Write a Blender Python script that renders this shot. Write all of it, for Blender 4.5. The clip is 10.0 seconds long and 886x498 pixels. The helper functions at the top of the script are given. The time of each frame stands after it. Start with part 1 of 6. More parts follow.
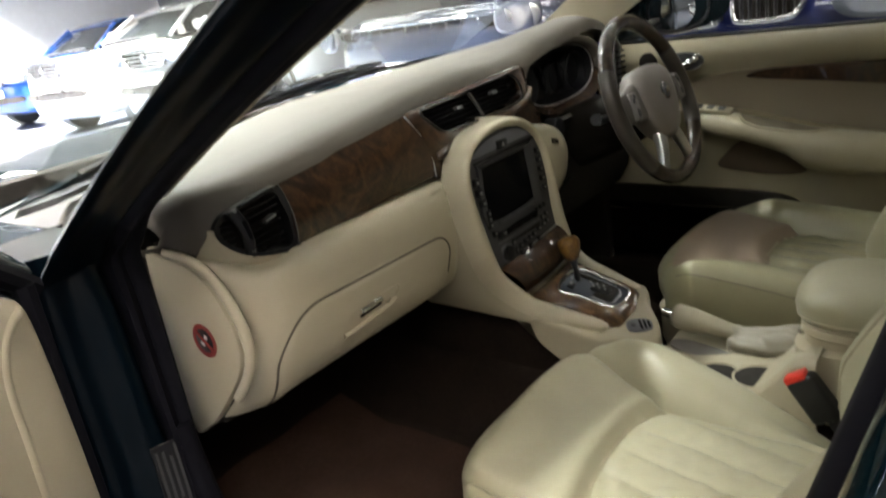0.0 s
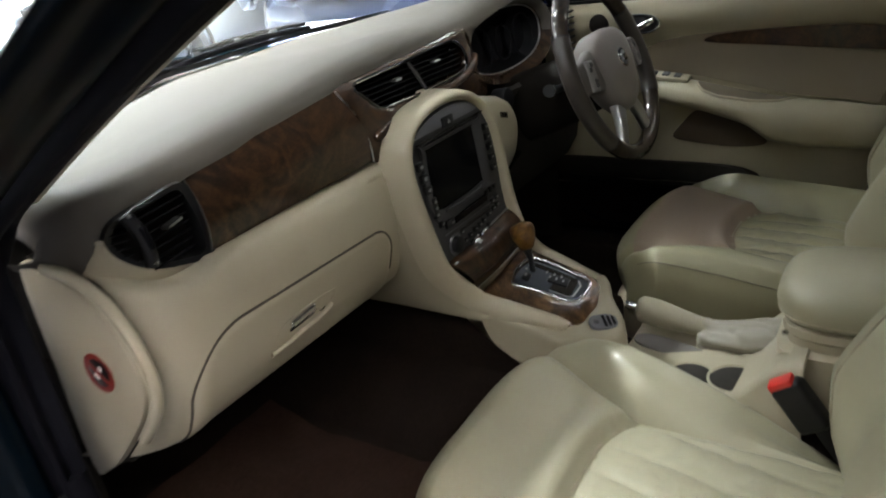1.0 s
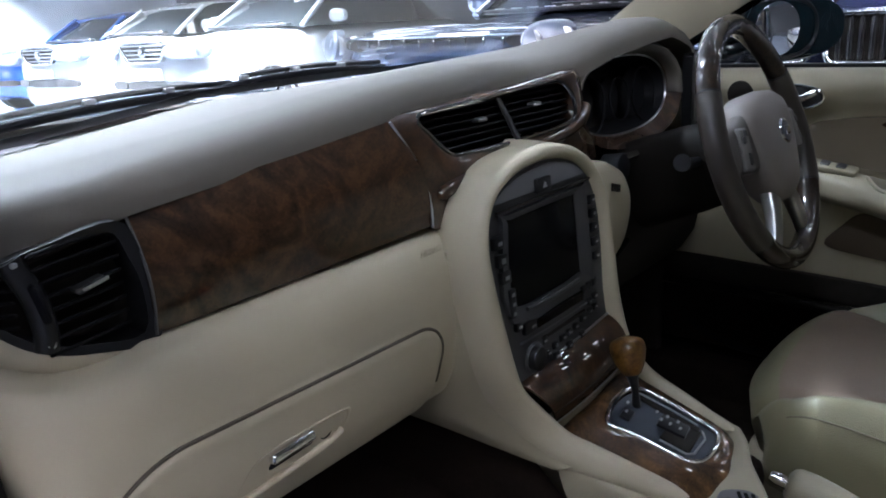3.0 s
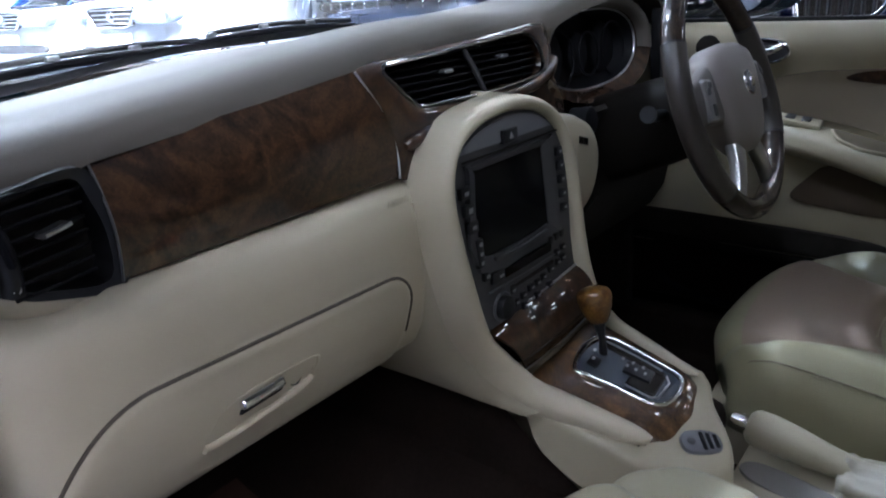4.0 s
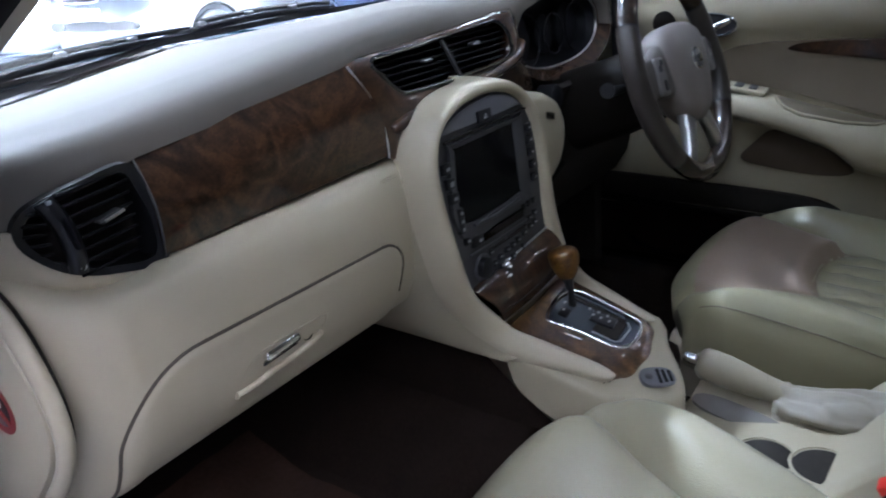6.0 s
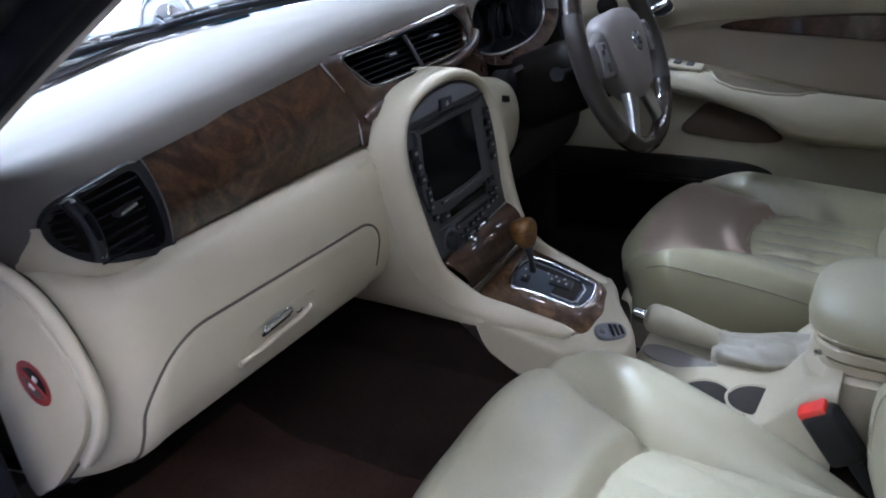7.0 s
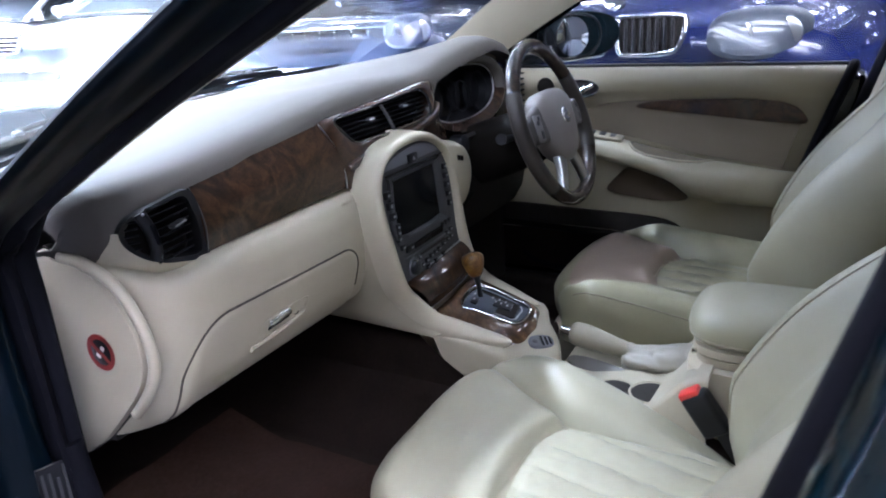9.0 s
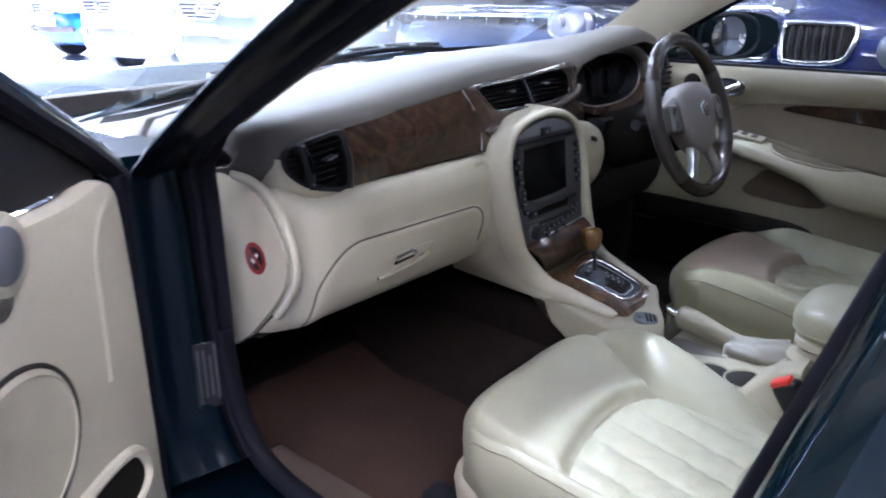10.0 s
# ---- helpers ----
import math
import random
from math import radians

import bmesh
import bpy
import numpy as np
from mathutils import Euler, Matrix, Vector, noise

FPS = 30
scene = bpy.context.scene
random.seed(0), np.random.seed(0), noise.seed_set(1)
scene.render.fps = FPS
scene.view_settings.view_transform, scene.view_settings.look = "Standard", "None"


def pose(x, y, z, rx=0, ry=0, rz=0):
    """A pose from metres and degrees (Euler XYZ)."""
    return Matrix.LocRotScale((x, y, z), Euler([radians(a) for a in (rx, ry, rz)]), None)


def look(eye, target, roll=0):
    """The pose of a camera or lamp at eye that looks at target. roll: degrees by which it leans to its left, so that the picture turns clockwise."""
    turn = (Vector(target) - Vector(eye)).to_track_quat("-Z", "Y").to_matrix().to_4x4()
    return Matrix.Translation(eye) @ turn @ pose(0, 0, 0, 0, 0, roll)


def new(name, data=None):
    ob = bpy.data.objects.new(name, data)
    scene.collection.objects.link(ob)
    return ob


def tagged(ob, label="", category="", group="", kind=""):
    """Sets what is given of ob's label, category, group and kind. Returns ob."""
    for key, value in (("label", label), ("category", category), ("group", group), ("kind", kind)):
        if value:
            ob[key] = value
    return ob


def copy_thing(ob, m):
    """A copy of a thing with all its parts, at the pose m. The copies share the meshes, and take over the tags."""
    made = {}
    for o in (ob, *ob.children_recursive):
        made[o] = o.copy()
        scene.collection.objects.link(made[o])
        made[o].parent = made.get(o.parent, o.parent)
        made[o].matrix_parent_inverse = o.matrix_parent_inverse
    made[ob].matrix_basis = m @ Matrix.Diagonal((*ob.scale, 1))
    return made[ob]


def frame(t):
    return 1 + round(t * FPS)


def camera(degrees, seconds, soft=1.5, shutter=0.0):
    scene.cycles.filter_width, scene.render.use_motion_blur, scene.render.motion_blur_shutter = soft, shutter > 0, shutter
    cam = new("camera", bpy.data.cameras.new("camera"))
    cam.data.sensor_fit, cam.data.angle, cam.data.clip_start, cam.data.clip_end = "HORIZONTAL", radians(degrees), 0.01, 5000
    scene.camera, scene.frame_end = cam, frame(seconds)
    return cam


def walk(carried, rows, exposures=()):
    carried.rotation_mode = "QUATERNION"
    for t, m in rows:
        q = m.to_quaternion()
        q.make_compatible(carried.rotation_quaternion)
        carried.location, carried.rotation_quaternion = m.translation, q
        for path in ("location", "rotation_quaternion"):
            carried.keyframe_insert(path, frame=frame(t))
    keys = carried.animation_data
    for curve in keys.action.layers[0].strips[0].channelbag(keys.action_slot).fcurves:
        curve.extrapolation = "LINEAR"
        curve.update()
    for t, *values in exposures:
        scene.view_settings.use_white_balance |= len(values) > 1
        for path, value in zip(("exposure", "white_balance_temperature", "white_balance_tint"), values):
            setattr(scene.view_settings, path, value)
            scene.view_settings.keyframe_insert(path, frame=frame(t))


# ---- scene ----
cam = camera(59.9, 10.0, soft=1.9, shutter=0.5)
PATH = [
    (0, (-1.166, -0.8, 1.174), (0.284, 0.416, 0.528), -9.3),
    (0.5, (-1.151, -0.771, 1.169), (0.286, 0.376, 0.381), -9.9),
    (1, (-1.035, -0.681, 1.173), (0.477, 0.377, 0.401), -8.8),
    (1.5, (-0.912, -0.647, 1.137), (0.584, 0.441, 0.376), -9.0),
    (2, (-0.841, -0.526, 1.102), (0.642, 0.635, 0.428), -4.5),
    (3.3, (-0.754, -0.471, 1.068), (0.735, 0.74, 0.507), -2.9),
    (3.5, (-0.755, -0.471, 1.073), (0.743, 0.715, 0.48), -2.5),
    (4, (-0.764, -0.49, 1.055), (0.727, 0.671, 0.399), -3.4),
    (4.5, (-0.784, -0.503, 1.049), (0.68, 0.663, 0.344), -4.4),
    (5, (-0.813, -0.51, 1.047), (0.63, 0.65, 0.291), -5.3),
    (5.5, (-0.838, -0.518, 1.065), (0.609, 0.638, 0.311), -5.1),
    (6, (-0.859, -0.551, 1.1), (0.636, 0.55, 0.356), -4.9),
    (6.2, (-0.866, -0.564, 1.114), (0.643, 0.499, 0.343), -4.5),
    (7.3, (-0.995, -0.6, 1.149), (0.542, 0.397, 0.346), -6.9),
    (7.5, (-1.033, -0.602, 1.156), (0.526, 0.413, 0.42), -7.5),
    (8, (-1.132, -0.61, 1.167), (0.478, 0.353, 0.473), -6.0),
    (8.5, (-1.172, -0.637, 1.174), (0.496, 0.22, 0.48), -5.0),
    (9, (-1.197, -0.735, 1.18), (0.448, 0.198, 0.528), -4.0),
    (9.5, (-1.225, -0.848, 1.13), (0.288, 0.297, 0.498), -2.1),
    (10, (-1.284, -0.843, 1.157), (0.146, 0.394, 0.505), -0.2),
]
EXPOSURES = [(0.0, -0.18, 7300, 10), (0.5, -0.34, 6950, 11), (1.0, -0.32, 6700, 11), (1.5, -0.42, 6550, 11), (2.4, -0.42, 6050, 12), (3.3, -0.34, 5650, 18), (5.5, -0.2, 5500, 18), (7.3, 0.18, 5420, 20), (10.0, 0.38, 5420, 21)]
walk(cam, [(t, look(eye, target, roll)) for t, eye, target, roll in PATH], EXPOSURES)

# ---- world and light ----
world = bpy.data.worlds.new("hall_air")
scene.world = world
world.use_nodes = True
world.node_tree.nodes["Background"].inputs[0].default_value = (0.75, 0.85, 1.0, 1)
world.node_tree.nodes["Background"].inputs[1].default_value = 0.25

# ---- materials ----


def mat(name, color, rough=0.5, metal=0.0, coat=0.0, vary=0.12, scale=30.0, bump=0.0, bump_scale=400.0, spec=0.5, sheen=0.0, coat_rough=0.04):
    """A surface with two scales of tone, a fine relief and a gloss that wavers."""
    m = bpy.data.materials.new(name)
    m.use_nodes = True
    nt = m.node_tree
    b = nt.nodes["Principled BSDF"]
    b.inputs["Metallic"].default_value = metal
    b.inputs["Coat Weight"].default_value = coat
    b.inputs["Coat Roughness"].default_value = coat_rough
    b.inputs["Specular IOR Level"].default_value = spec
    b.inputs["Sheen Weight"].default_value = sheen
    tex = nt.nodes.new("ShaderNodeTexCoord")
    n1 = nt.nodes.new("ShaderNodeTexNoise")
    n1.inputs["Scale"].default_value, n1.inputs["Detail"].default_value = scale, 5
    n2 = nt.nodes.new("ShaderNodeTexNoise")
    n2.inputs["Scale"].default_value, n2.inputs["Detail"].default_value = scale / 9, 2
    add = nt.nodes.new("ShaderNodeMath")
    add.operation = "ADD"
    ramp = nt.nodes.new("ShaderNodeMapRange")
    ramp.inputs["From Min"].default_value, ramp.inputs["From Max"].default_value = 0.6, 1.4
    ramp.inputs["To Min"].default_value, ramp.inputs["To Max"].default_value = 1 - vary, 1 + vary
    mix = nt.nodes.new("ShaderNodeVectorMath")
    mix.operation = "SCALE"
    mix.inputs[0].default_value = color
    for n in (n1, n2):
        nt.links.new(tex.outputs["Object"], n.inputs["Vector"])
    nt.links.new(n1.outputs["Fac"], add.inputs[0])
    nt.links.new(n2.outputs["Fac"], add.inputs[1])
    nt.links.new(add.outputs[0], ramp.inputs["Value"])
    nt.links.new(ramp.outputs[0], mix.inputs["Scale"])
    nt.links.new(mix.outputs[0], b.inputs["Base Color"])
    rr = nt.nodes.new("ShaderNodeMapRange")
    rr.inputs["To Min"].default_value, rr.inputs["To Max"].default_value = max(rough * 0.85, 0.01), min(rough * 1.15, 1)
    nt.links.new(n2.outputs["Fac"], rr.inputs["Value"])
    nt.links.new(rr.outputs[0], b.inputs["Roughness"])
    if bump:
        v = nt.nodes.new("ShaderNodeTexVoronoi")
        v.inputs["Scale"].default_value = bump_scale
        n3 = nt.nodes.new("ShaderNodeTexNoise")
        n3.inputs["Scale"].default_value = bump_scale / 25
        s = nt.nodes.new("ShaderNodeMath")
        s.operation = "MULTIPLY_ADD"
        s.inputs[1].default_value = 2.0
        bp = nt.nodes.new("ShaderNodeBump")
        bp.inputs["Strength"].default_value, bp.inputs["Distance"].default_value = bump, 0.002
        for n in (v, n3):
            nt.links.new(tex.outputs["Object"], n.inputs["Vector"])
        nt.links.new(n3.outputs["Fac"], s.inputs[0])
        nt.links.new(v.outputs["Distance"], s.inputs[2])
        nt.links.new(s.outputs[0], bp.inputs["Height"])
        nt.links.new(bp.outputs[0], b.inputs["Normal"])
    return m


def burl(name, dark, mid, light, stretch=(1.0, 1.0, 1.0)):
    """Lacquered walnut burl: swirling figure under a clear glossy coat."""
    m = bpy.data.materials.new(name)
    m.use_nodes = True
    nt = m.node_tree
    b = nt.nodes["Principled BSDF"]
    b.inputs["Roughness"].default_value, b.inputs["Coat Weight"].default_value, b.inputs["Coat Roughness"].default_value = 0.5, 1.0, 0.02
    b.inputs["Specular IOR Level"].default_value = 0.15
    tex = nt.nodes.new("ShaderNodeTexCoord")
    mp = nt.nodes.new("ShaderNodeMapping")
    mp.inputs["Scale"].default_value = stretch
    n1 = nt.nodes.new("ShaderNodeTexNoise")
    n1.inputs["Scale"].default_value, n1.inputs["Detail"].default_value, n1.inputs["Distortion"].default_value = 17, 6, 2.6
    n2 = nt.nodes.new("ShaderNodeTexNoise")
    n2.inputs["Scale"].default_value, n2.inputs["Detail"].default_value, n2.inputs["Distortion"].default_value = 190, 8, 1.2
    ad = nt.nodes.new("ShaderNodeMath")
    ad.operation = "MULTIPLY_ADD"
    ad.inputs[1].default_value = 0.5
    cr = nt.nodes.new("ShaderNodeValToRGB")
    e = cr.color_ramp.elements
    e[0].position, e[0].color = 0.50, (*dark, 1)
    e[1].position, e[1].color = 1.0, (*light, 1)
    k = e.new(0.74)
    k.color = (*mid, 1)
    nt.links.new(tex.outputs["Object"], mp.inputs["Vector"])
    nt.links.new(mp.outputs[0], n1.inputs["Vector"])
    nt.links.new(mp.outputs[0], n2.inputs["Vector"])
    nt.links.new(n2.outputs["Fac"], ad.inputs[0])
    nt.links.new(n1.outputs["Fac"], ad.inputs[2])
    nt.links.new(ad.outputs[0], cr.inputs[0])
    nt.links.new(cr.outputs[0], b.inputs["Base Color"])
    return m


def glass(name, tint, gloss=1.0):
    """A clear pane: it lets light through and mirrors at low angles."""
    m = bpy.data.materials.new(name)
    m.use_nodes = True
    nt = m.node_tree
    out = nt.nodes["Material Output"]
    nt.nodes.remove(nt.nodes["Principled BSDF"])
    tr = nt.nodes.new("ShaderNodeBsdfTransparent")
    tr.inputs[0].default_value = (*tint, 1)
    gl = nt.nodes.new("ShaderNodeBsdfGlossy")
    gl.inputs["Roughness"].default_value = 0.01
    lw = nt.nodes.new("ShaderNodeLayerWeight")
    lw.inputs["Blend"].default_value = 0.5
    pw = nt.nodes.new("ShaderNodeMath")
    pw.operation = "POWER"
    pw.inputs[1].default_value = 4.5
    fr = nt.nodes.new("ShaderNodeMath")
    fr.operation = "MULTIPLY_ADD"
    fr.inputs[1].default_value, fr.inputs[2].default_value = 0.85 * gloss, 0.05
    nt.links.new(lw.outputs["Facing"], pw.inputs[0])
    nt.links.new(pw.outputs[0], fr.inputs[0])
    mx = nt.nodes.new("ShaderNodeMixShader")
    nt.links.new(fr.outputs[0], mx.inputs[0])
    nt.links.new(tr.outputs[0], mx.inputs[1])
    nt.links.new(gl.outputs[0], mx.inputs[2])
    nt.links.new(mx.outputs[0], out.inputs[0])
    return m


def glow(name, color, strength):
    m = bpy.data.materials.new(name)
    m.use_nodes = True
    b = m.node_tree.nodes["Principled BSDF"]
    b.inputs["Base Color"].default_value = (*color, 1)
    b.inputs["Emission Color"].default_value = (*color, 1)
    b.inputs["Emission Strength"].default_value = strength
    return m


LEATHER = mat("cream_leather", (0.345, 0.322, 0.226), 0.38, coat=0.42, coat_rough=0.23, vary=0.06, scale=18, bump=0.25, bump_scale=700)
LEATHER_DK = mat("worn_cream_leather", (0.38, 0.335, 0.245), 0.45, vary=0.08, scale=18, bump=0.25, bump_scale=700)
# beige trim darkened in colour for the dash's shade on the console
CONSOLE_TRIM = mat("shaded_console_trim", (0.34, 0.302, 0.220), 0.5, vary=0.04, scale=14, bump=0.12, bump_scale=1200)
TRIM = mat("beige_trim", (0.42, 0.37, 0.275), 0.5, vary=0.04, scale=14, bump=0.12, bump_scale=1200)
PAD = mat("dash_pad", (0.088, 0.077, 0.066), 0.55, spec=0.3, vary=0.04, scale=14, bump=0.15, bump_scale=1200)
WOOD = burl("walnut_burl", (0.0075, 0.0033, 0.0015), (0.028, 0.0122, 0.0053), (0.064, 0.030, 0.0120))
PRINT_RED = mat("dull_red_print", (0.22, 0.022, 0.016), 0.5)
# the beige trim darkened for the driver's door: its shade is in the colour
DOOR_TRIM = mat("shaded_door_trim", (0.36, 0.318, 0.23), 0.5, vary=0.05, scale=14, bump=0.12, bump_scale=1200)
WOOD_LT = burl("amber_walnut", (0.045, 0.018, 0.003), (0.12, 0.052, 0.008), (0.20, 0.098, 0.018))
BLACK = mat("black_plastic", (0.010, 0.010, 0.012), 0.36, spec=0.35, vary=0.15, bump=0.1, bump_scale=1500)
SLAT = mat("matte_black_plastic", (0.006, 0.006, 0.008), 0.6, spec=0.15, vary=0.15)
GREY = mat("dark_grey_plastic", (0.045, 0.044, 0.048), 0.42, vary=0.08, bump=0.08, bump_scale=1500)
MIDGREY = mat("mid_grey_plastic", (0.10, 0.10, 0.112), 0.42, vary=0.08)
CAPGREY = mat("mauve_grey_plastic", (0.15, 0.15, 0.17), 0.4, vary=0.06)
MARK = mat("dim_grey_print", (0.30, 0.30, 0.31), 0.5, vary=0.05)
PALE = mat("pale_print", (0.75, 0.75, 0.75), 0.5, vary=0.05)
SCREEN = mat("screen_glass", (0.006, 0.006, 0.007), 0.12, vary=0.1, spec=0.12)
CHROME = mat("chrome", (0.82, 0.82, 0.84), 0.08, metal=1, vary=0.04)
SATIN = mat("satin_metal", (0.55, 0.55, 0.57), 0.3, metal=1, vary=0.05)
CARPET = mat("brown_carpet", (0.018, 0.0120, 0.0098), 0.95, vary=0.35, scale=160, bump=0.9, bump_scale=900, spec=0.1)
# dark tone that stands for shade under the dash and inside wells, pockets, slots
SHADE = mat("dark_hollow_shade", (0.025, 0.022, 0.02), 0.9, vary=0.2, scale=60, spec=0.2)
PAINT = mat("dark_green_paint", (0.0010, 0.0068, 0.0105), 0.4, metal=0.0, coat=1.0, vary=0.05, scale=20, spec=0.03, coat_rough=0.02)
# darker, duller copy of the body paint: shade put into the door frame's colour
SHADED_PAINT = mat("shaded_dark_green_paint", (0.0006, 0.0030, 0.0058), 0.45, coat=0.2, vary=0.10, scale=25, spec=0.04, coat_rough=0.12)
WHEEL_WOOD = burl("dark_rim_walnut", (0.006, 0.003, 0.0018), (0.018, 0.010, 0.006), (0.036, 0.021, 0.012))
RUBBER = mat("black_rubber", (0.0048, 0.0048, 0.0075), 0.6, vary=0.2, scale=60, spec=0.08)
WHEEL_LEATHER = mat("taupe_leather", (0.036, 0.029, 0.025), 0.30, vary=0.07, scale=25, bump=0.2, bump_scale=900)
TAUPE = mat("taupe_plastic", (0.0075, 0.006, 0.005), 0.65, spec=0.08, vary=0.06, bump=0.1, bump_scale=1500)
RED = mat("red_plastic", (0.62, 0.03, 0.02), 0.35, vary=0.08)
MIRROR = mat("mirror_glass", (0.9, 0.9, 0.92), 0.01, metal=1, vary=0.01)
PANE = glass("clear_glass", (0.93, 0.97, 0.96))
TINT_PANE = glass("dark_tinted_glass", (0.22, 0.24, 0.25))
SCREEN_PANE = glass("tinted_windscreen_glass", (0.70, 0.76, 0.75))
WHITE_PAINT = mat("white_car_paint", (0.78, 0.79, 0.80), 0.25, coat=1.0, vary=0.03)
SILVER_PAINT = mat("silver_car_paint", (0.55, 0.57, 0.60), 0.3, metal=0.5, coat=1.0, vary=0.04)
BLUE_PAINT = mat("dark_blue_car_paint", (0.010, 0.018, 0.10), 0.25, metal=0.2, coat=1.0, vary=0.1)
SLATE_PAINT = mat("slate_blue_car_paint", (0.035, 0.045, 0.075), 0.25, metal=0.2, coat=1.0, vary=0.06)
MIDBLUE_PAINT = mat("bright_blue_car_paint", (0.02, 0.10, 0.40), 0.25, metal=0.2, coat=1.0, vary=0.1)
TYRE = mat("tyre_rubber", (0.02, 0.02, 0.022), 0.8, vary=0.2, scale=50)
DARK_GLASS = mat("tinted_car_glass", (0.015, 0.018, 0.02), 0.05, vary=0.1, coat=0.6)
LAMP_GLASS = mat("headlamp_lens", (0.07, 0.08, 0.105), 0.30, metal=0.2, coat=0.6, spec=0.4, vary=0.2, scale=40)
FLOOR_MAT = mat("pale_epoxy_floor", (0.21, 0.235, 0.29), 0.25, vary=0.14, scale=3, coat=0.3)
WALL_MAT = mat("white_wall_paint", (0.78, 0.79, 0.80), 0.8, vary=0.05, scale=5)
DARK_WALL = mat("unseen_wall_dark_grey", (0.10, 0.105, 0.115), 0.8, vary=0.1, scale=5)
CEIL_MAT = mat("unseen_ceiling_dark_grey", (0.12, 0.12, 0.125), 0.9, vary=0.08, scale=2)
LAMP_GLOW = glow("lit_square_diffuser", (1.0, 0.98, 0.95), 55.0)
TUBE_GLOW = glow("lit_tube_diffuser", (1.0, 0.98, 0.95), 30.0)

# ---- building helpers ----


def thing(name, label, category, group="", kind=""):
    return tagged(new(name), label, category, group, kind)


def part(name, bm, material, parent=None, label="", sharp=38.0):
    """Links a bmesh as one mesh object under a thing or a part."""
    bmesh.ops.remove_doubles(bm, verts=bm.verts, dist=1e-5)
    bmesh.ops.recalc_face_normals(bm, faces=bm.faces)
    lim = radians(sharp)
    for f in bm.faces:
        f.smooth = True
    for e in bm.edges:
        if len(e.link_faces) != 2 or e.calc_face_angle(0) > lim:
            e.smooth = False
    me = bpy.data.meshes.new(name)
    bm.to_mesh(me)
    bm.free()
    me.materials.append(material)
    ob = new(name, me)
    ob.parent = parent
    return tagged(ob, label) if label else ob


def V(*a):
    return Vector(a)


def lerp(a, b, t):
    return a + (b - a) * t


def table(x, pts):
    """Smoothly reads a value from (x, value) pairs."""
    if x <= pts[0][0]:
        return pts[0][1]
    for (x0, v0), (x1, v1) in zip(pts, pts[1:]):
        if x <= x1:
            t = (x - x0) / (x1 - x0)
            return lerp(v0, v1, t)
    return pts[-1][1]


def smooth_line(pts, n=8, closed=False):
    """A Catmull-Rom line through points."""
    p = [Vector(q) for q in pts]
    out, m = [], len(p)
    for i in range(m if closed else m - 1):
        a = p[(i - 1) % m] if closed or i > 0 else p[0]
        b, c = p[i], p[(i + 1) % m]
        d = p[(i + 2) % m] if closed or i + 2 < m else p[-1]
        for k in range(n):
            t = k / n
            out.append(0.5 * ((2 * b) + (c - a) * t + (2 * a - 5 * b + 4 * c - d) * t * t + (3 * b - a - 3 * c + d) * t ** 3))
    if not closed:
        out.append(p[-1])
    return out


def loft(rings, closed=True, caps=True, bm=None):
    """Skins a row of point rings."""
    bm = bm or bmesh.new()
    vs = [[bm.verts.new(q) for q in r] for r in rings]
    n = len(vs[0])
    for a, b in zip(vs, vs[1:]):
        for i in range(n if closed else n - 1):
            j = (i + 1) % n
            bm.faces.new((a[i], a[j], b[j], b[i]))
    if caps and closed:
        bm.faces.new(vs[0][::-1])
        bm.faces.new(vs[-1])
    return bm


def sheet(rows, thick, bm=None):
    """A grid of points given a thickness along its normals (towards the back)."""
    bm = bm or bmesh.new()
    vs = [[bm.verts.new(q) for q in r] for r in rows]
    for a, b in zip(vs, vs[1:]):
        for i in range(len(a) - 1):
            bm.faces.new((a[i], a[i + 1], b[i + 1], b[i]))
    if thick:
        bmesh.ops.recalc_face_normals(bm, faces=bm.faces)
        bmesh.ops.solidify(bm, geom=bm.faces[:], thickness=thick)
    return bm


def tube(path, r, n=10, closed=False, squash=1.0, bm=None, up=None):
    """A round bar along a path; r is one radius or one for each point."""
    bm = bm or bmesh.new()
    p = [Vector(q) for q in path]
    m = len(p)
    rings, u = [], None
    for i in range(m):
        a = p[(i - 1) % m] if closed or i else p[0]
        b = p[(i + 1) % m] if closed or i < m - 1 else p[-1]
        d = (b - a).normalized()
        if u is None:
            u = Vector(up) if up else (V(0, 0, 1) if abs(d.z) < 0.9 else V(0, 1, 0))
        u = (u - d * u.dot(d)).normalized()
        w = d.cross(u)
        q = r[i] if isinstance(r, (list, tuple)) else r
        rings.append([p[i] + q * (math.cos(2 * math.pi * k / n) * u * squash + math.sin(2 * math.pi * k / n) * w) for k in range(n)])
    if closed:
        rings.append(rings[0])
    return loft(rings, True, not closed, bm)


def box(c, s, b=0.004, seg=2, m=None, bm=None):
    """A bevelled block round its centre c, turned by m."""
    own = bmesh.new()
    bmesh.ops.create_cube(own, size=1)
    for v in own.verts:
        v.co = V(v.co.x * s[0], v.co.y * s[1], v.co.z * s[2])
    if b:
        bmesh.ops.bevel(own, geom=own.edges[:], offset=min(b, min(s) * 0.45), segments=seg, profile=0.5, affect="EDGES")
    mm = Matrix.Translation(c) @ (m or Matrix())
    bmesh.ops.transform(own, matrix=mm, verts=own.verts)
    if bm is None:
        return own
    tmp = bpy.data.meshes.new("tmp")
    own.to_mesh(tmp)
    own.free()
    bm.from_mesh(tmp)
    bpy.data.meshes.remove(tmp)
    return bm


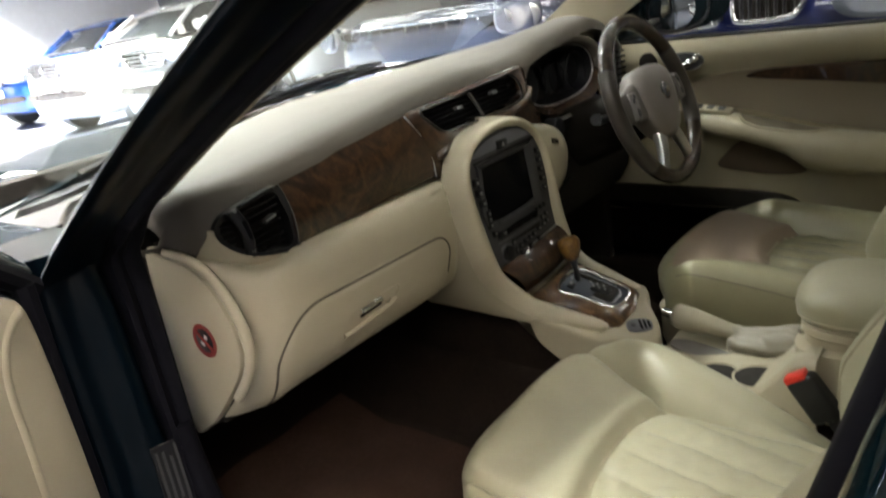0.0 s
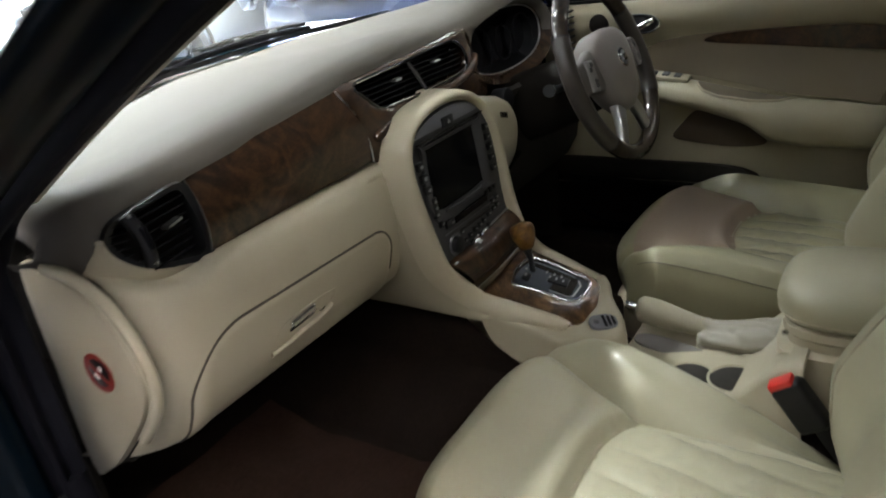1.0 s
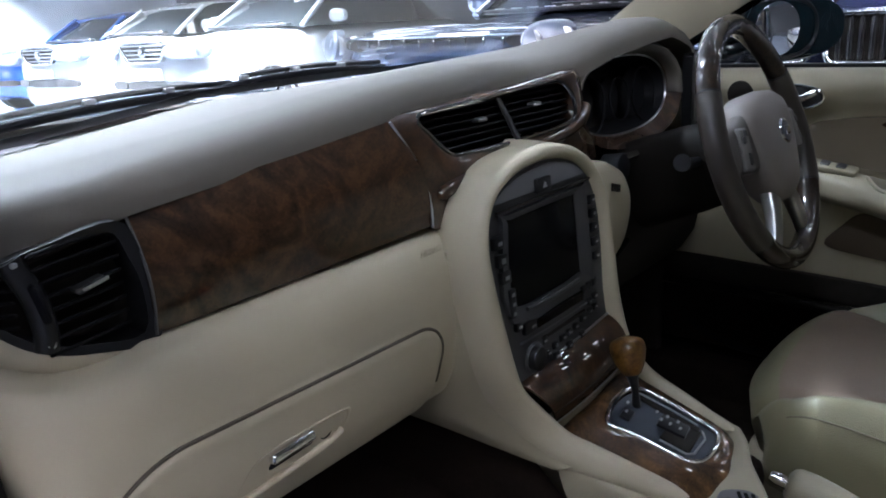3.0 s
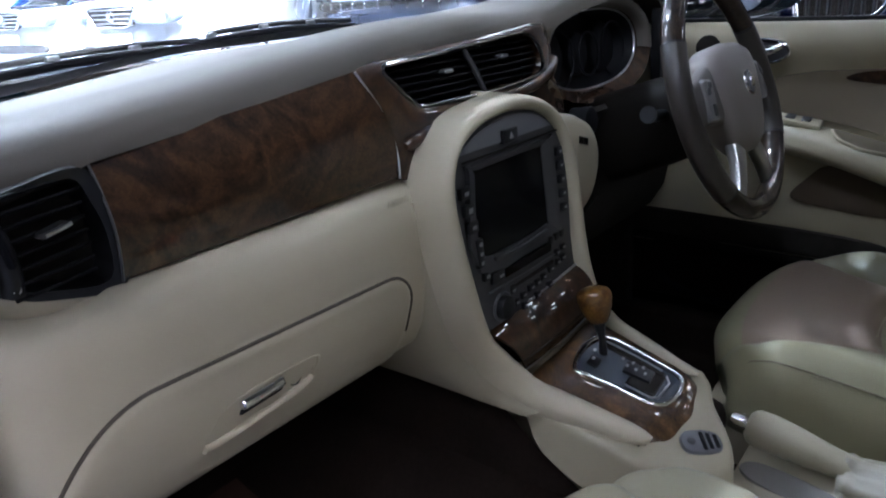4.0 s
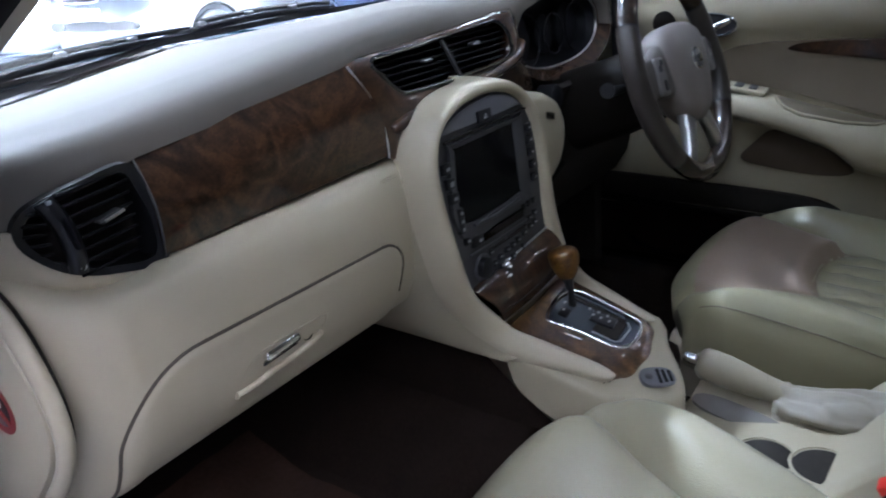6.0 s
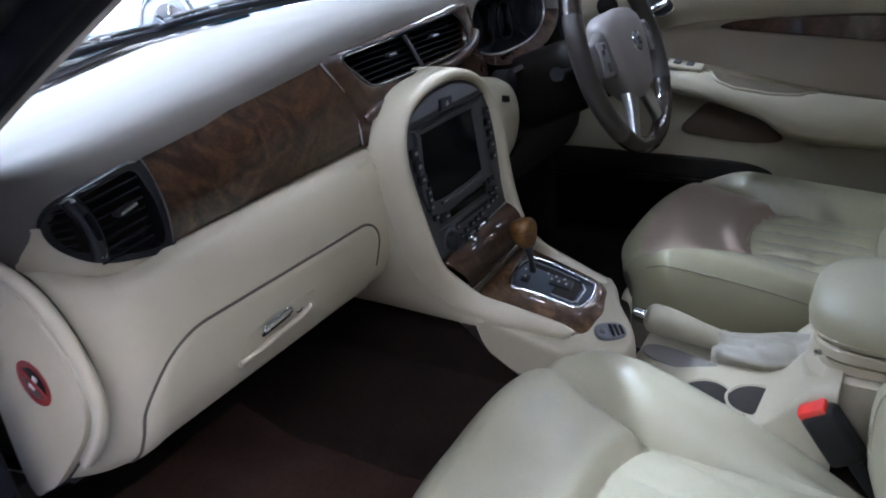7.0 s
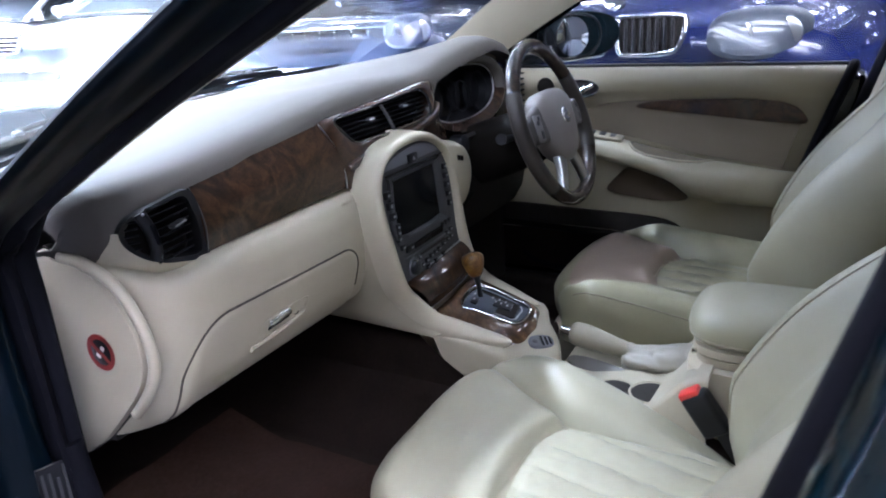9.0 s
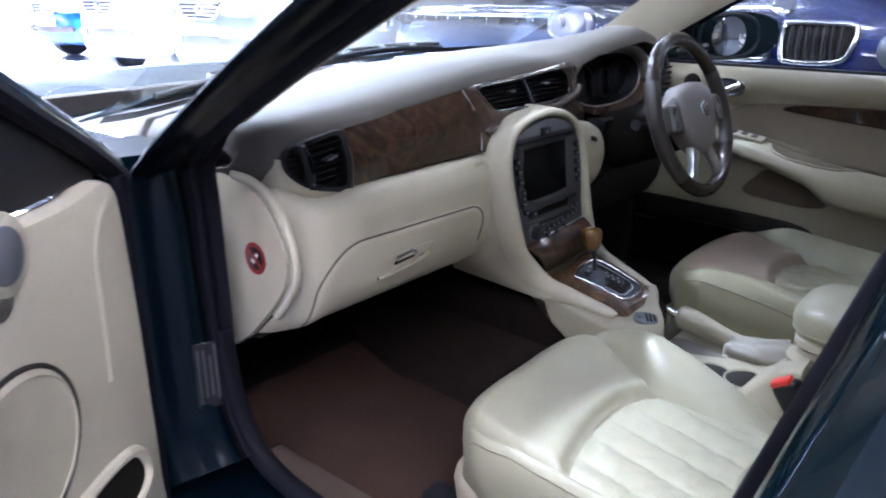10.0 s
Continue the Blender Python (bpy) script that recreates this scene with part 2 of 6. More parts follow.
def plate(outline, back, bevel=0.0, bm=None):
    """A flat or curved outline given depth by the vector back; its front rim is eased."""
    o = [Vector(q) for q in outline]
    c = sum(o, Vector()) / len(o)
    back = Vector(back)
    rings = []
    if bevel:
        d = back.normalized()
        inner = [c + (q - c) * (1 - bevel / max((q - c).length, 1e-6)) for q in o]
        rings.append(inner)
        rings.append([lerp(i, q, 0.7) + d * bevel * 0.25 for i, q in zip(inner, o)])
        rings.append([q + d * bevel for q in o])
    else:
        rings.append(o)
    rings.append([q + back for q in o])
    return loft(rings, True, True, bm)


def disc(c, axis, r, depth, n=24, r2=None, bm=None):
    """A round plug whose front face is at c; axis points to the front."""
    axis = Vector(axis).normalized()
    u = axis.orthogonal().normalized()
    w = axis.cross(u)
    ring = lambda q, rr: [Vector(q) + rr * (math.cos(2 * math.pi * k / n) * u + math.sin(2 * math.pi * k / n) * w) for k in range(n)]
    b = min(r * 0.15, depth * 0.4)
    rings = [ring(c, r - b), ring(Vector(c) - axis * b * 0.4, r - b * 0.25), ring(Vector(c) - axis * b, r), ring(Vector(c) - axis * depth, r2 or r)]
    return loft(rings, True, True, bm)


def oval(c, u, w, a, b, n=32, power=2.0):
    """Points of a superellipse round c with half-axes a along u and b along w."""
    u, w, out = Vector(u), Vector(w), []
    for k in range(n):
        t = 2 * math.pi * k / n
        ct, st = math.cos(t), math.sin(t)
        out.append(Vector(c) + u * a * math.copysign(abs(ct) ** (2 / power), ct) + w * b * math.copysign(abs(st) ** (2 / power), st))
    return out


def ring_plate(outer, inner, back, bm=None):
    """A frame between two outlines with the same number of points."""
    back = Vector(back)
    o, i = [Vector(q) for q in outer], [Vector(q) for q in inner]
    rings = [[q + back for q in o], o, i, [q + back for q in i]]
    rings.append(rings[0])
    return loft(rings, True, False, bm)

# foot of the windscreen, across the car
BASE_Y = [(-0.64, 0.43), (-0.36, 0.53), (0.0, 0.66), (0.4, 0.69), (0.68, 0.60)]
BASE_Z = [(-0.64, 0.932), (-0.36, 0.942), (0.0, 0.96), (0.68, 0.965)]

# ---- the hall ----


def slab(name, c, s, material, label, category):
    ob = part(name, box(c, s, 0.0), material)
    return tagged(ob, label, category, kind="structure")


slab("ground", (0, 6, -0.1), (60, 60, 0.2), FLOOR_MAT, "pale glossy bluish showroom floor", "floor")
slab("wall_north", (0, 22.1, 2.6), (40, 0.2, 5.6), WALL_MAT, "plain white showroom wall", "wall")
# south, east and west walls and ceiling: unseen, kept dark to limit bounced light
slab("wall_south", (0, -10.1, 2.6), (40, 0.2, 5.6), DARK_WALL, "unseen plain wall, dark grey to throw back little light", "wall")
slab("wall_east", (14.1, 6, 2.6), (0.2, 32, 5.6), DARK_WALL, "unseen plain wall, dark grey to throw back little light", "wall")
slab("wall_west", (-14.1, 6, 2.6), (0.2, 32, 5.6), DARK_WALL, "unseen plain wall, dark grey to throw back little light", "wall")
slab("ceiling", (0, 6, 4.8), (40, 34, 0.2), CEIL_MAT, "unseen ceiling, dark grey to throw back little light", "ceiling")


def ceiling_light(m):
    t = thing("ceiling_light", "long white fluorescent ceiling light, switched on", "ceiling light", "ceiling lights")
    part("housing", box((0, 0, 0.05), (0.34, 2.5, 0.08), 0.01), WALL_MAT, t)
    part("diffuser", box((0, 0, 0.0), (0.28, 2.4, 0.03), 0.01), TUBE_GLOW, t, "bright white diffuser")
    t.matrix_basis = m
    return t


lamp_master = ceiling_light(pose(-2.4, -1.6, 4.61))
HALL_LAMPS = [(x, y) for y in (7.5, 10.5, 13.5, 16, 18.5) for x in (-8, -4.5, -1, 2.5, 6) if y > 11 or x > -4]
# side and front lamps are added out of view where the cabin needs light
SIDE_LAMPS = [(-2.9, -3.4), (-3.4, -2.0), (-3.9, -2.8), (-4.4, -3.6), (-3.4, -5.6), (-2.6, -4.2), (-4.6, -6.2), (-5.4, -2.4), (-2.9, 0.4), (-1.3, -4.8), (-1.2, -3.0), (-0.6, -4.4)]
FRONT_LAMPS = [(0.0, 2.4), (-0.9, 4.2), (0.9, 4.6), (-1.9, 4.2)]
EAST_LAMPS = [(x, y) for x in (4.4, 8.0) for y in (3.5, 6.5, 9.5)]
for gx, gy in HALL_LAMPS + SIDE_LAMPS + FRONT_LAMPS + EAST_LAMPS:
    copy_thing(lamp_master, pose(gx, gy, 4.61))


def square_light(m):
    t = thing("square_ceiling_light", "small square white ceiling light, switched on", "ceiling light", "square ceiling lights")
    part("housing", box((0, 0, 0.05), (0.40, 0.40, 0.08), 0.01), WALL_MAT, t)
    part("diffuser", box((0, 0, 0.0), (0.32, 0.32, 0.03), 0.01), LAMP_GLOW, t, "bright white diffuser")
    t.matrix_basis = m
    return t


square_master = square_light(pose(4.2, -1.6, 4.61))
for gx, gy in ((4.2, 4.0), (2.4, 5.2), (6.4, 3.0), (-2.2, 3.2), (-3.4, -0.6), (0.6, 6.4), (6.0, -5.0), (7.5, -7.5), (9.0, -4.5), (5.0, -8.0), (3.4, 0.6), (5.6, -2.4), (6.8, -1.2)):
    copy_thing(square_master, pose(gx, gy, 4.61))
# a close grid of smaller ones beside the off-roader
for gx, gy in [(x, y) for x in (2.2, 2.8, 3.4, 4.1, 4.9, 5.7) for y in (-3.4, -2.5, -1.7, -0.9, -0.1)]:
    copy_thing(square_master, pose(gx + 0.15 * (gy > -2), gy, 4.612) @ Matrix.Diagonal((0.36, 0.36, 1.0, 1.0)))


def fill_fitting(x, y, watts, spread=64):
    """An added, unseen fill light in the ceiling, with its beam pointing down."""
    t = thing("display_light", "added white fill light in the ceiling, switched on", "ceiling light", "display lights")
    part("bezel", ring_plate(oval((0, 0, 0), (1, 0, 0), (0, 1, 0), 0.30, 0.30, 32), oval((0, 0, 0), (1, 0, 0), (0, 1, 0), 0.25, 0.25, 32), (0, 0, 0.12)), WALL_MAT, t)
    t.matrix_basis = pose(x, y, 4.58)
    lamp = bpy.data.lights.new("beam", "AREA")
    lamp.shape, lamp.size, lamp.energy, lamp.color, lamp.spread = "DISK", 0.5, watts, (0.93, 0.97, 1.0), radians(spread)
    lo = new("display_light_beam", lamp)
    lo.matrix_basis = pose(x, y, 4.57)
    lo.parent = None


# added to bleach out the floor and the parked cars
for sx, sy in ((0.8, 4.6), (1.6, 7.4), (3.4, 4.8), (3.6, 7.0), (-1.8, 4.6), (1.6, 10.4), (3.6, 9.6), (3.9, 12.6)):
    fill_fitting(sx, sy, 4200)
# added to brighten the dash top through the windscreen
fill_fitting(0.0, 3.0, 2000, 83)
# added to brighten the far wall, which the bonnet mirrors
for sx in (-9, -5.5, -2, 1.5, 5, 8.5):
    fill_fitting(sx, 20.4, 2600)

# ---- the body shell of the car ----
car = thing("green_car", "dark green saloon car with its front passenger door open", "car")
# foot of the windscreen pillar, point by point, and how far each point is carried to the roof
FOOT = [((-0.700, 0.22, 0.905), (0.05, -0.66, 0.42)), ((-0.815, 0.135, 0.900), (0.06, -0.70, 0.42)), ((-0.775, 0.108, 0.895), (0.06, -0.74, 0.42)), ((-0.735, 0.095, 0.90), (0.06, -0.76, 0.42)),
        ((-0.700, 0.080, 0.895), (0.06, -0.80, 0.42)), ((-0.675, 0.105, 0.905), (0.06, -0.80, 0.42)), ((-0.655, 0.14, 0.91), (0.06, -0.78, 0.42)), ((-0.655, 0.25, 0.925), (0.06, -0.66, 0.42))]


EDGE_X = [(0.0, -0.675), (0.06, -0.650), (0.12, -0.632), (0.3, -0.627), (0.6, -0.620), (1.0, -0.612)]
EDGE_Y = [(0.0, 0.105), (0.06, 0.114), (0.12, 0.112), (0.3, -0.046), (0.6, -0.318), (1.0, -0.68)]
ASIDE = {4: (-0.025, -0.014), 5: (0.0, 0.0), 6: (0.018, 0.022), 7: (0.024, 0.10)}


def pillar_at(k, s, side):
    """A point of the pillar's outline at the height s; the near pillar bends where it leaves its foot."""
    (x, y, z), (dx, dy, dz) = FOOT[k]
    if side == 1 and k in ASIDE:
        return V(table(s, EDGE_X) + ASIDE[k][0], table(s, EDGE_Y) + ASIDE[k][1], z + dz * s)
    return V(x + dx * s, y + dy * s, z + dz * s)


def pillar_strip(names, side, start=0.0):
    rings = []
    for i in range(17):
        s = lerp(start, 1.0, (i / 16) ** 1.5)
        bow = 0.02 * math.sin(math.pi * s)
        ring = []
        for k, dx, dy, dz in names:
            p = pillar_at(k, s, side)
            ring.append(V(side * (p.x + dx - bow * 0.3), p.y + dy + (0.16 if side < 0 else 0.0), p.z + dz + bow))
        rings.append(ring)
    return loft(rings)


def frame_stations():
    """Inner and outer edge of the near door frame, from the sill up the post and along the pillar, with the share that the seal takes."""
    post = [((-0.676, 0.062, 0.455), (-0.815, 0.110, 0.440)), ((-0.676, 0.092, 0.500), (-0.815, 0.140, 0.495)), ((-0.676, 0.108, 0.56), (-0.815, 0.150, 0.56)), ((-0.676, 0.112, 0.64), (-0.815, 0.150, 0.64)), ((-0.677, 0.111, 0.72), (-0.815, 0.150, 0.72)), ((-0.678, 0.110, 0.80), (-0.815, 0.148, 0.80)), ((-0.679, 0.109, 0.86), (-0.815, 0.143, 0.86))]
    out = [(V(*a), V(*b), 0.22 + 0.02 * k) for k, (a, b) in enumerate(post)]
    for i in range(1, 25):
        s = (i / 24) ** 1.4
        bow = 0.02 * math.sin(math.pi * s)
        ends = [pillar_at(k, s, 1) + V(-bow * 0.3, 0, bow) for k in (5, 1)]
        out.append((ends[0] + V(-0.008, 0.006, -0.002), ends[1], 0.40))
    cols = list(zip(*[(a, b) for a, b, c in out]))
    ins_, outs_ = smooth_line(cols[0], 3), smooth_line(cols[1], 3)
    share = [lerp(out[min(k // 3, len(out) - 1)][2], out[min(k // 3 + 1, len(out) - 1)][2], (k % 3) / 3) for k in range(len(ins_))]
    return list(zip(ins_, outs_, share))


def frame_band(prof):
    """Sweeps a profile of (share of the width, height) pairs along the near door frame."""
    st = frame_stations()
    rings = []
    for k, (a, b, share) in enumerate(st):
        d = st[min(k + 1, len(st) - 1)][0] - st[max(k - 1, 0)][0]
        n = d.cross(b - a).normalized()
        n = n if n.y < 0 or (n.y < 0.3 and n.z < 0) else -n
        rings.append([a.lerp(b, f / 0.36 * share if f <= 0.36 else share + (f - 0.36) / 0.64 * (1 - share)) + n * h for f, h in prof])
    return loft(rings)


part("door_seal", frame_band([(0.0, -0.014), (0.0, 0.000), (0.03, 0.005), (0.14, 0.005), (0.17, 0.001), (0.20, 0.006), (0.24, 0.013), (0.30, 0.013), (0.34, 0.005), (0.36, -0.004), (0.36, -0.020)]), RUBBER, car, "black rubber door seal", 50)
part("pillar_skin", frame_band([(0.37, -0.022), (0.37, -0.002), (0.39, 0.003), (0.44, 0.006), (0.52, 0.007), (0.60, 0.004), (0.66, 0.000), (0.72, -0.001), (0.80, 0.001), (0.88, 0.001), (0.95, -0.002), (0.975, -0.006), (0.96, -0.010), (0.42, -0.030)]), SHADED_PAINT, car, "dark green painted pillar and door post", 50)
def smooth_xy(pts):
    """A closed outline in the plan with its corners rounded."""
    return [(q.x, q.y) for q in smooth_line([(a, b, 0) for a, b in pts], 5, True)]


for side in (1, -1):
    if side < 0:
        part("pillar_skin", pillar_strip([(0, 0, 0, 0), (1, 0.010, 0.010, 0.002), (1, 0, 0, 0), (1, 0.008, -0.008, -0.002), (2, 0, 0, 0), (3, -0.003, 0, 0), (3, 0.01, 0.04, 0.02), (0, 0.03, 0, 0.01)], side), PAINT, car, "dark green painted windscreen pillar")
    part("pillar_trim", pillar_strip([(5, -0.008, 0.008, 0), (5, 0.003, -0.002, 0), (6, 0, 0, 0), (7, 0, 0, 0), (0, 0.03, 0.01, 0.012), (5, 0, 0.04, 0.01)], side, 0.13 if side == 1 else 0.0), TRIM, car, "beige windscreen pillar trim")
    # hinge post under the pillar
    rings = []
    for i in range(10):
        z = lerp(0.93, 0.36, i / 9)
        f = 0.035 * math.sin(math.pi * i / 9)
        rings.append([V(side * x, y + 0.03, z) for x, y in ((-0.80, 0.30), (-0.805, 0.18), (-0.79, 0.160 + f * 0.2), (-0.755, 0.150 + f * 0.2), (-0.715, 0.142), (-0.685, 0.142), (-0.68, 0.30))])
    part("hinge_post", loft(rings), SHADED_PAINT, car, "dark green painted hinge post")
    path = smooth_line([(side * -0.694, 0.118, 0.66), (side * -0.692, 0.112, 0.60), (side * -0.690, 0.104, 0.54), (side * -0.688, 0.085, 0.49), (side * -0.685, 0.04, 0.445), (side * -0.685, -0.06, 0.425), (side * -0.685, -0.3, 0.415), (side * -0.685, -0.62, 0.43)], 6)
    part("door_seal", tube(path, 0.017, 10), RUBBER, car, "black rubber door seal")
    # sill
    rings = []
    for i in range(9):
        y = lerp(0.30, -0.86, i / 8)
        rings.append([V(side * x, y, z) for x, z in ((-0.60, 0.30), (-0.615, 0.395), (-0.64, 0.405), (-0.70, 0.395), (-0.76, 0.37), (-0.83, 0.355), (-0.85, 0.32), (-0.84, 0.2), (-0.62, 0.2))])
    part("sill", loft(rings), SHADED_PAINT, car, "dark green painted door sill")
    if side == 1:
        part("sill_trim", box((side * -0.635, -0.28, 0.408), (0.055, 0.78, 0.02), 0.008, 3), mat("brown_sill_trim", (0.050, 0.033, 0.024), 0.6), car, "brown carpet-edge sill trim")
    # middle pillar, leaning with the door edge
    rings = []
    for i in range(9):
        s = i / 8
        z = lerp(0.36, 1.36, s)
        y, x = lerp(-0.575, -0.872, s), lerp(-0.764, -0.674, s)
        rings.append([V(side * (x + a), y + b, z) for a, b in smooth_xy(((0.0, 0.0), (-0.035, 0.002), (-0.062, -0.010), (-0.076, -0.034), (-0.078, -0.08), (-0.08, -0.13), (0.04, -0.13), (0.05, -0.02)))])
    part("middle_pillar", loft(rings), PAINT, car, "dark green painted middle pillar")
    path = [V(side * lerp(-0.750, -0.662, s / 8), lerp(-0.586, -0.885, s / 8), lerp(0.40, 1.36, s / 8)) for s in range(9)]
    part("door_seal", tube(path, 0.022, 10), RUBBER, car, "black rubber door seal")
    rings = []
    for i in range(9):
        s = i / 8
        z = lerp(0.5, 1.34, s)
        y, x = lerp(-0.62, -0.868, s), lerp(-0.66, -0.60, s)
        rings.append([V(side * (x + a), y + b, z) for a, b in ((-0.01, 0.0), (0.01, -0.01), (0.02, -0.06), (0.0, -0.14), (-0.03, -0.14))])
    part("pillar_trim", loft(rings), TRIM, car, "beige middle pillar trim")
    # rear flank
    rows = []
    for i in range(16):
        y = lerp(-0.715, -2.6, i / 15)
        row = []
        for k in range(8):
            z = lerp(0.30, 0.95, k / 7)
            row.append(V(side * (-0.83 - 0.045 * math.sin(math.pi * k / 7) + (0.03 if k == 7 else 0)), y - 0.10 * max(0, k / 7) * (1 if i == 0 else 0), z))
        rows.append(row)
    part("rear_door_skin", sheet(rows, 0.02), PAINT, car, "dark green glossy rear door skin")
    rows = [[V(side * lerp(-0.80, -0.62, k / 5), lerp(-0.82 - 0.10 * k / 5, -2.2, i / 5), lerp(0.955, 1.33, k / 5)) for k in range(6)] for i in range(6)]
    part("rear_side_glass", sheet(rows, 0.0), TINT_PANE, car, "dark tinted rear side glass")
    rings = []
    for i in range(5):
        s = i / 4
        rings.append([V(side * (lerp(-0.826, -0.645, s) + a), lerp(-0.815, -0.94, s) + b, lerp(0.86, 1.35, s)) for a, b in smooth_xy(((0, 0), (-0.012, -0.004), (-0.018, -0.02), (-0.018, -0.06), (0.0, -0.07), (0.01, -0.03)))])
    part("rear_door_frame", loft(rings), PAINT, car, "dark green rear door window frame")
    # front wing
    rows = []
    for i in range(20):
        y = lerp(0.30, 1.95, i / 19)
        drop = 0.10 * max(0, (y - 0.9) / 1.05) ** 2
        row = [V(side * x, y, z - drop * 0.7) for x, z in ((-0.66, 0.915), (-0.70, 0.905), (-0.75, 0.88), (-0.80, 0.83), (-0.84, 0.74), (-0.855, 0.62), (-0.85, 0.45), (-0.83, 0.3))]
        rows.append(row)
    part("front_wing", sheet(rows, 0.01), PAINT, car, "dark green glossy front wing")

# bonnet, cowl and windscreen
rows = []
for i in range(26):
    y = lerp(0.74, 1.95, i / 25)
    fall = 0.02 * (i / 25) + 0.16 * (i / 25) ** 5
    rows.append([V(x / 12 * 0.655, y - 0.10 * (x / 12) ** 2, 0.945 - fall - 0.04 * (x / 12) ** 2 + 0.012 * max(0.0, 1 - abs(abs(x / 12) - 0.62) / 0.10) * (1 - i / 40)) for x in range(-12, 13)])
part("bonnet", sheet(rows, 0.012), PAINT, car, "glossy dark green bonnet")
rows = [[V(x / 10 * 0.70, lerp(table(x / 10 * 0.70, BASE_Y) - 0.015, 0.76 - 0.10 * (x / 10) ** 2, k / 4), lerp(table(x / 10 * 0.70, BASE_Z) - 0.022, 0.935 - 0.03 * (x / 10) ** 2, k / 4) - 0.012 * math.sin(math.pi * k / 4)) for k in range(5)] for x in range(-10, 11)]
part("cowl_panel", sheet(rows, 0.006), BLACK, car, "black plastic cowl panel under the windscreen")
for i in range(22):
    x = -0.52 + i * 0.05
    part("cowl_rib", box((x, table(x, BASE_Y) + 0.045, table(x, BASE_Z) - 0.020), (0.006, 0.05, 0.006), 0.002, 1), SATIN if i % 3 == 0 else BLACK, car)
rows = []
for x in range(-10, 11):
    u = x / 10
    b = V(u * 0.69, table(u * 0.69, BASE_Y) + 0.005, table(u * 0.69, BASE_Z) + 0.004)
    tp = V(u * 0.60, -0.40 + 0.06 * (1 - u * u), 1.345 + 0.02 * (1 - u * u))
    rows.append([b.lerp(tp, k / 8) + V(0, 0.03, 0.03) * math.sin(math.pi * k / 8) for k in range(9)])
part("windscreen", sheet(rows, 0.0), SCREEN_PANE, car, "lightly tinted windscreen glass")
border = [[r[0].lerp(r[1], f) + V(0, -0.003, 0.001) for f in (0.0, 0.12, 0.24)] for r in rows]
part("screen_border", sheet(border, 0.0), BLACK, car, "black printed border along the foot of the glass")
for a, b in (((-0.50, 0.58, 0.950), (0.12, 0.72, 0.968)), ((0.02, 0.72, 0.966), (0.52, 0.72, 0.975))):
    w = thing("windscreen_wiper", "black windscreen wiper resting at the foot of the glass", "wiper", "windscreen wipers")
    path = [V(*a).lerp(V(*b), k / 8) + V(0, 0, 0.012 * math.sin(math.pi * k / 8)) for k in range(9)]
    part("blade", tube(path, 0.007, 8), RUBBER, w)
    part("arm", tube([p + V(0, 0.012, 0.012) for p in path[2:]], 0.005, 8), BLACK, w)
    for k in (2, 4, 6):
        part("claw", box(path[k] + V(0, 0.004, 0.008), (0.02, 0.012, 0.012), 0.003), SATIN, w)

# roof, tail and floor
rows = [[V(x / 8 * 0.64, lerp(-0.36, -1.75, k / 10), 1.385 - 0.03 * (x / 8) ** 2 - 0.03 * ((k - 4) / 6) ** 2) for k in range(11)] for x in range(-8, 9)]
part("roof", sheet(rows, 0.02), PAINT, car, "dark green roof")
rows = [[V(x / 8 * 0.62, lerp(-0.37, -1.75, k / 6), 1.345 - 0.03 * (x / 8) ** 2 - 0.03 * ((k - 2.5) / 3.5) ** 2) for k in range(7)] for x in range(-8, 9)]
# weak light under the roof is put into a darker beige here
part("headlining", sheet(rows, 0.01), mat("shaded_headlining", (0.26, 0.24, 0.205), 0.9, spec=0.1, bump=0.2, bump_scale=1500), car, "beige headlining, darkened as if weakly lit")
part("parcel_shelf", box((0, -2.0, 0.93), (1.3, 0.6, 0.04), 0.01), BLACK, car)
part("boot_lid", box((0, -2.45, 0.80), (1.5, 0.7, 0.35), 0.06, 3), PAINT, car)
part("rear_seat", box((0, -1.55, 0.62), (1.3, 0.28, 0.60), 0.06, 3, pose(0, 0, 0, -18)), LEATHER, car, "cream leather rear seat")
part("rear_seat", box((0, -1.25, 0.42), (1.3, 0.5, 0.16), 0.05, 3), LEATHER, car, "cream leather rear seat")
rows = []
for i in range(30):
    y = lerp(-1.2, 0.95, i / 29)
    row = []
    for k in range(33):
        x = lerp(-0.64, 0.64, k / 32)
        z = 0.315 + 0.10 * max(0, (y - 0.35) / 0.4)
        tun = max(0.0, 1 - abs(x - 0.02) / 0.17)
        z += 0.13 * min(1.0, tun * 2.2)
        z += 0.012 * noise.noise(V(x * 5, y * 5, 0))
        if abs(x) > 0.59:
            z += (abs(x) - 0.59) * 1.6
        row.append(V(x, y, z))
    rows.append(row)
part("sill_cover", box((0.632, -0.15, 0.362), (0.075, 0.98, 0.085), 0.012, 3), CARPET, car, "dark brown carpeted sill cover")
part("floor_carpet", sheet(rows, 0.01), CARPET, car, "dark brown floor carpet", 80)
part("firewall", box((0, 0.75, 0.62), (1.36, 0.04, 0.66), 0.01), SHADE, car, "dark footwell bulkhead")
part("underdash_cover", box((-0.36, 0.42, 0.61), (0.50, 0.55, 0.02), 0.005), SHADE, car, "dark cover under the dashboard")
part("kick_panel", box((-0.622, 0.52, 0.45), (0.03, 0.58, 0.27), 0.01), SHADE, car, "dark kick panel")
part("kick_panel", box((0.632, 0.46, 0.46), (0.03, 0.70, 0.31), 0.01), SHADE, car, "dark kick panel")
part("seat_rail", box((-0.46, -0.35, 0.335), (0.05, 0.5, 0.03), 0.006), BLACK, car)
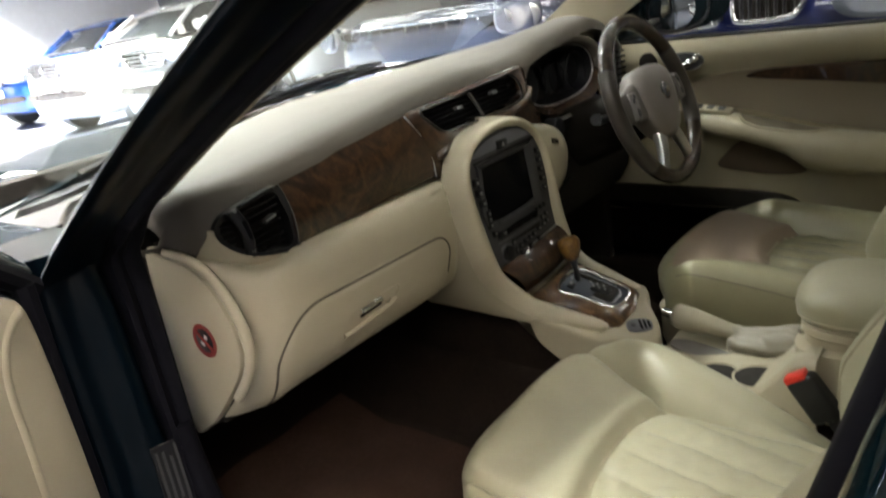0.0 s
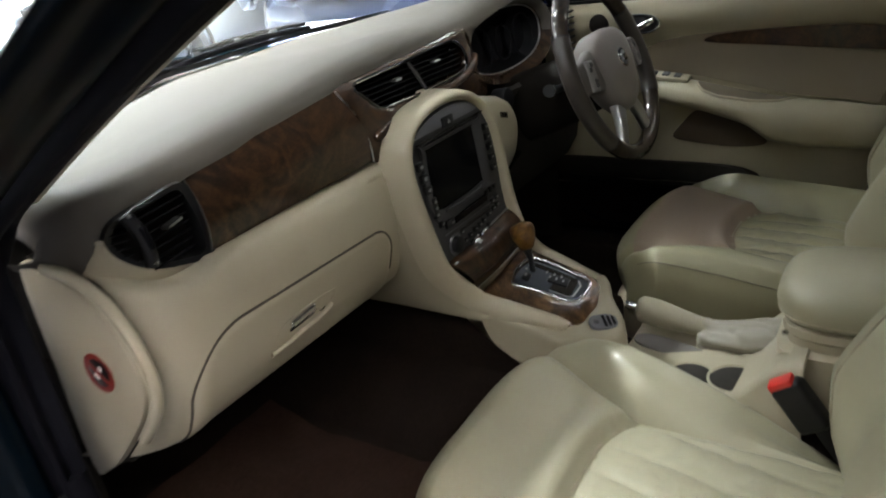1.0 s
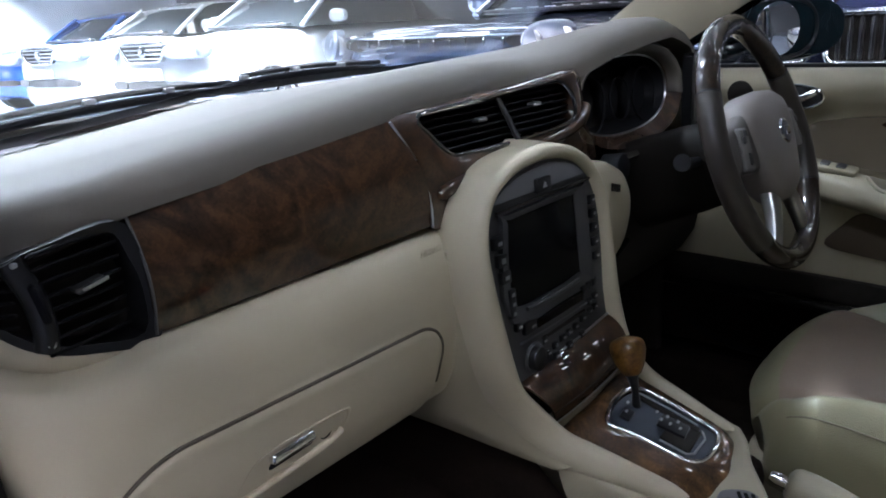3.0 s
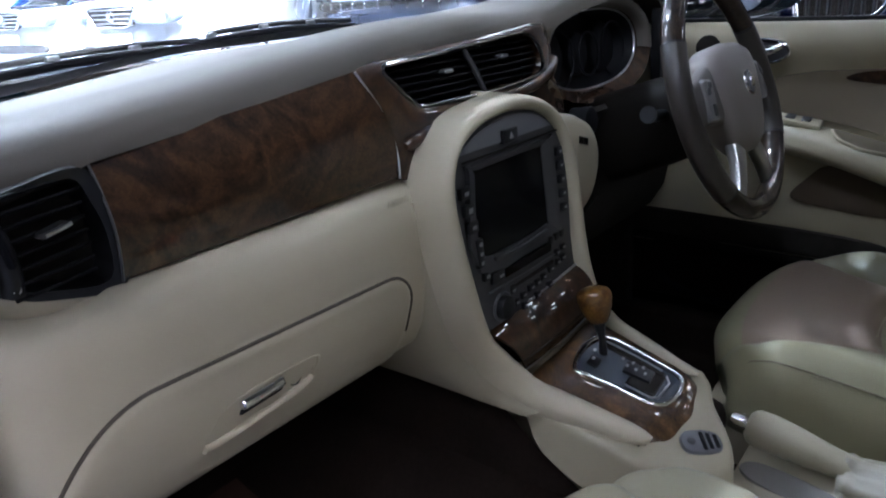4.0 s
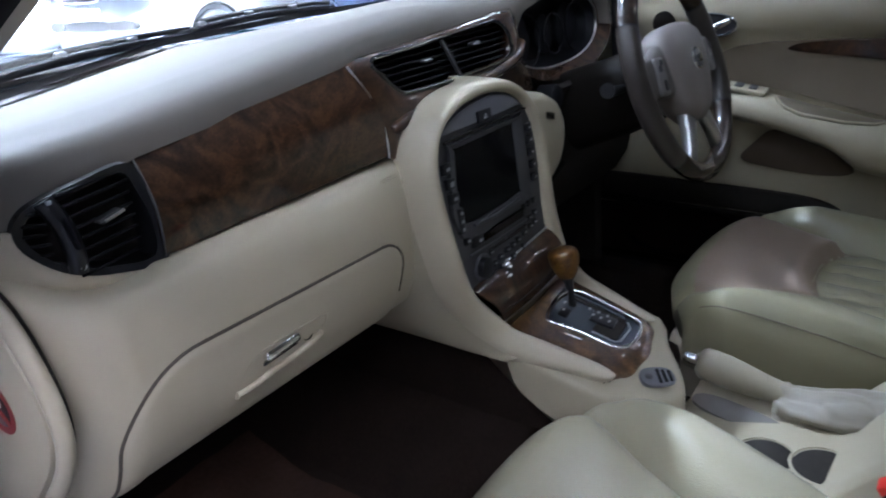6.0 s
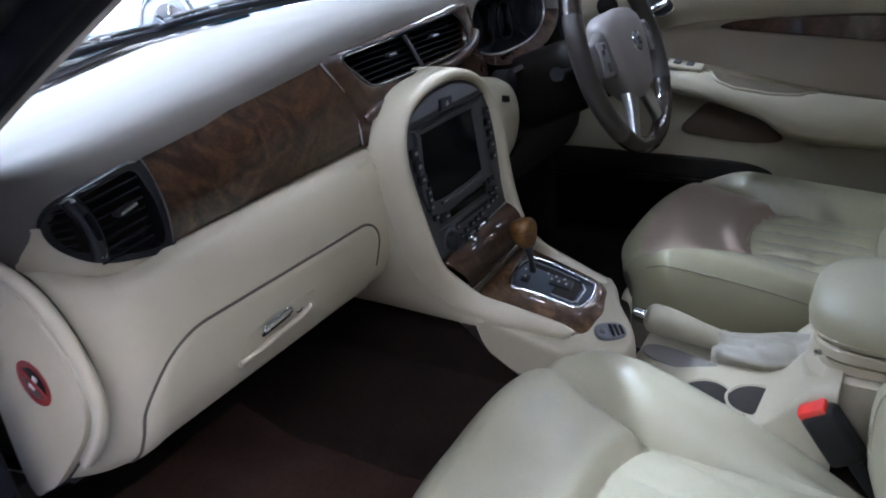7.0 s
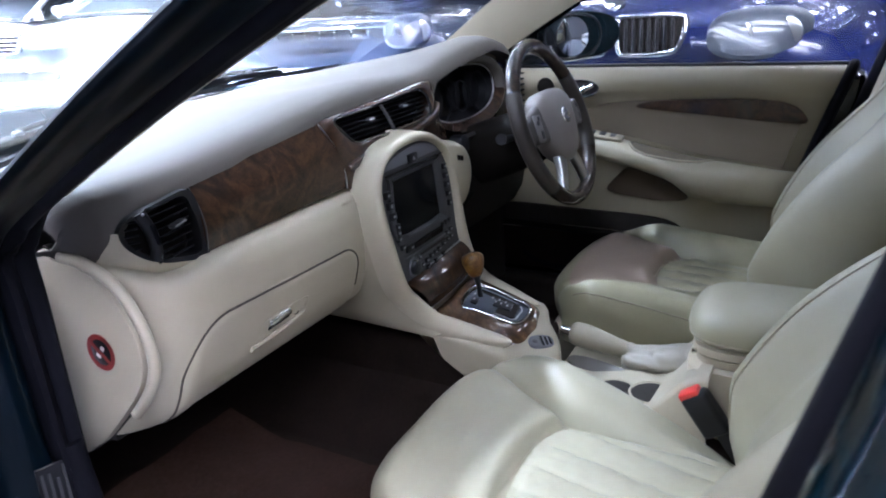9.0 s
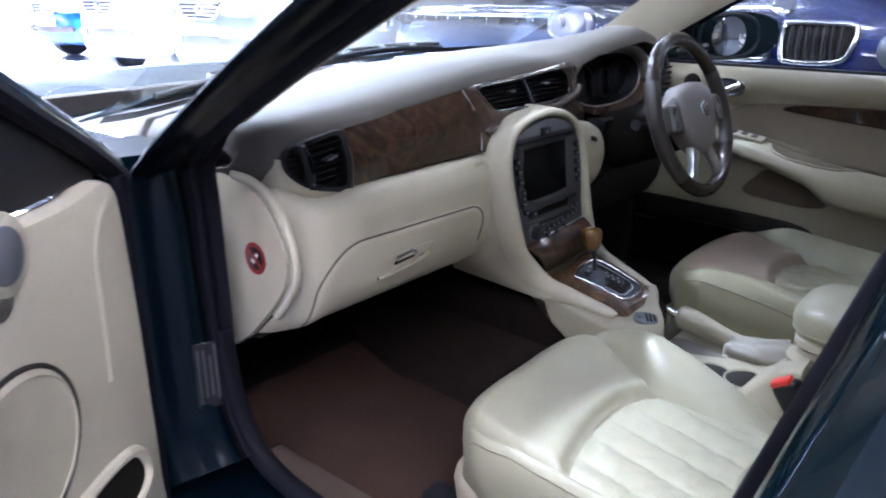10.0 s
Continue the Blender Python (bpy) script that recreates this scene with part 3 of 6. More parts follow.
part("seat_rail", box((0.25, -0.35, 0.345), (0.05, 0.5, 0.03), 0.006), BLACK, car)

# floor mat
rows = []
for i in range(24):
    row = []
    for k in range(20):
        x, y = lerp(-0.585, -0.20, k / 19), lerp(-0.16, 0.36, i / 23)
        z = 0.338 + 0.06 * max(0, (y - 0.22) / 0.2) + 0.010 * noise.noise(V(x * 9, y * 9, 3)) + 0.004 * noise.noise(V(x * 25, y * 25, 1))
        row.append(V(x, y, z))
    rows.append(row)
tagged(part("floor_mat", sheet(rows, 0.008), mat("worn_brown_mat", (0.048, 0.027, 0.020), 0.95, vary=0.3, scale=120, bump=0.8, bump_scale=900, spec=0.1)), "worn brown carpet mat in the passenger footwell", "floor mat")

# plate on the hinge post
vin = thing("info_plate", "grey printed plate stuck on the door post", "label plate")
part("plate_body", box((-0.722, 0.1145, 0.592), (0.046, 0.003, 0.11), 0.001, 1, pose(0, 0, 0, 0, 0, -16)), BLACK, vin)
for k in range(5):
    part("print_bar", box((-0.739 + 0.0085 * k, 0.1175 - 0.00245 * k, 0.592 + 0.004 * (k % 2)), (0.004, 0.002, 0.092 - 0.012 * (k % 3)), 0), GREY, vin)
lever = thing("check_strap", "small black door stop fitting with a bright end", "door stop")
part("strap", tube([(-0.69, 0.16, 0.50), (-0.675, 0.13, 0.48), (-0.665, 0.11, 0.465)], 0.008, 8), BLACK, lever)
part("tip", disc((-0.663, 0.105, 0.462), (0.3, -1, -0.3), 0.008, 0.01, 12), CHROME, lever)

# ---- dashboard ----
dash = thing("dashboard", "cream and walnut car dashboard with two-tone trim", "dashboard")
LIP = [(-0.62, 0.940), (-0.5, 0.948), (-0.4, 0.957), (-0.3, 0.966), (-0.13, 0.984), (0.0, 0.990), (0.13, 0.996), (0.22, 1.004), (0.3, 1.022), (0.40, 1.034), (0.52, 1.032), (0.60, 1.012), (0.68, 0.955)]
rows = []
END = [(-0.634, 0.042), (-0.633, 0.036), (-0.630, 0.029), (-0.625, 0.022), (-0.619, 0.015), (-0.612, 0.009), (-0.603, 0.004)]
xs = [e[0] for e in END] + [-0.597, -0.59, -0.58, -0.57] + [-0.556 + 0.04 * i for i in range(31)] + [0.665, 0.68]
for i, x in enumerate(xs):
    lz, by, bz = table(x, LIP), table(x, BASE_Y), table(x, BASE_Z)
    drop = END[i][1] if i < len(END) else 0.0
    cz = lz + 0.020 - drop - table(x, [(0.02, 0.0), (0.16, 0.012), (0.40, 0.014), (0.54, 0.0)])
    sec = [(by, bz - drop), (lerp(0.1, by, 0.66), lerp(cz, bz, 0.62)), (lerp(0.1, by, 0.33), lerp(cz, bz, 0.3)), (0.150, cz + 0.0065), (0.110, cz + 0.007), (0.092, cz + 0.0055), (0.080, cz + 0.002), (0.071, cz - 0.004), (0.065, cz - 0.0115), (0.0615, cz - 0.019), (0.0605, cz - 0.0275), (0.10, cz - 0.028)]
    fw = table(x, [(-0.641, 0.078), (-0.60, 0.035), (-0.54, 0.008), (-0.48, 0.0)])
    # round the vent and past it the pad runs down to the lower face and the end panel
    skirt = table(x, [(-0.636, 0.890), (-0.630, 0.884), (-0.622, 0.868), (-0.612, 0.864), (-0.600, 0.875), (-0.59, 0.894), (-0.57, 0.917), (-0.54, 0.927), (-0.50, 0.936), (-0.45, 1.2)])
    if skirt < cz - 0.0275:
        turn = min(1.0, max(0.0, (-0.545 - x) / 0.08))
        foot_y = table(skirt, [(0.83, 0.014), (0.846, 0.023), (0.856, 0.041), (0.866, 0.056)]) + 0.13 * (1 - math.sqrt(1 - turn * turn)) - fw if x < -0.60 else 0.056
        sec[-3], sec[-2], sec[-1] = (lerp(0.056, foot_y, 0.4), lerp(cz - 0.017, skirt, 0.5)), (foot_y, skirt), (foot_y + 0.03, skirt - 0.002)
    rows.append([V(x, y + (fw if y < 0.2 else 0), z) for y, z in sec])
part("top_pad", sheet(rows, 0.0), PAD, dash, "pale grey-beige soft dash top", 60)

# walnut fascia of the passenger's side
SEAM = [(0.855, -0.160), (0.880, -0.1605), (0.905, -0.164), (0.939, -0.1755), (0.975, -0.194), (0.985, -0.200)]
rows = []
for i in range(25):
    x0 = lerp(-0.476, -0.176, i / 24)
    zt, zb = table(x0, LIP) - 0.004, table(x0, [(-0.48, 0.851), (-0.17, 0.862)])
    row = []
    for k in range(9):
        t = k / 8
        z = lerp(zb, zt, t)
        y = lerp(0.047, 0.066, t) - 0.012 * math.sin(math.pi * t) - 0.012 * (i / 24)
        row.append(V(lerp(-0.476, table(z, SEAM) - 0.001, i / 24), y, z))
    rows.append(row)
part("wood_panel", sheet(rows, 0.006), WOOD, dash, "glossy walnut burl fascia panel")
part("wood_edge", tube([r + V(-0.0015, -0.001, 0) for r in rows[0]], 0.0012, 6), GREY, dash)
part("dash_core", box((-0.21, 0.28, 0.80), (0.68, 0.28, 0.26), 0.01), SHADE, dash, "dark inner frame of the dashboard")
part("dash_core", box((0.42, 0.27, 0.80), (0.48, 0.28, 0.28), 0.01), SHADE, dash, "dark inner frame of the dashboard")


def low_face(x, s):
    """The padded lower face of the dash at x; s runs from its top (0) to its underside (1)."""
    prof = [(0.0, 0.062, 0.860), (0.06, 0.045, 0.856), (0.14, 0.026, 0.846), (0.24, 0.014, 0.82), (0.38, 0.012, 0.775), (0.52, 0.018, 0.73), (0.66, 0.030, 0.69), (0.78, 0.050, 0.655), (0.88, 0.08, 0.634), (1.0, 0.16, 0.622)]
    y = sum(table(s + d, [(a, b) for a, b, c in prof]) for d in (-0.03, 0, 0.03)) / 3
    z = sum(table(s + d, [(a, c) for a, b, c in prof]) for d in (-0.03, 0, 0.03)) / 3
    z += table(x, [(-0.62, -0.012), (-0.48, -0.007), (-0.2, 0.0)]) * (1 - s)
    if x < -0.49:
        z += 0.030 * min(1.0, ((-0.49 - x) / 0.12)) ** 2 * (1 - s) ** 6 - 0.012 * max(0.0, math.sin(math.pi * min(1.0, (-0.49 - x) / 0.11))) * (1 - s) ** 6
    end = max(0.0, (-0.545 - x) / 0.08)
    y += 0.13 * (1 - math.sqrt(max(0.0, 1 - min(end, 1.0) ** 2)))
    z -= 0.030 * min(1.0, end) * s ** 2
    return V(x, y, z)


def lid_top(x):
    """Where the upper edge of the glovebox lid runs on the lower face."""
    return table(x, [(-0.575, 0.362), (-0.2, 0.405)])


def lid_depth(x, s):
    """How far inside the outline of the glovebox lid a spot lies, in metres."""
    u0, u1, w0 = -0.575, -0.175, lid_top(x)
    rx, d = min(x - u0, (u1 - x)), (s - w0) * 0.32
    r = 0.085 if x < -0.38 else 0.040
    if rx < r and d < r:
        return r - math.hypot(r - rx, r - d)
    return min(rx, d)


NX, NS = 110, 80
xs = [lerp(-0.625, -0.125, i / NX) for i in range(NX + 1)]
grid = []
for x in xs:
    row = []
    for k in range(NS + 1):
        s = k / NS
        q = low_face(x, s)
        d = lid_depth(x, s)
        q.y -= 0.005 * max(0.0, min(1.0, (d + 0.001) / 0.007)) ** 0.6
        row.append(q)
    grid.append(row)
LATCH = smooth_line([(-0.446, 0, 0.6955), (-0.437, 0, 0.708), (-0.428, 0, 0.721), (-0.408, 0, 0.7275), (-0.370, 0, 0.7285), (-0.332, 0, 0.7275), (-0.322, 0, 0.722), (-0.328, 0, 0.7085), (-0.345, 0, 0.7015), (-0.395, 0, 0.697), (-0.430, 0, 0.6935)], 5, True)


def in_latch(x, z, grow=0.94):
    """Whether a spot of the lid lies within the latch hollow."""
    cx, cz, hit = -0.384, 0.711, False
    q = [(cx + (p.x - cx) * grow, cz + (p.z - cz) * grow * 0.9) for p in LATCH]
    for (xa, za), (xb, zb) in zip(q, q[1:] + q[:1]):
        if (za > z) != (zb > z) and x < (xb - xa) * (z - za) / (zb - za) + xa:
            hit = not hit
    return hit


face_bm, lid_bm = bmesh.new(), bmesh.new()
for bm_, want in ((face_bm, False), (lid_bm, True)):
    vs = {}
    for i in range(NX):
        for k in range(NS):
            d = lid_depth((xs[i] + xs[i + 1]) / 2, (k + 0.5) / NS)
            mid_pt = (grid[i][k] + grid[i + 1][k + 1]) / 2
            under_pad = mid_pt.z > table(mid_pt.x, [(-0.630, 0.856), (-0.612, 0.868), (-0.60, 0.879), (-0.588, 0.90), (-0.58, 1.0)])
            if (d > 0) == want and not under_pad and not in_latch(mid_pt.x, mid_pt.z):
                f = []
                for a, b in ((i, k), (i + 1, k), (i + 1, k + 1), (i, k + 1)):
                    if (a, b) not in vs:
                        vs[(a, b)] = bm_.verts.new(grid[a][b])
                    f.append(vs[(a, b)])
                bm_.faces.new(f)
part("lower_face", face_bm, TRIM, dash, "padded beige lower dash", 80)
lid = part("glovebox_lid", lid_bm, TRIM, dash, "beige glovebox lid, shut", 80)
seam = []
for k in range(81):
    t = k / 80
    if t < 0.14:
        x, s = -0.575, lerp(0.90, lid_top(-0.575) + 0.266, t / 0.14)
    elif t < 0.34:
        a = (t - 0.14) / 0.20 * math.pi / 2
        x = -0.575 + 0.085 * (1 - math.cos(a))
        s = lid_top(x) + 0.266 * (1 - math.sin(a))
    elif t < 0.80:
        x = lerp(-0.49, -0.215, (t - 0.34) / 0.46)
        s = lid_top(x)
    elif t < 0.92:
        a = (t - 0.80) / 0.12 * math.pi / 2
        x = -0.215 + 0.040 * math.sin(a)
        s = lid_top(x) + 0.125 * (1 - math.cos(a))
    else:
        x, s = -0.175, lerp(lid_top(-0.175) + 0.125, 0.66, (t - 0.92) / 0.08)
    seam.append(low_face(x, s) + V(0, -0.0022, 0))
part("lid_gap", tube(seam, 0.0018, 6), mat("seam_brown", (0.07, 0.058, 0.045), 0.7), dash, "dark gap round the glovebox lid")

# glovebox latch: a scooped recess with a chrome pull and a lock
def on_lid(x, z, d=0.0):
    """A point on the glovebox lid at the height z, sunk by d."""
    return V(x, table(z, [(0.655, 0.045), (0.69, 0.0255), (0.73, 0.0132), (0.775, 0.007)]) + d, z)


LC = V(-0.384, 0, 0.711)
rings = []
for g, d in ((1.13, 0.001), (1.08, -0.0012), (1.02, -0.0008), (0.97, 0.002), (0.93, 0.007), (0.84, 0.0125)):
    ring = []
    for q in LATCH:
        e = LC + (q - LC) * g
        ring.append(on_lid(e.x, LC.z + (e.z - LC.z) * (1.0 if g > 0.95 else 0.92), d))
    rings.append(ring)
part("latch_recess", loft(rings, True, True), TRIM, lid, "scooped beige latch recess", 70)
part("latch_lip", tube(smooth_line([on_lid(x, z, -0.0015) for x, z in ((-0.450, 0.6925), (-0.436, 0.691), (-0.395, 0.694), (-0.345, 0.699), (-0.326, 0.706))], 6), 0.0042, 10), TRIM, lid)
part("latch_pull", box(on_lid(-0.3875, 0.7195, -0.001), (0.050, 0.010, 0.0105), 0.004, 3, pose(0, 0, 0, -14, -3, 0)), CHROME, lid, "chrome latch pull")
part("latch_slot", box(on_lid(-0.3865, 0.7105, 0.005), (0.050, 0.010, 0.0085), 0.002, 2, pose(0, 0, 0, -14, -3, 0)), SLAT, lid, "black gap under the pull")
part("lock", loft([oval(on_lid(-0.3445, 0.7125, d), (1, 0, 0.12), (0, 0.25, 0.97), 0.0078 * g, 0.0075 * g, 24) for d, g in ((0.012, 1.0), (0.0035, 1.0), (0.0025, 0.92), (0.006, 0.8))]), SLAT, lid, "black keyhole")
# faint stamped word near the stack
cur = bpy.data.curves.new("stamp", "FONT")
cur.body, cur.size, cur.extrude, cur.align_x = "AIRBAG", 0.0095, 0.0003, "CENTER"
tx = new("airbag_stamp", cur)
dg = bpy.context.evaluated_depsgraph_get()
me = bpy.data.meshes.new_from_object(tx.evaluated_get(dg))
bpy.data.objects.remove(tx)
me.materials.append(LEATHER_DK)
stamp = new("stamped_word", me)
stamp.parent = dash
stamp.matrix_basis = pose(-0.178, low_face(-0.178, 0.17).y - 0.0012, 0.8375, 75, 0, -1)

# end panel with its round warning sticker
dpts = [(0.20, 0.877), (0.165, 0.878), (0.115, 0.871), (0.070, 0.847), (0.040, 0.80), (0.032, 0.755), (0.048, 0.715), (0.085, 0.672), (0.14, 0.618), (0.17, 0.598), (0.205, 0.59), (0.206, 0.74)]
outline = smooth_line([(-0.628, y, z) for y, z in dpts], 4, True)
panel = part("end_panel", plate(outline, (0.02, 0, 0), 0.004), TRIM, dash, "beige end panel of the dashboard")
part("panel_gap", plate([q + V(0.012, 0, 0) + (q - V(-0.628, 0.13, 0.74)) * 0.025 for q in outline], (0.01, 0, 0)), SHADE, dash)
part("panel_rim", tube([q + V(0.006, -0.012, 0) + V(0, (q.y - 0.13) * 0.03, (q.z - 0.74) * 0.03) for q in smooth_line([(-0.628, y, z) for y, z in dpts[1:8]], 5)], 0.008, 10), TRIM, dash)
stick = thing("warning_sticker", "round red airbag warning sticker on the dash end", "sticker")
c0 = V(-0.6285, 0.108, 0.757)
part("ring", ring_plate(oval(c0, (0, 1, 0), (0, 0, 1), 0.026, 0.026, 36), oval(c0, (0, 1, 0), (0, 0, 1), 0.0185, 0.0185, 36), (0.001, 0, 0)), PRINT_RED, stick, "dull red printed ring")
part("face", disc(c0 + V(0.0002, 0, 0), (-1, 0, 0), 0.019, 0.001, 30), BLACK, stick)
part("slash", box(c0 + V(-0.0006, 0, 0), (0.0008, 0.040, 0.006), 0, 1, pose(0, 0, 0, 40)), PRINT_RED, stick)
for a, b, w, h in ((-0.005, 0.006, 0.006, 0.006), (0.005, -0.005, 0.008, 0.005)):
    part("print_mark", box(c0 + V(-0.0004, a, b), (0.0007, w, h), 0, 1, pose(0, 0, 0, 25)), PALE, stick)

# passenger side vent


def vent_pt(x, z, d=0.0):
    return V(x, 0.052 + 0.20 * ((z - 0.845) * 0.2) + table(x, [(-0.615, 0.045), (-0.56, 0.012), (-0.50, 0.0)]) + d, z)


vo = smooth_line([vent_pt(*p) for p in ((-0.492, 0.944), (-0.54, 0.937), (-0.564, 0.931), (-0.579, 0.923), (-0.588, 0.908), (-0.584, 0.889), (-0.569, 0.871), (-0.551, 0.860), (-0.523, 0.852), (-0.476, 0.847), (-0.470, 0.887), (-0.478, 0.920))], 4, True)
vi = [q.lerp(sum(vo, Vector()) / len(vo), 0.15) for q in vo]
vent = part("side_vent", ring_plate([q + V(0, -0.006, 0) for q in vo], [q + V(0, -0.004, 0) for q in vi], (0, 0.03, 0)), BLACK, dash, "black oval air vent")
part("vent_well", plate([q + V(0, 0.028, 0) for q in vo], (0, 0.01, 0)), SHADE, vent)
for i in range(8):
    z = 0.860 + 0.0105 * i
    x0 = table(z, [(0.85, -0.545), (0.93, -0.548)])
    part("slat", box(((x0 - 0.484) / 2 - 0.006, 0.062, z), (0.062, 0.016, 0.0025), 0.001, 1, pose(0, 0, 0, -22, -5, 0)), SLAT, vent)
for i in range(6):
    z = 0.873 + 0.009 * i
    part("slat", box((-0.571, 0.077, z), (0.02, 0.014, 0.0022), 0.001, 1, pose(0, 0, 0, -22, 0, -35)), SLAT, vent)
dv = smooth_line([vent_pt(-0.563, 0.930, -0.004), vent_pt(-0.5545, 0.905, -0.006), vent_pt(-0.551, 0.880, -0.005), vent_pt(-0.552, 0.864, -0.003)], 4)
part("divider", tube(dv, 0.0085, 10), BLACK, vent, "curved black divider")
part("thumbwheel", box(vent_pt(-0.554, 0.900, -0.014), (0.006, 0.008, 0.030), 0.002, 1, pose(0, 0, 0, 0, -12, -12)), RUBBER, vent)
part("mark", disc(vent_pt(-0.551, 0.869, -0.0115), (0, -1, 0), 0.0032, 0.003, 12), PALE, vent)
part("mark", box(vent_pt(-0.563, 0.929, -0.0125), (0.005, 0.003, 0.004), 0.001, 1), MARK, vent)
tab = part("tab", box((-0.520, 0.048, 0.905), (0.024, 0.012, 0.005), 0.002, 1, pose(0, 0, 0, 0, -12, 0)), GREY, vent, "dark vent tab")
part("tab_edge", box((-0.518, 0.0425, 0.9055), (0.020, 0.002, 0.0022), 0, 1, pose(0, 0, 0, 0, -12, 0)), SATIN, tab)

# beige tongue that wraps under the vent
low_arc = [q for q in vo if q.z < 0.912 and q.x < -0.49]
vmid = V(-0.53, 0.06, 0.90)
rows = []
for q in low_arc:
    d = (q - vmid)
    d = V(d.x, 0, d.z).normalized()
    r = 1.0 if q.x > -0.56 else max(0.12, min(1.0, (0.906 - q.z) / 0.032))
    rows.append([q + V(0, e * (r if e > 0 else 1), 0) + d * f * r for e, f in ((-0.004, -0.002), (-0.0045, 0.004), (-0.001, 0.012), (0.008, 0.022), (0.022, 0.034), (0.045, 0.045))])
part("vent_tongue", sheet(rows, 0.003), TRIM, dash, "beige trim wrapping under the vent", 70)

# middle walnut section with the twin vents
VENT_L = [(0.926, -0.110), (0.940, -0.128), (0.953, -0.142), (0.977, -0.157)]
VENT_R = [(0.926, 0.128), (0.935, 0.156), (0.953, 0.160), (0.970, 0.150), (0.985, 0.122)]
VENT_M = [(0.925, 0.023), (0.985, -0.014)]


def at_vent(x, z, d=0.0):
    return V(x, 0.046 + 0.12 * (z - 0.95) + d, z)


def by_direction(line, c, n=96):
    """Reads a closed outline in the dash's plane at even directions round c."""
    pts = sorted((math.atan2(q.z - c.z, q.x - c.x), q) for q in line)
    pts = [(pts[-1][0] - 2 * math.pi, pts[-1][1])] + pts + [(pts[0][0] + 2 * math.pi, pts[0][1])]
    out = []
    for k in range(n):
        a = -math.pi + 2 * math.pi * k / n
        for (a0, q0), (a1, q1) in zip(pts, pts[1:]):
            if a0 <= a <= a1:
                out.append(q0.lerp(q1, (a - a0) / max(a1 - a0, 1e-9)))
                break
    return out


cen = V(0.0, 0.05, 0.948)
wo = smooth_line([(-0.192, 0.054, 0.975), (-0.10, 0.055, 0.983), (0.0, 0.055, 0.988), (0.12, 0.055, 0.994), (0.185, 0.057, 0.998), (0.212, 0.060, 0.965), (0.216, 0.060, 0.930), (0.232, 0.056, 0.895), (0.235, 0.050, 0.868), (0.16, 0.042, 0.860), (0.08, 0.040, 0.858), (0.0, 0.040, 0.857), (-0.08, 0.037, 0.857), (-0.158, 0.033, 0.858), (-0.1625, 0.036, 0.905), (-0.174, 0.043, 0.939)], 6, True)
vi = smooth_line([at_vent(x, z) for x, z in ((-0.157, 0.977), (-0.05, 0.9805), (0.05, 0.984), (0.118, 0.9865), (0.146, 0.975), (0.160, 0.955), (0.157, 0.937), (0.130, 0.929), (0.06, 0.926), (0.0, 0.925), (-0.06, 0.926), (-0.105, 0.928), (-0.120, 0.935), (-0.141, 0.953))], 6, True)
wod, vid = by_direction(wo, cen), by_direction(vi, cen)
part("wood_surround", loft([[q + V(0, 0.012, 0) for q in wod], [q + V(0, -0.001, 0) for q in wod], [q.lerp(p, 0.35) + V(0, -0.007, 0) for q, p in zip(wod, vid)], [q.lerp(p, 0.7) + V(0, -0.008, 0) for q, p in zip(wod, vid)], [q.lerp(p, 0.93) + V(0, -0.005, 0) for q, p in zip(wod, vid)], vid, [q + V(0, 0.020, 0) for q in vid]], True, False), WOOD, dash, "glossy walnut surround of the vents", 60)
part("surround_lip", tube(smooth_line([(-0.150, 0.030, 0.893), (-0.10, 0.029, 0.902), (0.0, 0.029, 0.911), (0.10, 0.031, 0.919), (0.17, 0.038, 0.930), (0.200, 0.048, 0.947)], 6), [0.004] + [0.008] * 29 + [0.004], 12), WOOD, dash, "rounded walnut lip under the vents")
part("vent_rim", tube([q + V(0, -0.004, 0) for q in vi], 0.0026, 8, True), mat("polished_black_rim", (0.012, 0.012, 0.013), 0.15, coat=1.0), dash, "dark polished vent rim")
# chrome strip stands for the reflection along the rim's top edge
part("vent_rim", tube([at_vent(x, z + 0.0012, -0.006) for x, z in ((-0.155, 0.9765), (-0.05, 0.9805), (0.05, 0.984), (0.114, 0.9865))], 0.0018, 8), CHROME, dash, "chrome strip for the shine on the vent rim")
for tabs, edge_l, edge_r in (((-0.048, 0.9585), VENT_L, VENT_M), ((0.070, 0.963), VENT_M, VENT_R)):
    cx = (table(0.955, edge_l) + table(0.955, edge_r)) / 2
    cv = part("centre_vent", box((cx, 0.078, 0.955), (0.150, 0.012, 0.064), 0.002), SHADE, dash, "black centre air vent")
    for k in range(6):
        z = 0.9325 + 0.0085 * k
        xa, xb = table(z, edge_l) + 0.004, table(z, edge_r) - 0.004
        part("slat", box(((xa + xb) / 2, 0.056 + 0.12 * (z - 0.95), z), (xb - xa, 0.016, 0.0024), 0.001, 1, pose(0, 0, 0, -20)), SLAT, cv)
    tab = part("tab", box(at_vent(tabs[0], tabs[1], 0.002), (0.020, 0.010, 0.0055), 0.002, 1), GREY, cv, "dark vent tab")
    part("tab_edge", box(at_vent(tabs[0], tabs[1], -0.0035), (0.016, 0.002, 0.004), 0.001, 1), SATIN, tab, "bright tab edge")
part("vent_divider", tube([at_vent(-0.0125, 0.982, 0.0), at_vent(0.004, 0.955, -0.002), at_vent(0.0225, 0.926, 0.0)], 0.0035, 8), GREY, dash)
# the seam's highlight is built in as satin metal
part("wood_seam", tube([V(table(z, SEAM), y, z) for y, z in ((0.052, 0.975), (0.040, 0.939), (0.034, 0.905), (0.032, 0.880), (0.0325, 0.860))], 0.0013, 8), SATIN, dash, "walnut seam, the highlight along it a thin satin strip")

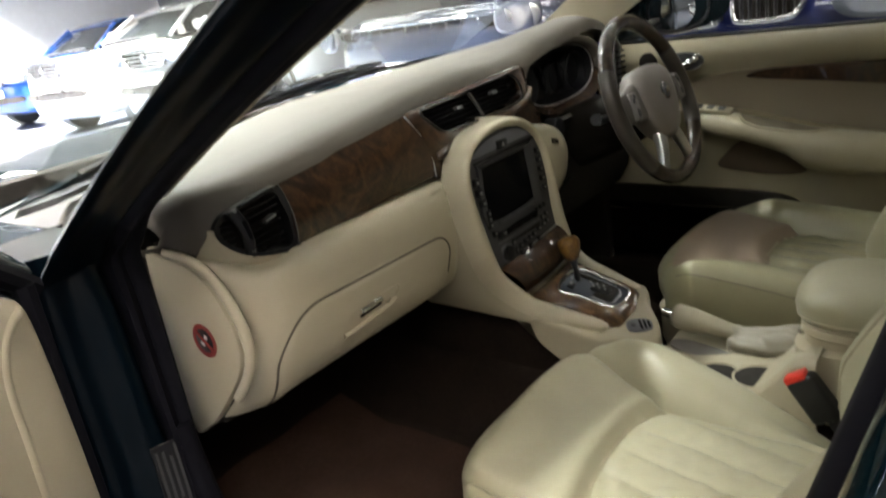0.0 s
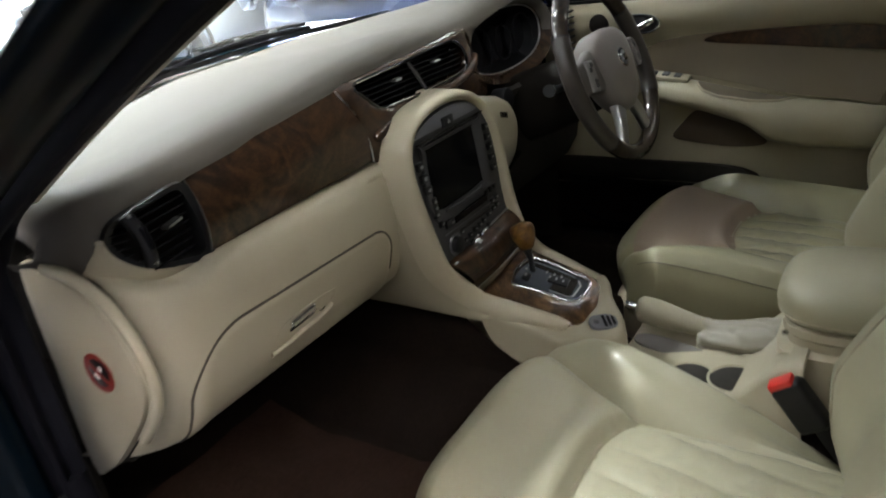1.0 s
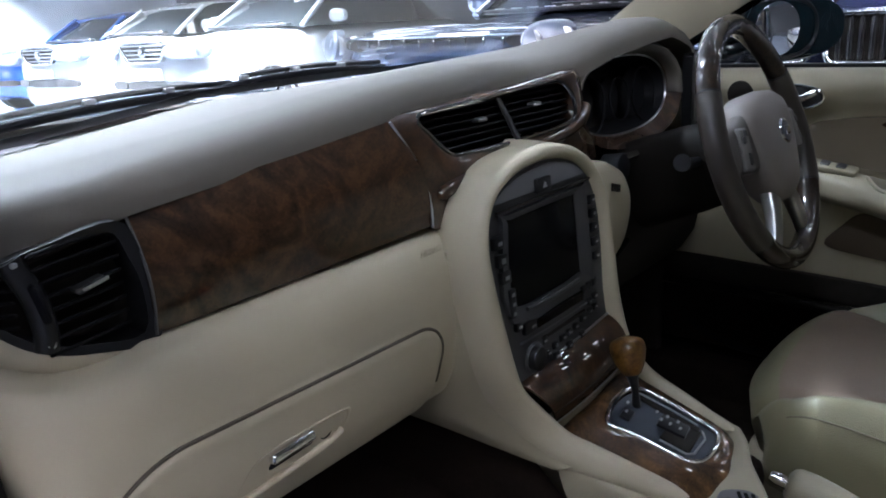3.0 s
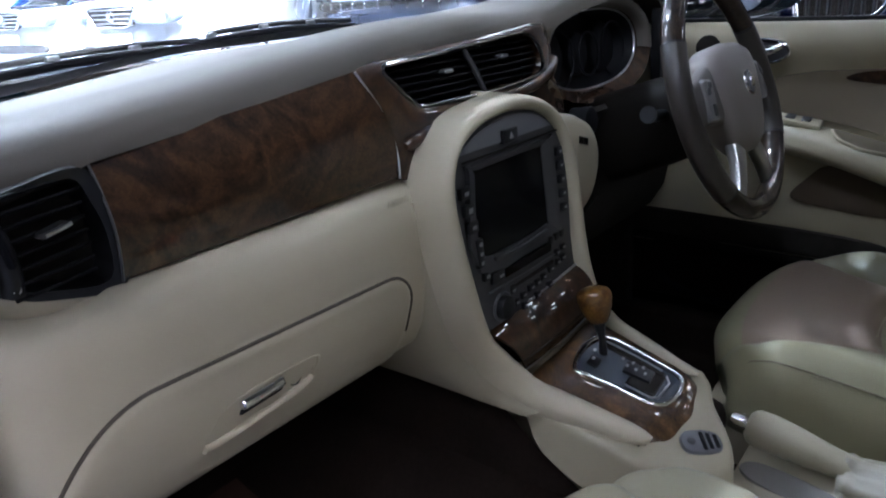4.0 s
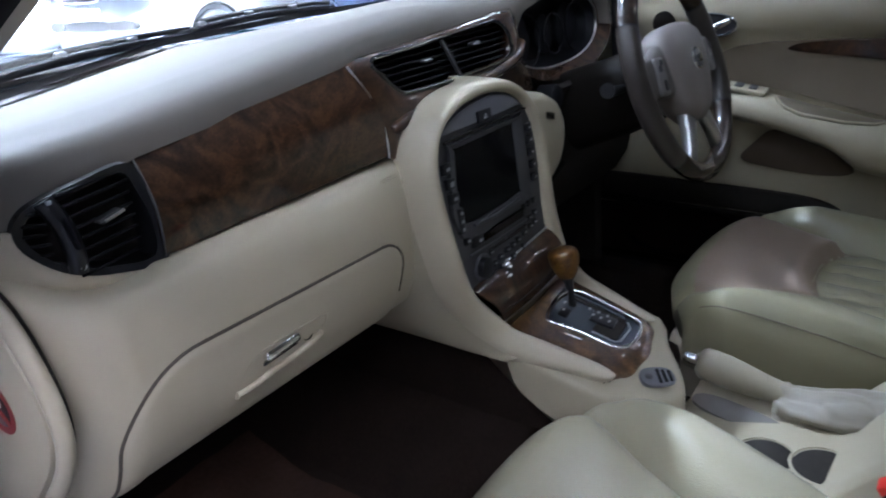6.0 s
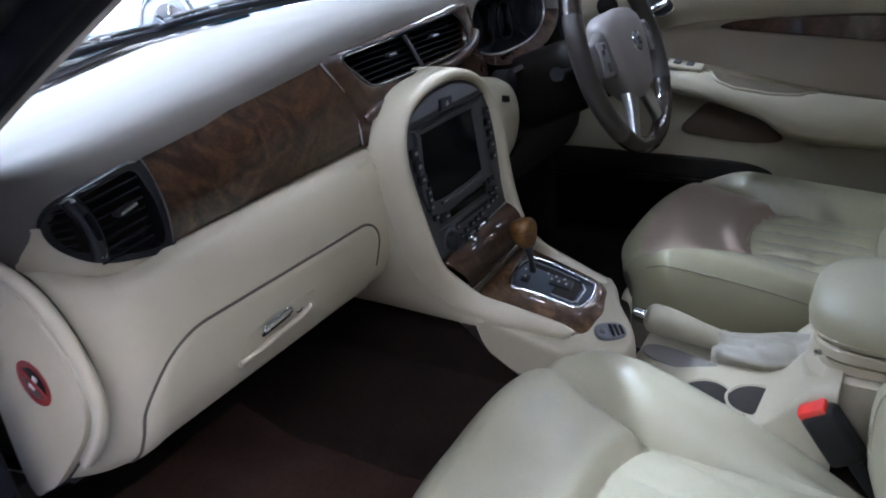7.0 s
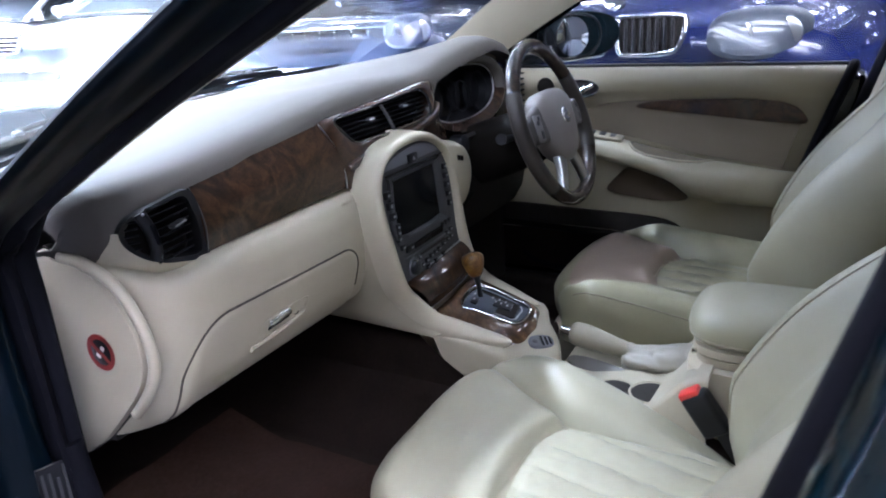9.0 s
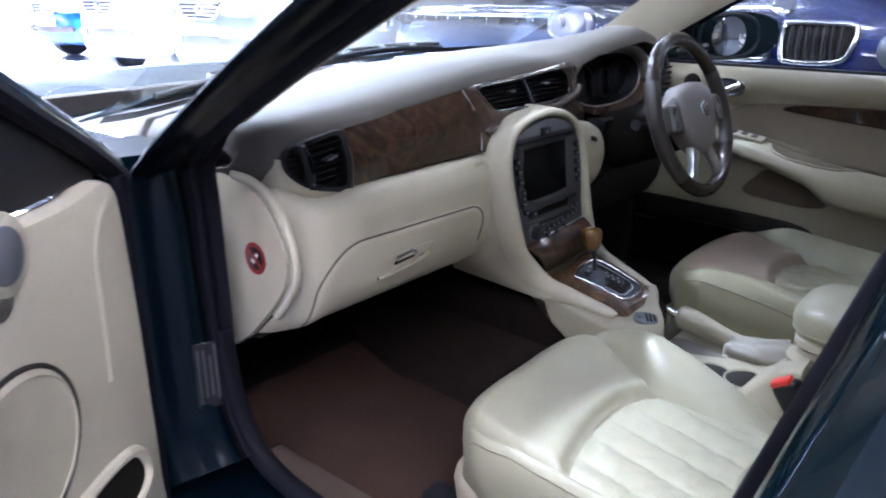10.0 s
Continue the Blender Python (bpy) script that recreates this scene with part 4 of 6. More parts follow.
# instrument binnacle
bc = V(0.385, 0.07, 0.941)
bo = oval(bc, (1, 0, 0), (0, 0.1, 1), 0.185, 0.078, 48, 2.4)
bi = oval(bc + V(0.005, 0.012, 0), (1, 0, 0), (0, 0.1, 1), 0.160, 0.060, 48, 2.4)
part("instrument_surround", ring_plate([q + V(0, -0.01, 0) for q in bo], bi, (0, 0.02, 0)), WOOD, dash, "glossy walnut instrument surround")
hood = [[bo[k % 48] + V(0, -0.004, 0) + (bo[k % 48] - bc) * 0.05] + [bo[k % 48].lerp(bi[k % 48], f) + V(0, d, 0) for f, d in ((0.1, -0.014), (0.5, -0.015), (0.8, -0.012), (0.94, -0.004))] for k in range(-1, 27)]
part("instrument_hood", sheet(hood, 0.003), PAD, dash, "soft dark taupe hood over the instruments", 70)
part("instrument_rim", tube(bi, 0.0018, 8, True), SATIN, dash, "bright instrument rim")
well = part("instrument_well", loft([bi, [q + V(0, 0.06, 0) - (q - bc) * 0.12 for q in bi]], True, False), SLAT, dash, "black instrument well")
part("instrument_face", plate([q + V(0, 0.058, 0) - (q - bc) * 0.10 for q in bi], (0, 0.01, 0)), SLAT, dash, "unlit black instrument face")
for gx, gr in ((0.303, 0.044), (0.400, 0.034), (0.490, 0.044)):
    g = part("gauge", disc((gx, 0.112, 0.932), (0, -1, 0.08), gr, 0.01, 32), SLAT, dash, "unlit round gauge")
    part("gauge_ring", tube(oval((gx, 0.094, 0.932), (1, 0, 0), (0, 0.08, 1), gr, gr, 36), 0.0045 if gx < 0.3 else 0.002, 8, True), CHROME if gx < 0.3 else SLAT, g)
    for k in range(15 if gx < 0.3 else 0):
        a = radians(225 - 270 * k / 14)
        part("tick", box((gx + math.cos(a) * gr * 0.82, 0.1105, 0.932 + math.sin(a) * gr * 0.82), (gr * 0.14, 0.001, 0.0022), 0, 1, pose(0, 0, 0, 0, -math.degrees(a), 0)), MIDGREY, g)
    if gx < 0.3:
        part("needle", box((gx - 0.012, 0.108, 0.922), (gr * 0.8, 0.002, 0.002), 0, 1, pose(0, 0, 0, 0, -40, 0)), PALE, g)
# far side vent
fo = smooth_line([(0.598, 0.05, 0.985), (0.64, 0.055, 0.965), (0.658, 0.065, 0.92), (0.65, 0.062, 0.865), (0.62, 0.055, 0.845), (0.60, 0.05, 0.87)], 5, True)
fv = part("side_vent", plate(fo, (0, 0.02, 0), 0.004), BLACK, dash, "black side air vent")
part("vent_trim", tube([q + V(0, -0.003, 0) for q in fo], 0.004, 8, True), SATIN, fv)
for k in range(7):
    part("slat", box((0.627, 0.045, 0.868 + 0.014 * k), (0.05, 0.008, 0.004), 0.001, 1), SLAT, fv)
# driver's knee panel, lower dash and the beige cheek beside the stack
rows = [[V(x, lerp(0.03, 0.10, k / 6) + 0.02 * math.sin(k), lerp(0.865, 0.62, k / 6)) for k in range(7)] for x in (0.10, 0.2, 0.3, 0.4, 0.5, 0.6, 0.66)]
# knee panel takes the shade colour, darker than its own taupe
part("knee_panel", sheet(rows, 0.01), SHADE, dash, "taupe knee panel under the wheel, darkened as in shade", 60)
cheek = smooth_line([(0.110, 0.014, 0.876), (0.150, 0.008, 0.876), (0.19, 0.004, 0.872), (0.232, 0.000, 0.850), (0.254, -0.002, 0.805), (0.240, 0.000, 0.752), (0.200, 0.004, 0.722), (0.110, 0.006, 0.700), (0.105, -0.010, 0.80)], 5, True)
part("cheek_panel", plate(cheek, (0.004, 0.07, 0), 0.014), TRIM, dash, "beige panel beside the centre stack", 60)
for k in range(4):
    part("switch_mark", box((0.186 + 0.007 * k, -0.0015, 0.838 - 0.002 * k), (0.0018, 0.003, 0.011), 0.0005, 1), TAUPE, dash)
part("fuse_lever", tube([(0.15, 0.02, 0.695), (0.22, 0.02, 0.715), (0.30, 0.03, 0.728)], 0.005, 8), TAUPE, dash)

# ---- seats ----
# the passenger's cream leather darkened: the driver's side shade is in its colour
SHADED_LEATHER = mat("shaded_cream_leather", (0.265, 0.243, 0.152), 0.40, coat=0.3, coat_rough=0.2, vary=0.07, scale=18, bump=0.25, bump_scale=700)


SEAM_THREAD = mat("olive_seam_thread", (0.15, 0.125, 0.085), 0.6, vary=0.1)


# worn is the cushion's leather; the driver's seat gets the darkened copy
def car_seat(cx, front, lift, label, worn, front_leather, inner):
    t = thing("leather_seat", label, "car seat", "front seats")
    hw, back = 0.24, front - 0.52

    wide = 0.19 if inner > 0 else 0.118

    def crease(v, side):
        """Where the side bolster starts: a seam from the front corner to the centre panel."""
        if inner > 0 and side < 0:
            return 0.84 - 0.04 * v
        return lerp(0.80, 0.50, max(0.0, min(1.0, (v - 0.12) / 0.32)))

    def arc(x):
        """Front edge of the fluted centre."""
        d = (x - cx - 0.01) / (0.115 if x > cx + 0.01 else wide + 0.01)
        return front - 0.203 - 0.036 * min(1.4, abs(d)) ** 2.2

    def top(u, v):
        """Cushion height at u (-1..1 across) and v (0 front .. 1 back)."""
        z = 0.500 - 0.035 * v + lift
        c = crease(v, u)
        b = max(0.0, (abs(u) - c) / 0.24)
        b = math.sin(math.pi / 2 * min(1.0, b))
        near = u * inner > 0 and inner > 0
        z += (0.076 if near else 0.048 if u * inner < 0 else 0.056) * min(1.0, b) ** (0.8 if near else 0.75) * min(1.0, (0.2 if near else 0.35 if u * inner < 0 else 0.6) + v * 2.1) * (1 - 0.35 * max(0.0, v - 0.3))
        if u * inner > 0:
            z -= (0.15 if near else 0.092) * max(0.0, v - 0.15) ** 2 * min(1.0, b) ** 1.3
        if inner > 0:
            z += max(0.0, 1 - v / 0.4) * (0.006 + 0.016 * min(1.0, max(0.0, u) / 0.6) ** 1.5)
        if abs(u) < c:
            z += 0.004 * (1 - (abs(u) / c) ** 2) - 0.005 * (abs(u) / c) ** 14
            va = (front - arc(cx + u * hw)) / 0.52
            if v < va:
                z += 0.023 * math.sin(math.pi / 2 * min(1.0, (va - v) / 0.045)) ** 0.7 * min(1.0, (c - abs(u)) / 0.05)
        if abs(u) > 0.88:
            e = (abs(u) - 0.88) / 0.12
            z -= 0.035 * e * e
        if v < 0.13:
            e = 1 - v / 0.13
            z -= 0.045 * e ** 2.5
        return z

    def width(v):
        return hw * (0.86 + 0.14 * min(1.0, v / 0.2) ** 0.5) if v < 0.2 else hw

    def across(u, v):
        return cx + width(v) * u * (1 - 0.26 * max(0.0, v - 0.2) * max(0.0, u * inner) ** 3) * (1.0 if u * inner > 0 else 1 - 0.07 * abs(u) ** 3)

    def column(k, v):
        """Columns are laid so that one of them runs along the crease on either side."""
        q = k / 30 - 1
        c = crease(v, q)
        return q / 0.6 * c if abs(q) <= 0.6 else math.copysign(c + (abs(q) - 0.6) / 0.4 * (1 - c), q)

    rings = []
    for i in range(64):
        v = (i / 63) ** 1.25
        w = width(v)
        y = front - 0.52 * v
        ring = [V(across(u, v), y - 0.06 * abs(u) ** 3 * max(0, 1 - v * 3), top(u, v)) for u in [column(k, v) for k in range(61)]]
        lo = 0.385 + lift
        side_y = y - 0.06 * max(0, 1 - v * 3)
        ring += [V(across(1, v) + w * 0.02, side_y, lerp(ring[-1].z, lo, 0.3)), V(across(1, v), side_y, lerp(ring[-1].z, lo, 0.75)), V(across(1, v) - w * 0.07, side_y - 0.01, lo), V(across(-1, v) + w * 0.07, side_y - 0.01, lo), V(across(-1, v), side_y, lerp(ring[0].z, lo, 0.75)), V(across(-1, v) - w * 0.02, side_y, lerp(ring[0].z, lo, 0.3))]
        rings.append(ring)
    cut_bm, front_bm = bmesh.new(), bmesh.new()
    for bm_, want in ((cut_bm, False), (front_bm, True)):
        vs = {}
        for i in range(63):
            v = ((i + 0.5) / 63) ** 1.25
            for k in range(len(rings[0])):
                j = (k + 1) % len(rings[0])
                inside = 8 < i and v < 0.62 and 12 <= k < 48
                if inside == want:
                    f = []
                    for a, b in ((i, k), (i, j), (i + 1, j), (i + 1, k)):
                        if (a, b) not in vs:
                            vs[(a, b)] = bm_.verts.new(rings[a][b])
                        f.append(vs[(a, b)])
                    bm_.faces.new(f)
        if not want:
            bm_.faces.new([vs[(0, k)] for k in range(len(rings[0]))][::-1])
    part("cushion", cut_bm, worn, t, "", 40)
    part("front_panel", front_bm, front_leather, t, "smooth leather front panel of the cushion", 60)

    span = wide + 0.116
    xs = [cx - wide + span * i / 84 for i in range(85)]
    rows = []
    for x in xs:
        u = (x - cx) / hw
        row = []
        for k in range(40):
            y = lerp(arc(x) - 0.006, back + 0.02, k / 39)
            v = (front - y) / 0.52
            ph = ((x - cx + wide + 0.16 * (arc(x) - y) * (inner > 0)) / span * 5) % 1.0
            h = 0.0005 + 0.0080 * (max(0.0, math.sin(math.pi * ph)) ** 0.45) * min(1.0, k / 6.0 + 0.15) * (1 + 0.35 * noise.noise(V(x * 14, y * 40, cx))) + 0.0034 * noise.noise(V(x * 30, y * 55, 2.0)) + 0.0012 * noise.noise(V(x * 90, y * 110, 5.0))
            row.append(V(x, y, top(u, v) + h))
        rows.append(row)
    part("seat_insert", sheet(rows, 0.004), worn, t, "fluted cream leather seat centre", 70)
    pip = [V(x, arc(x), top((x - cx) / hw, (front - arc(x)) / 0.52)) for x in xs]
    part("piping", tube(pip, 0.0025, 8), LEATHER_DK, t)
    for sg in (-1, 1):
        edge = [V(across(0.985 * sg, v), front - 0.52 * v - 0.06 * max(0, 1 - v * 3), top(0.985 * sg, v) + 0.001) for v in [0.02 + 0.93 * k / 24 for k in range(25)]]
        part("stitching", tube(edge, 0.0012, 6), SEAM_THREAD, t, "olive-brown stitching")
    # backrest, leaning back
    lean = radians(35 if inner > 0 else 29)
    up, fw = V(0, -math.sin(lean), math.cos(lean)), V(0, math.cos(lean), math.sin(lean))
    base = V(cx, front - (0.52 if inner > 0 else 0.468), 0.470 + lift)
    rings = []
    for i in range(34):
        s = i / 33
        h = 0.64 * s - 0.02
        w = hw * (0.90 + 0.16 * math.sin(math.pi * min(1, s * 1.25))) * (1.0 if s < 0.8 else 1 - 0.28 * ((s - 0.8) / 0.2) ** 2)
        cap = 1.0 if s < 0.9 else math.sqrt(max(0.02, 1 - ((s - 0.9) / 0.1) ** 2))
        foot = 1.0 if s > 0.14 else 0.30 + 0.70 * (s / 0.14) ** 0.6
        swell = math.sin(math.pi * min(1.0, 0.12 + s * 1.25))
        ring = []
        for k in range(41):
            u = 2 * k / 40 - 1
            b = min(1.0, max(0.0, (abs(u) - 0.46) / 0.30))
            f = 0.040 + (0.042 + 0.022 * swell) * (3 * b * b - 2 * b ** 3) + 0.016 * math.sin(math.pi * min(1.0, s * 1.6))
            if abs(u) > 0.74:
                f -= (0.085 + 0.02 * swell) * ((abs(u) - 0.74) / 0.26) ** 2.2
            f -= 0.005 * max(0.0, 1 - abs(abs(u) - 0.47) / 0.035)
            ring.append(base + up * h + V(w * u, 0, 0) + fw * (f * cap * foot))
        for u in (1.0, 0.8, -0.8, -1.0):
            ring.append(base + up * h + V(w * u, 0, 0) - fw * ((0.05 if abs(u) == 1 else 0.085) * cap))
        rings.append(ring)
    back = part("backrest", loft(rings), LEATHER, t, "", 60)
    for k in (6, 34):
        part("piping", tube([r[k] + fw * 0.0008 for r in rings[2:30]], 0.0016, 6), LEATHER_DK, back)
    rings = [oval((cx - 0.09, front - 0.258, z + lift), (1, 0, 0), (0, 1, 0), 0.134 + g, 0.238 + g, 56, 4.5) for z, g in ((0.335, -0.012), (0.36, -0.004), (0.40, 0.0), (0.415, -0.003), (0.425, -0.010), (0.430, -0.022))]
    part("side_cover", loft(rings), TRIM, t, "beige plastic side cover", 60)
    part("cover_slot", box((cx - 0.241, front - 0.20, 0.375 + lift), (0.006, 0.10, 0.012), 0.002, 1), SHADE, t)
    part("seat_base", box((cx, front - 0.29, 0.355 + lift / 2), (0.36, 0.40, 0.10 + lift), 0.01), BLACK, t, "black seat base")
    return t


car_seat(-0.28, -0.125, 0.0, "cream leather front passenger seat with fluted centre", LEATHER, LEATHER, 1)
car_seat(0.385, -0.165, 0.065, "cream leather driver seat with tan front panel", SHADED_LEATHER, mat("tan_leather", (0.26, 0.195, 0.15), 0.40, vary=0.06, scale=18, bump=0.25, bump_scale=700), -1)

# ---- centre stack and console ----
stack = thing("centre_console", "beige centre console with arched stack and walnut tray", "console")


def stack_y(z):
    return table(z, [(0.60, -0.058), (0.66, -0.038), (0.70, -0.028), (0.92, -0.012)])


ARCH = [(-0.033, -0.210, 0.556), (-0.029, -0.187, 0.560), (-0.034, -0.145, 0.570), (-0.041, -0.10, 0.582), (-0.047, -0.066, 0.592), (-0.056, -0.046, 0.611), (-0.072, -0.035, 0.636), (-0.090, -0.029, 0.662), (-0.105, -0.030, 0.69), (-0.120, -0.028, 0.74), (-0.131, -0.022, 0.80), (-0.134, -0.018, 0.845), (-0.120, -0.015, 0.880), (-0.084, -0.013, 0.900), (-0.038, -0.012, 0.908), (0.012, -0.012, 0.908), (0.058, -0.013, 0.897), (0.092, -0.015, 0.874), (0.112, -0.018, 0.838), (0.119, -0.022, 0.79), (0.119, -0.029, 0.73), (0.119, -0.036, 0.69), (0.118, -0.046, 0.656), (0.112, -0.062, 0.632), (0.103, -0.088, 0.613), (0.095, -0.125, 0.600), (0.090, -0.16, 0.590), (0.088, -0.19, 0.581), (0.090, -0.212, 0.574)]
arch_line = smooth_line(ARCH, 5)


def arch_ring(i):
    """A cross-section of the padded band that runs up one rail, over the radio and down the other."""
    p = arch_line[i]
    a, b = arch_line[max(i - 1, 0)], arch_line[min(i + 1, len(arch_line) - 1)]
    d = (b - a).normalized()
    up = table(p.z, [(0.575, 1.0), (0.60, 0.75), (0.66, 0.12), (0.70, 0.0)])
    fr = V(0, -1, 0).lerp(V(0, -0.1, 1), up)
    fr = (fr - d * fr.dot(d)).normalized()
    out = fr.cross(d)
    over = 1.0 - up
    top = table(p.z, [(0.80, 0.0), (0.88, 1.0)]) * over
    wide = 1.0 + 0.10 * over * (1 - top) * (p.x < 0)
    k = 1 - 0.25 * top
    prof = [(-0.002, 0.014), (0.0, 0.002), (0.004, -0.005), (0.010 * k, -0.008), (0.017 * k, -0.006), (0.022 * k, 0.001), (0.024 * k + 0.002 * (1 - top), 0.014), (0.025 * k + 0.004 * (1 - top), 0.034), (0.026 * k + 0.006 * (1 - top)  - 0.012 * (p.x < 0), 0.062)]
    near = min(i, len(arch_line) - 1 - i)
    cone = math.sqrt(min(1.0, (near + 0.15) / 14))
    return [p + out * (lerp(0.006, o * (wide if o > 0.03 else 1.0), cone)) - fr * lerp(0.0, e * (lerp(1.0, 0.5, up) if e > 0.01 else 1.0), cone) for o, e in prof]


part("arch", sheet([arch_ring(i) for i in range(len(arch_line))], 0.004), TRIM, stack, "beige padded arch and rails round the radio", 70)


# flank of the stack: runs from the rail and the arch forward under the dashboard
half = len(arch_line) // 2
rows = []
for i in range(6, half):
    p = arch_line[i]
    if p.z > 0.845:
        break
    if p.y < -0.09:
        continue
    q = arch_ring(i)[7] + V(0.0006, 0.002, 0)
    b = V(table(p.z, [(0.584, -0.078), (0.60, -0.086), (0.63, -0.096), (0.662, -0.108), (0.69, -0.135), (0.74, -0.152), (0.85, -0.165)]), table(p.z, [(0.584, -0.072), (0.597, 0.0), (0.63, 0.085), (0.662, 0.145), (0.69, 0.135), (0.74, 0.13), (0.85, 0.11)]), table(p.z, [(0.584, 0.558), (0.60, 0.566), (0.63, 0.576), (0.662, 0.585), (0.69, 0.655), (0.74, 0.725), (0.85, 0.85)]))
    rows.append([q.lerp(b, s / 10) + V(-0.008 * math.sin(math.pi * s / 10) ** 1.2 * min(1.0, (b - q).length / 0.12), 0, 0) for s in range(11)])
part("stack_flank", sheet(rows, 0.004), CONSOLE_TRIM, stack, "smooth beige flank of the centre stack", 70)


def arch_in(t, off=0.0):
    """The inner edge of the arch over the radio, from its left foot (0) to its right (1)."""
    line = [p for p in arch_line if p.z > 0.648]
    i = min(int(t * (len(line) - 1)), len(line) - 2)
    q = line[i].lerp(line[i + 1], t * (len(line) - 1) - i)
    d = (line[i + 1] - line[i]).normalized()
    q = q + V(-d.z, 0, d.x) * off
    return V(q.x, stack_y(q.z), q.z)


# head unit face
nface = 40
face = [arch_in(k / nface, 0.002) + V(0, 0.004, 0) for k in range(nface + 1)]
face = [q for q in face if q.z > 0.664]
part("head_unit", plate(face, (0, 0.02, 0)), GREY, stack, "dark grey radio and navigation unit")


def on_face(x, z, d=0.0):
    return V(x, stack_y(z) + 0.004 - d, z)


def key_box(name, x, z, w, h, d, material, parent, label=""):
    return part(name, box(on_face(x, z, d / 2), (w, d, h), 0.0015, 2, pose(0, 0, 0, -4)), material, parent, label)


unit = thing("navigation_radio", "dark grey navigation radio with an unlit black screen", "car radio")
topf = [arch_in(k / nface, -0.004) for k in range(nface + 1)]
topf = [q + V(0, 0.001, 0) for q in topf if q.z > 0.872]
part("top_cap", plate(topf, (0, 0.01, 0)), CAPGREY, unit, "mid grey cap with the hazard switch")
part("cap_line", box(on_face(-0.008, 0.8695, 0.003), (0.205, 0.003, 0.0018), 0), SHADE, unit)
key_box("hazard_switch", -0.018, 0.8835, 0.030, 0.016, 0.008, BLACK, unit, "hazard warning switch")
part("hazard_mark", plate([on_face(-0.0225, 0.8805, 0.0088), on_face(-0.0135, 0.8805, 0.0088), on_face(-0.018, 0.8875, 0.0088)], (0, 0.001, 0)), MARK, unit)
# bezel and screen
so = [on_face(x, z, 0.006) for x, z in ((-0.100, 0.742), (0.072, 0.742), (0.080, 0.75), (0.076, 0.857), (0.068, 0.864), (-0.096, 0.864), (-0.104, 0.857))]
si = [on_face(x, z, 0.003) for x, z in ((-0.086, 0.757), (0.054, 0.757), (0.058, 0.76), (0.054, 0.853), (0.050, 0.857), (-0.086, 0.857), (-0.091, 0.853))]
part("bezel", ring_plate(smooth_line(so, 3, True), smooth_line(si, 3, True), (0, 0.01, 0)), GREY, unit, "dark grey screen bezel")
part("screen", plate([on_face(x, z, 0.0015) for x, z in ((-0.091, 0.754), (0.060, 0.754), (0.057, 0.859), (-0.093, 0.859))], (0, 0.004, 0)), SCREEN, unit, "unlit black navigation screen")
part("bezel_lip", tube([on_face(-0.075, 0.752, 0.008), on_face(-0.02, 0.749, 0.009), on_face(0.045, 0.752, 0.008)], 0.0025, 8), GREY, unit)
for i, z in enumerate((0.838, 0.818, 0.798)):
    b = key_box("side_key", -0.1145 + 0.004 * i, z, 0.017, 0.014, 0.007, BLACK, unit)
    part("key_mark", box(on_face(-0.1145 + 0.004 * i, z, 0.0076), (0.007, 0.0008, 0.004 if i != 1 else 0.006), 0), MARK, b)
b = key_box("rocker_key", -0.0985, 0.765, 0.012, 0.034, 0.007, BLACK, unit)
for dz in (-0.011, 0.0, 0.011):
    part("key_mark", box(on_face(-0.0985, 0.765 + dz, 0.0076), (0.005, 0.0008, 0.004), 0), MARK, b)
b = key_box("side_key", -0.089, 0.735, 0.012, 0.011, 0.006, BLACK, unit)
part("key_mark", box(on_face(-0.089, 0.735, 0.0066), (0.006, 0.0008, 0.003), 0), MARK, b)
for i, z in enumerate((0.842, 0.824, 0.806, 0.787, 0.768)):
    b = key_box("side_key", 0.096 + 0.001 * i, z, 0.013, 0.012, 0.006, BLACK, unit)
    part("key_mark", box(on_face(0.096 + 0.001 * i, z, 0.0066), (0.005, 0.0008, 0.003), 0), MARK, b)
part("display_strip", box(on_face(0.0, 0.727, 0.004), (0.11, 0.006, 0.012), 0.001, 1), SCREEN, unit, "dark display strip")
key_box("side_key", -0.062, 0.727, 0.034, 0.014, 0.006, BLACK, unit)
part("key_mark", box(on_face(-0.062, 0.727, 0.0066), (0.008, 0.0008, 0.003), 0), MARK, unit)
for i in range(3):
    key_box("side_key", 0.062 + 0.014 * i, 0.733 + 0.001 * i, 0.011, 0.010, 0.005, BLACK, unit)
part("slot_line", box(on_face(0.0, 0.712, 0.002), (0.17, 0.003, 0.0015), 0), MIDGREY, unit)
part("disc_slot", box(on_face(0.010, 0.7035, 0.001), (0.105, 0.006, 0.0055), 0.001, 1), SHADE, unit, "black disc slot")
part("volume_knob", disc(on_face(-0.066, 0.690, 0.014), (0, -1, 0.05), 0.0145, 0.02, 28), BLACK, unit, "black volume knob")
part("knob_ring", tube(oval(on_face(-0.066, 0.690, 0.004), (1, 0, 0), (0, 0, 1), 0.017, 0.017, 28), 0.0018, 8, True), MIDGREY, unit)
for i, (x, z) in enumerate(((-0.038, 0.700), (-0.036, 0.684), (-0.018, 0.687), (0.002, 0.690), (0.018, 0.691), (0.034, 0.693), (0.055, 0.697), (0.074, 0.700), (0.088, 0.702), (0.074, 0.713), (0.090, 0.716), (-0.02, 0.675), (0.012, 0.677), (0.044, 0.680))):
    b = key_box("small_key", x, z, 0.015 if i in (3, 6) else 0.011, 0.009, 0.005, BLACK, unit)
    part("key_mark", box(on_face(x, z, 0.0056), (0.0055, 0.0008, 0.0022), 0), MARK, b)

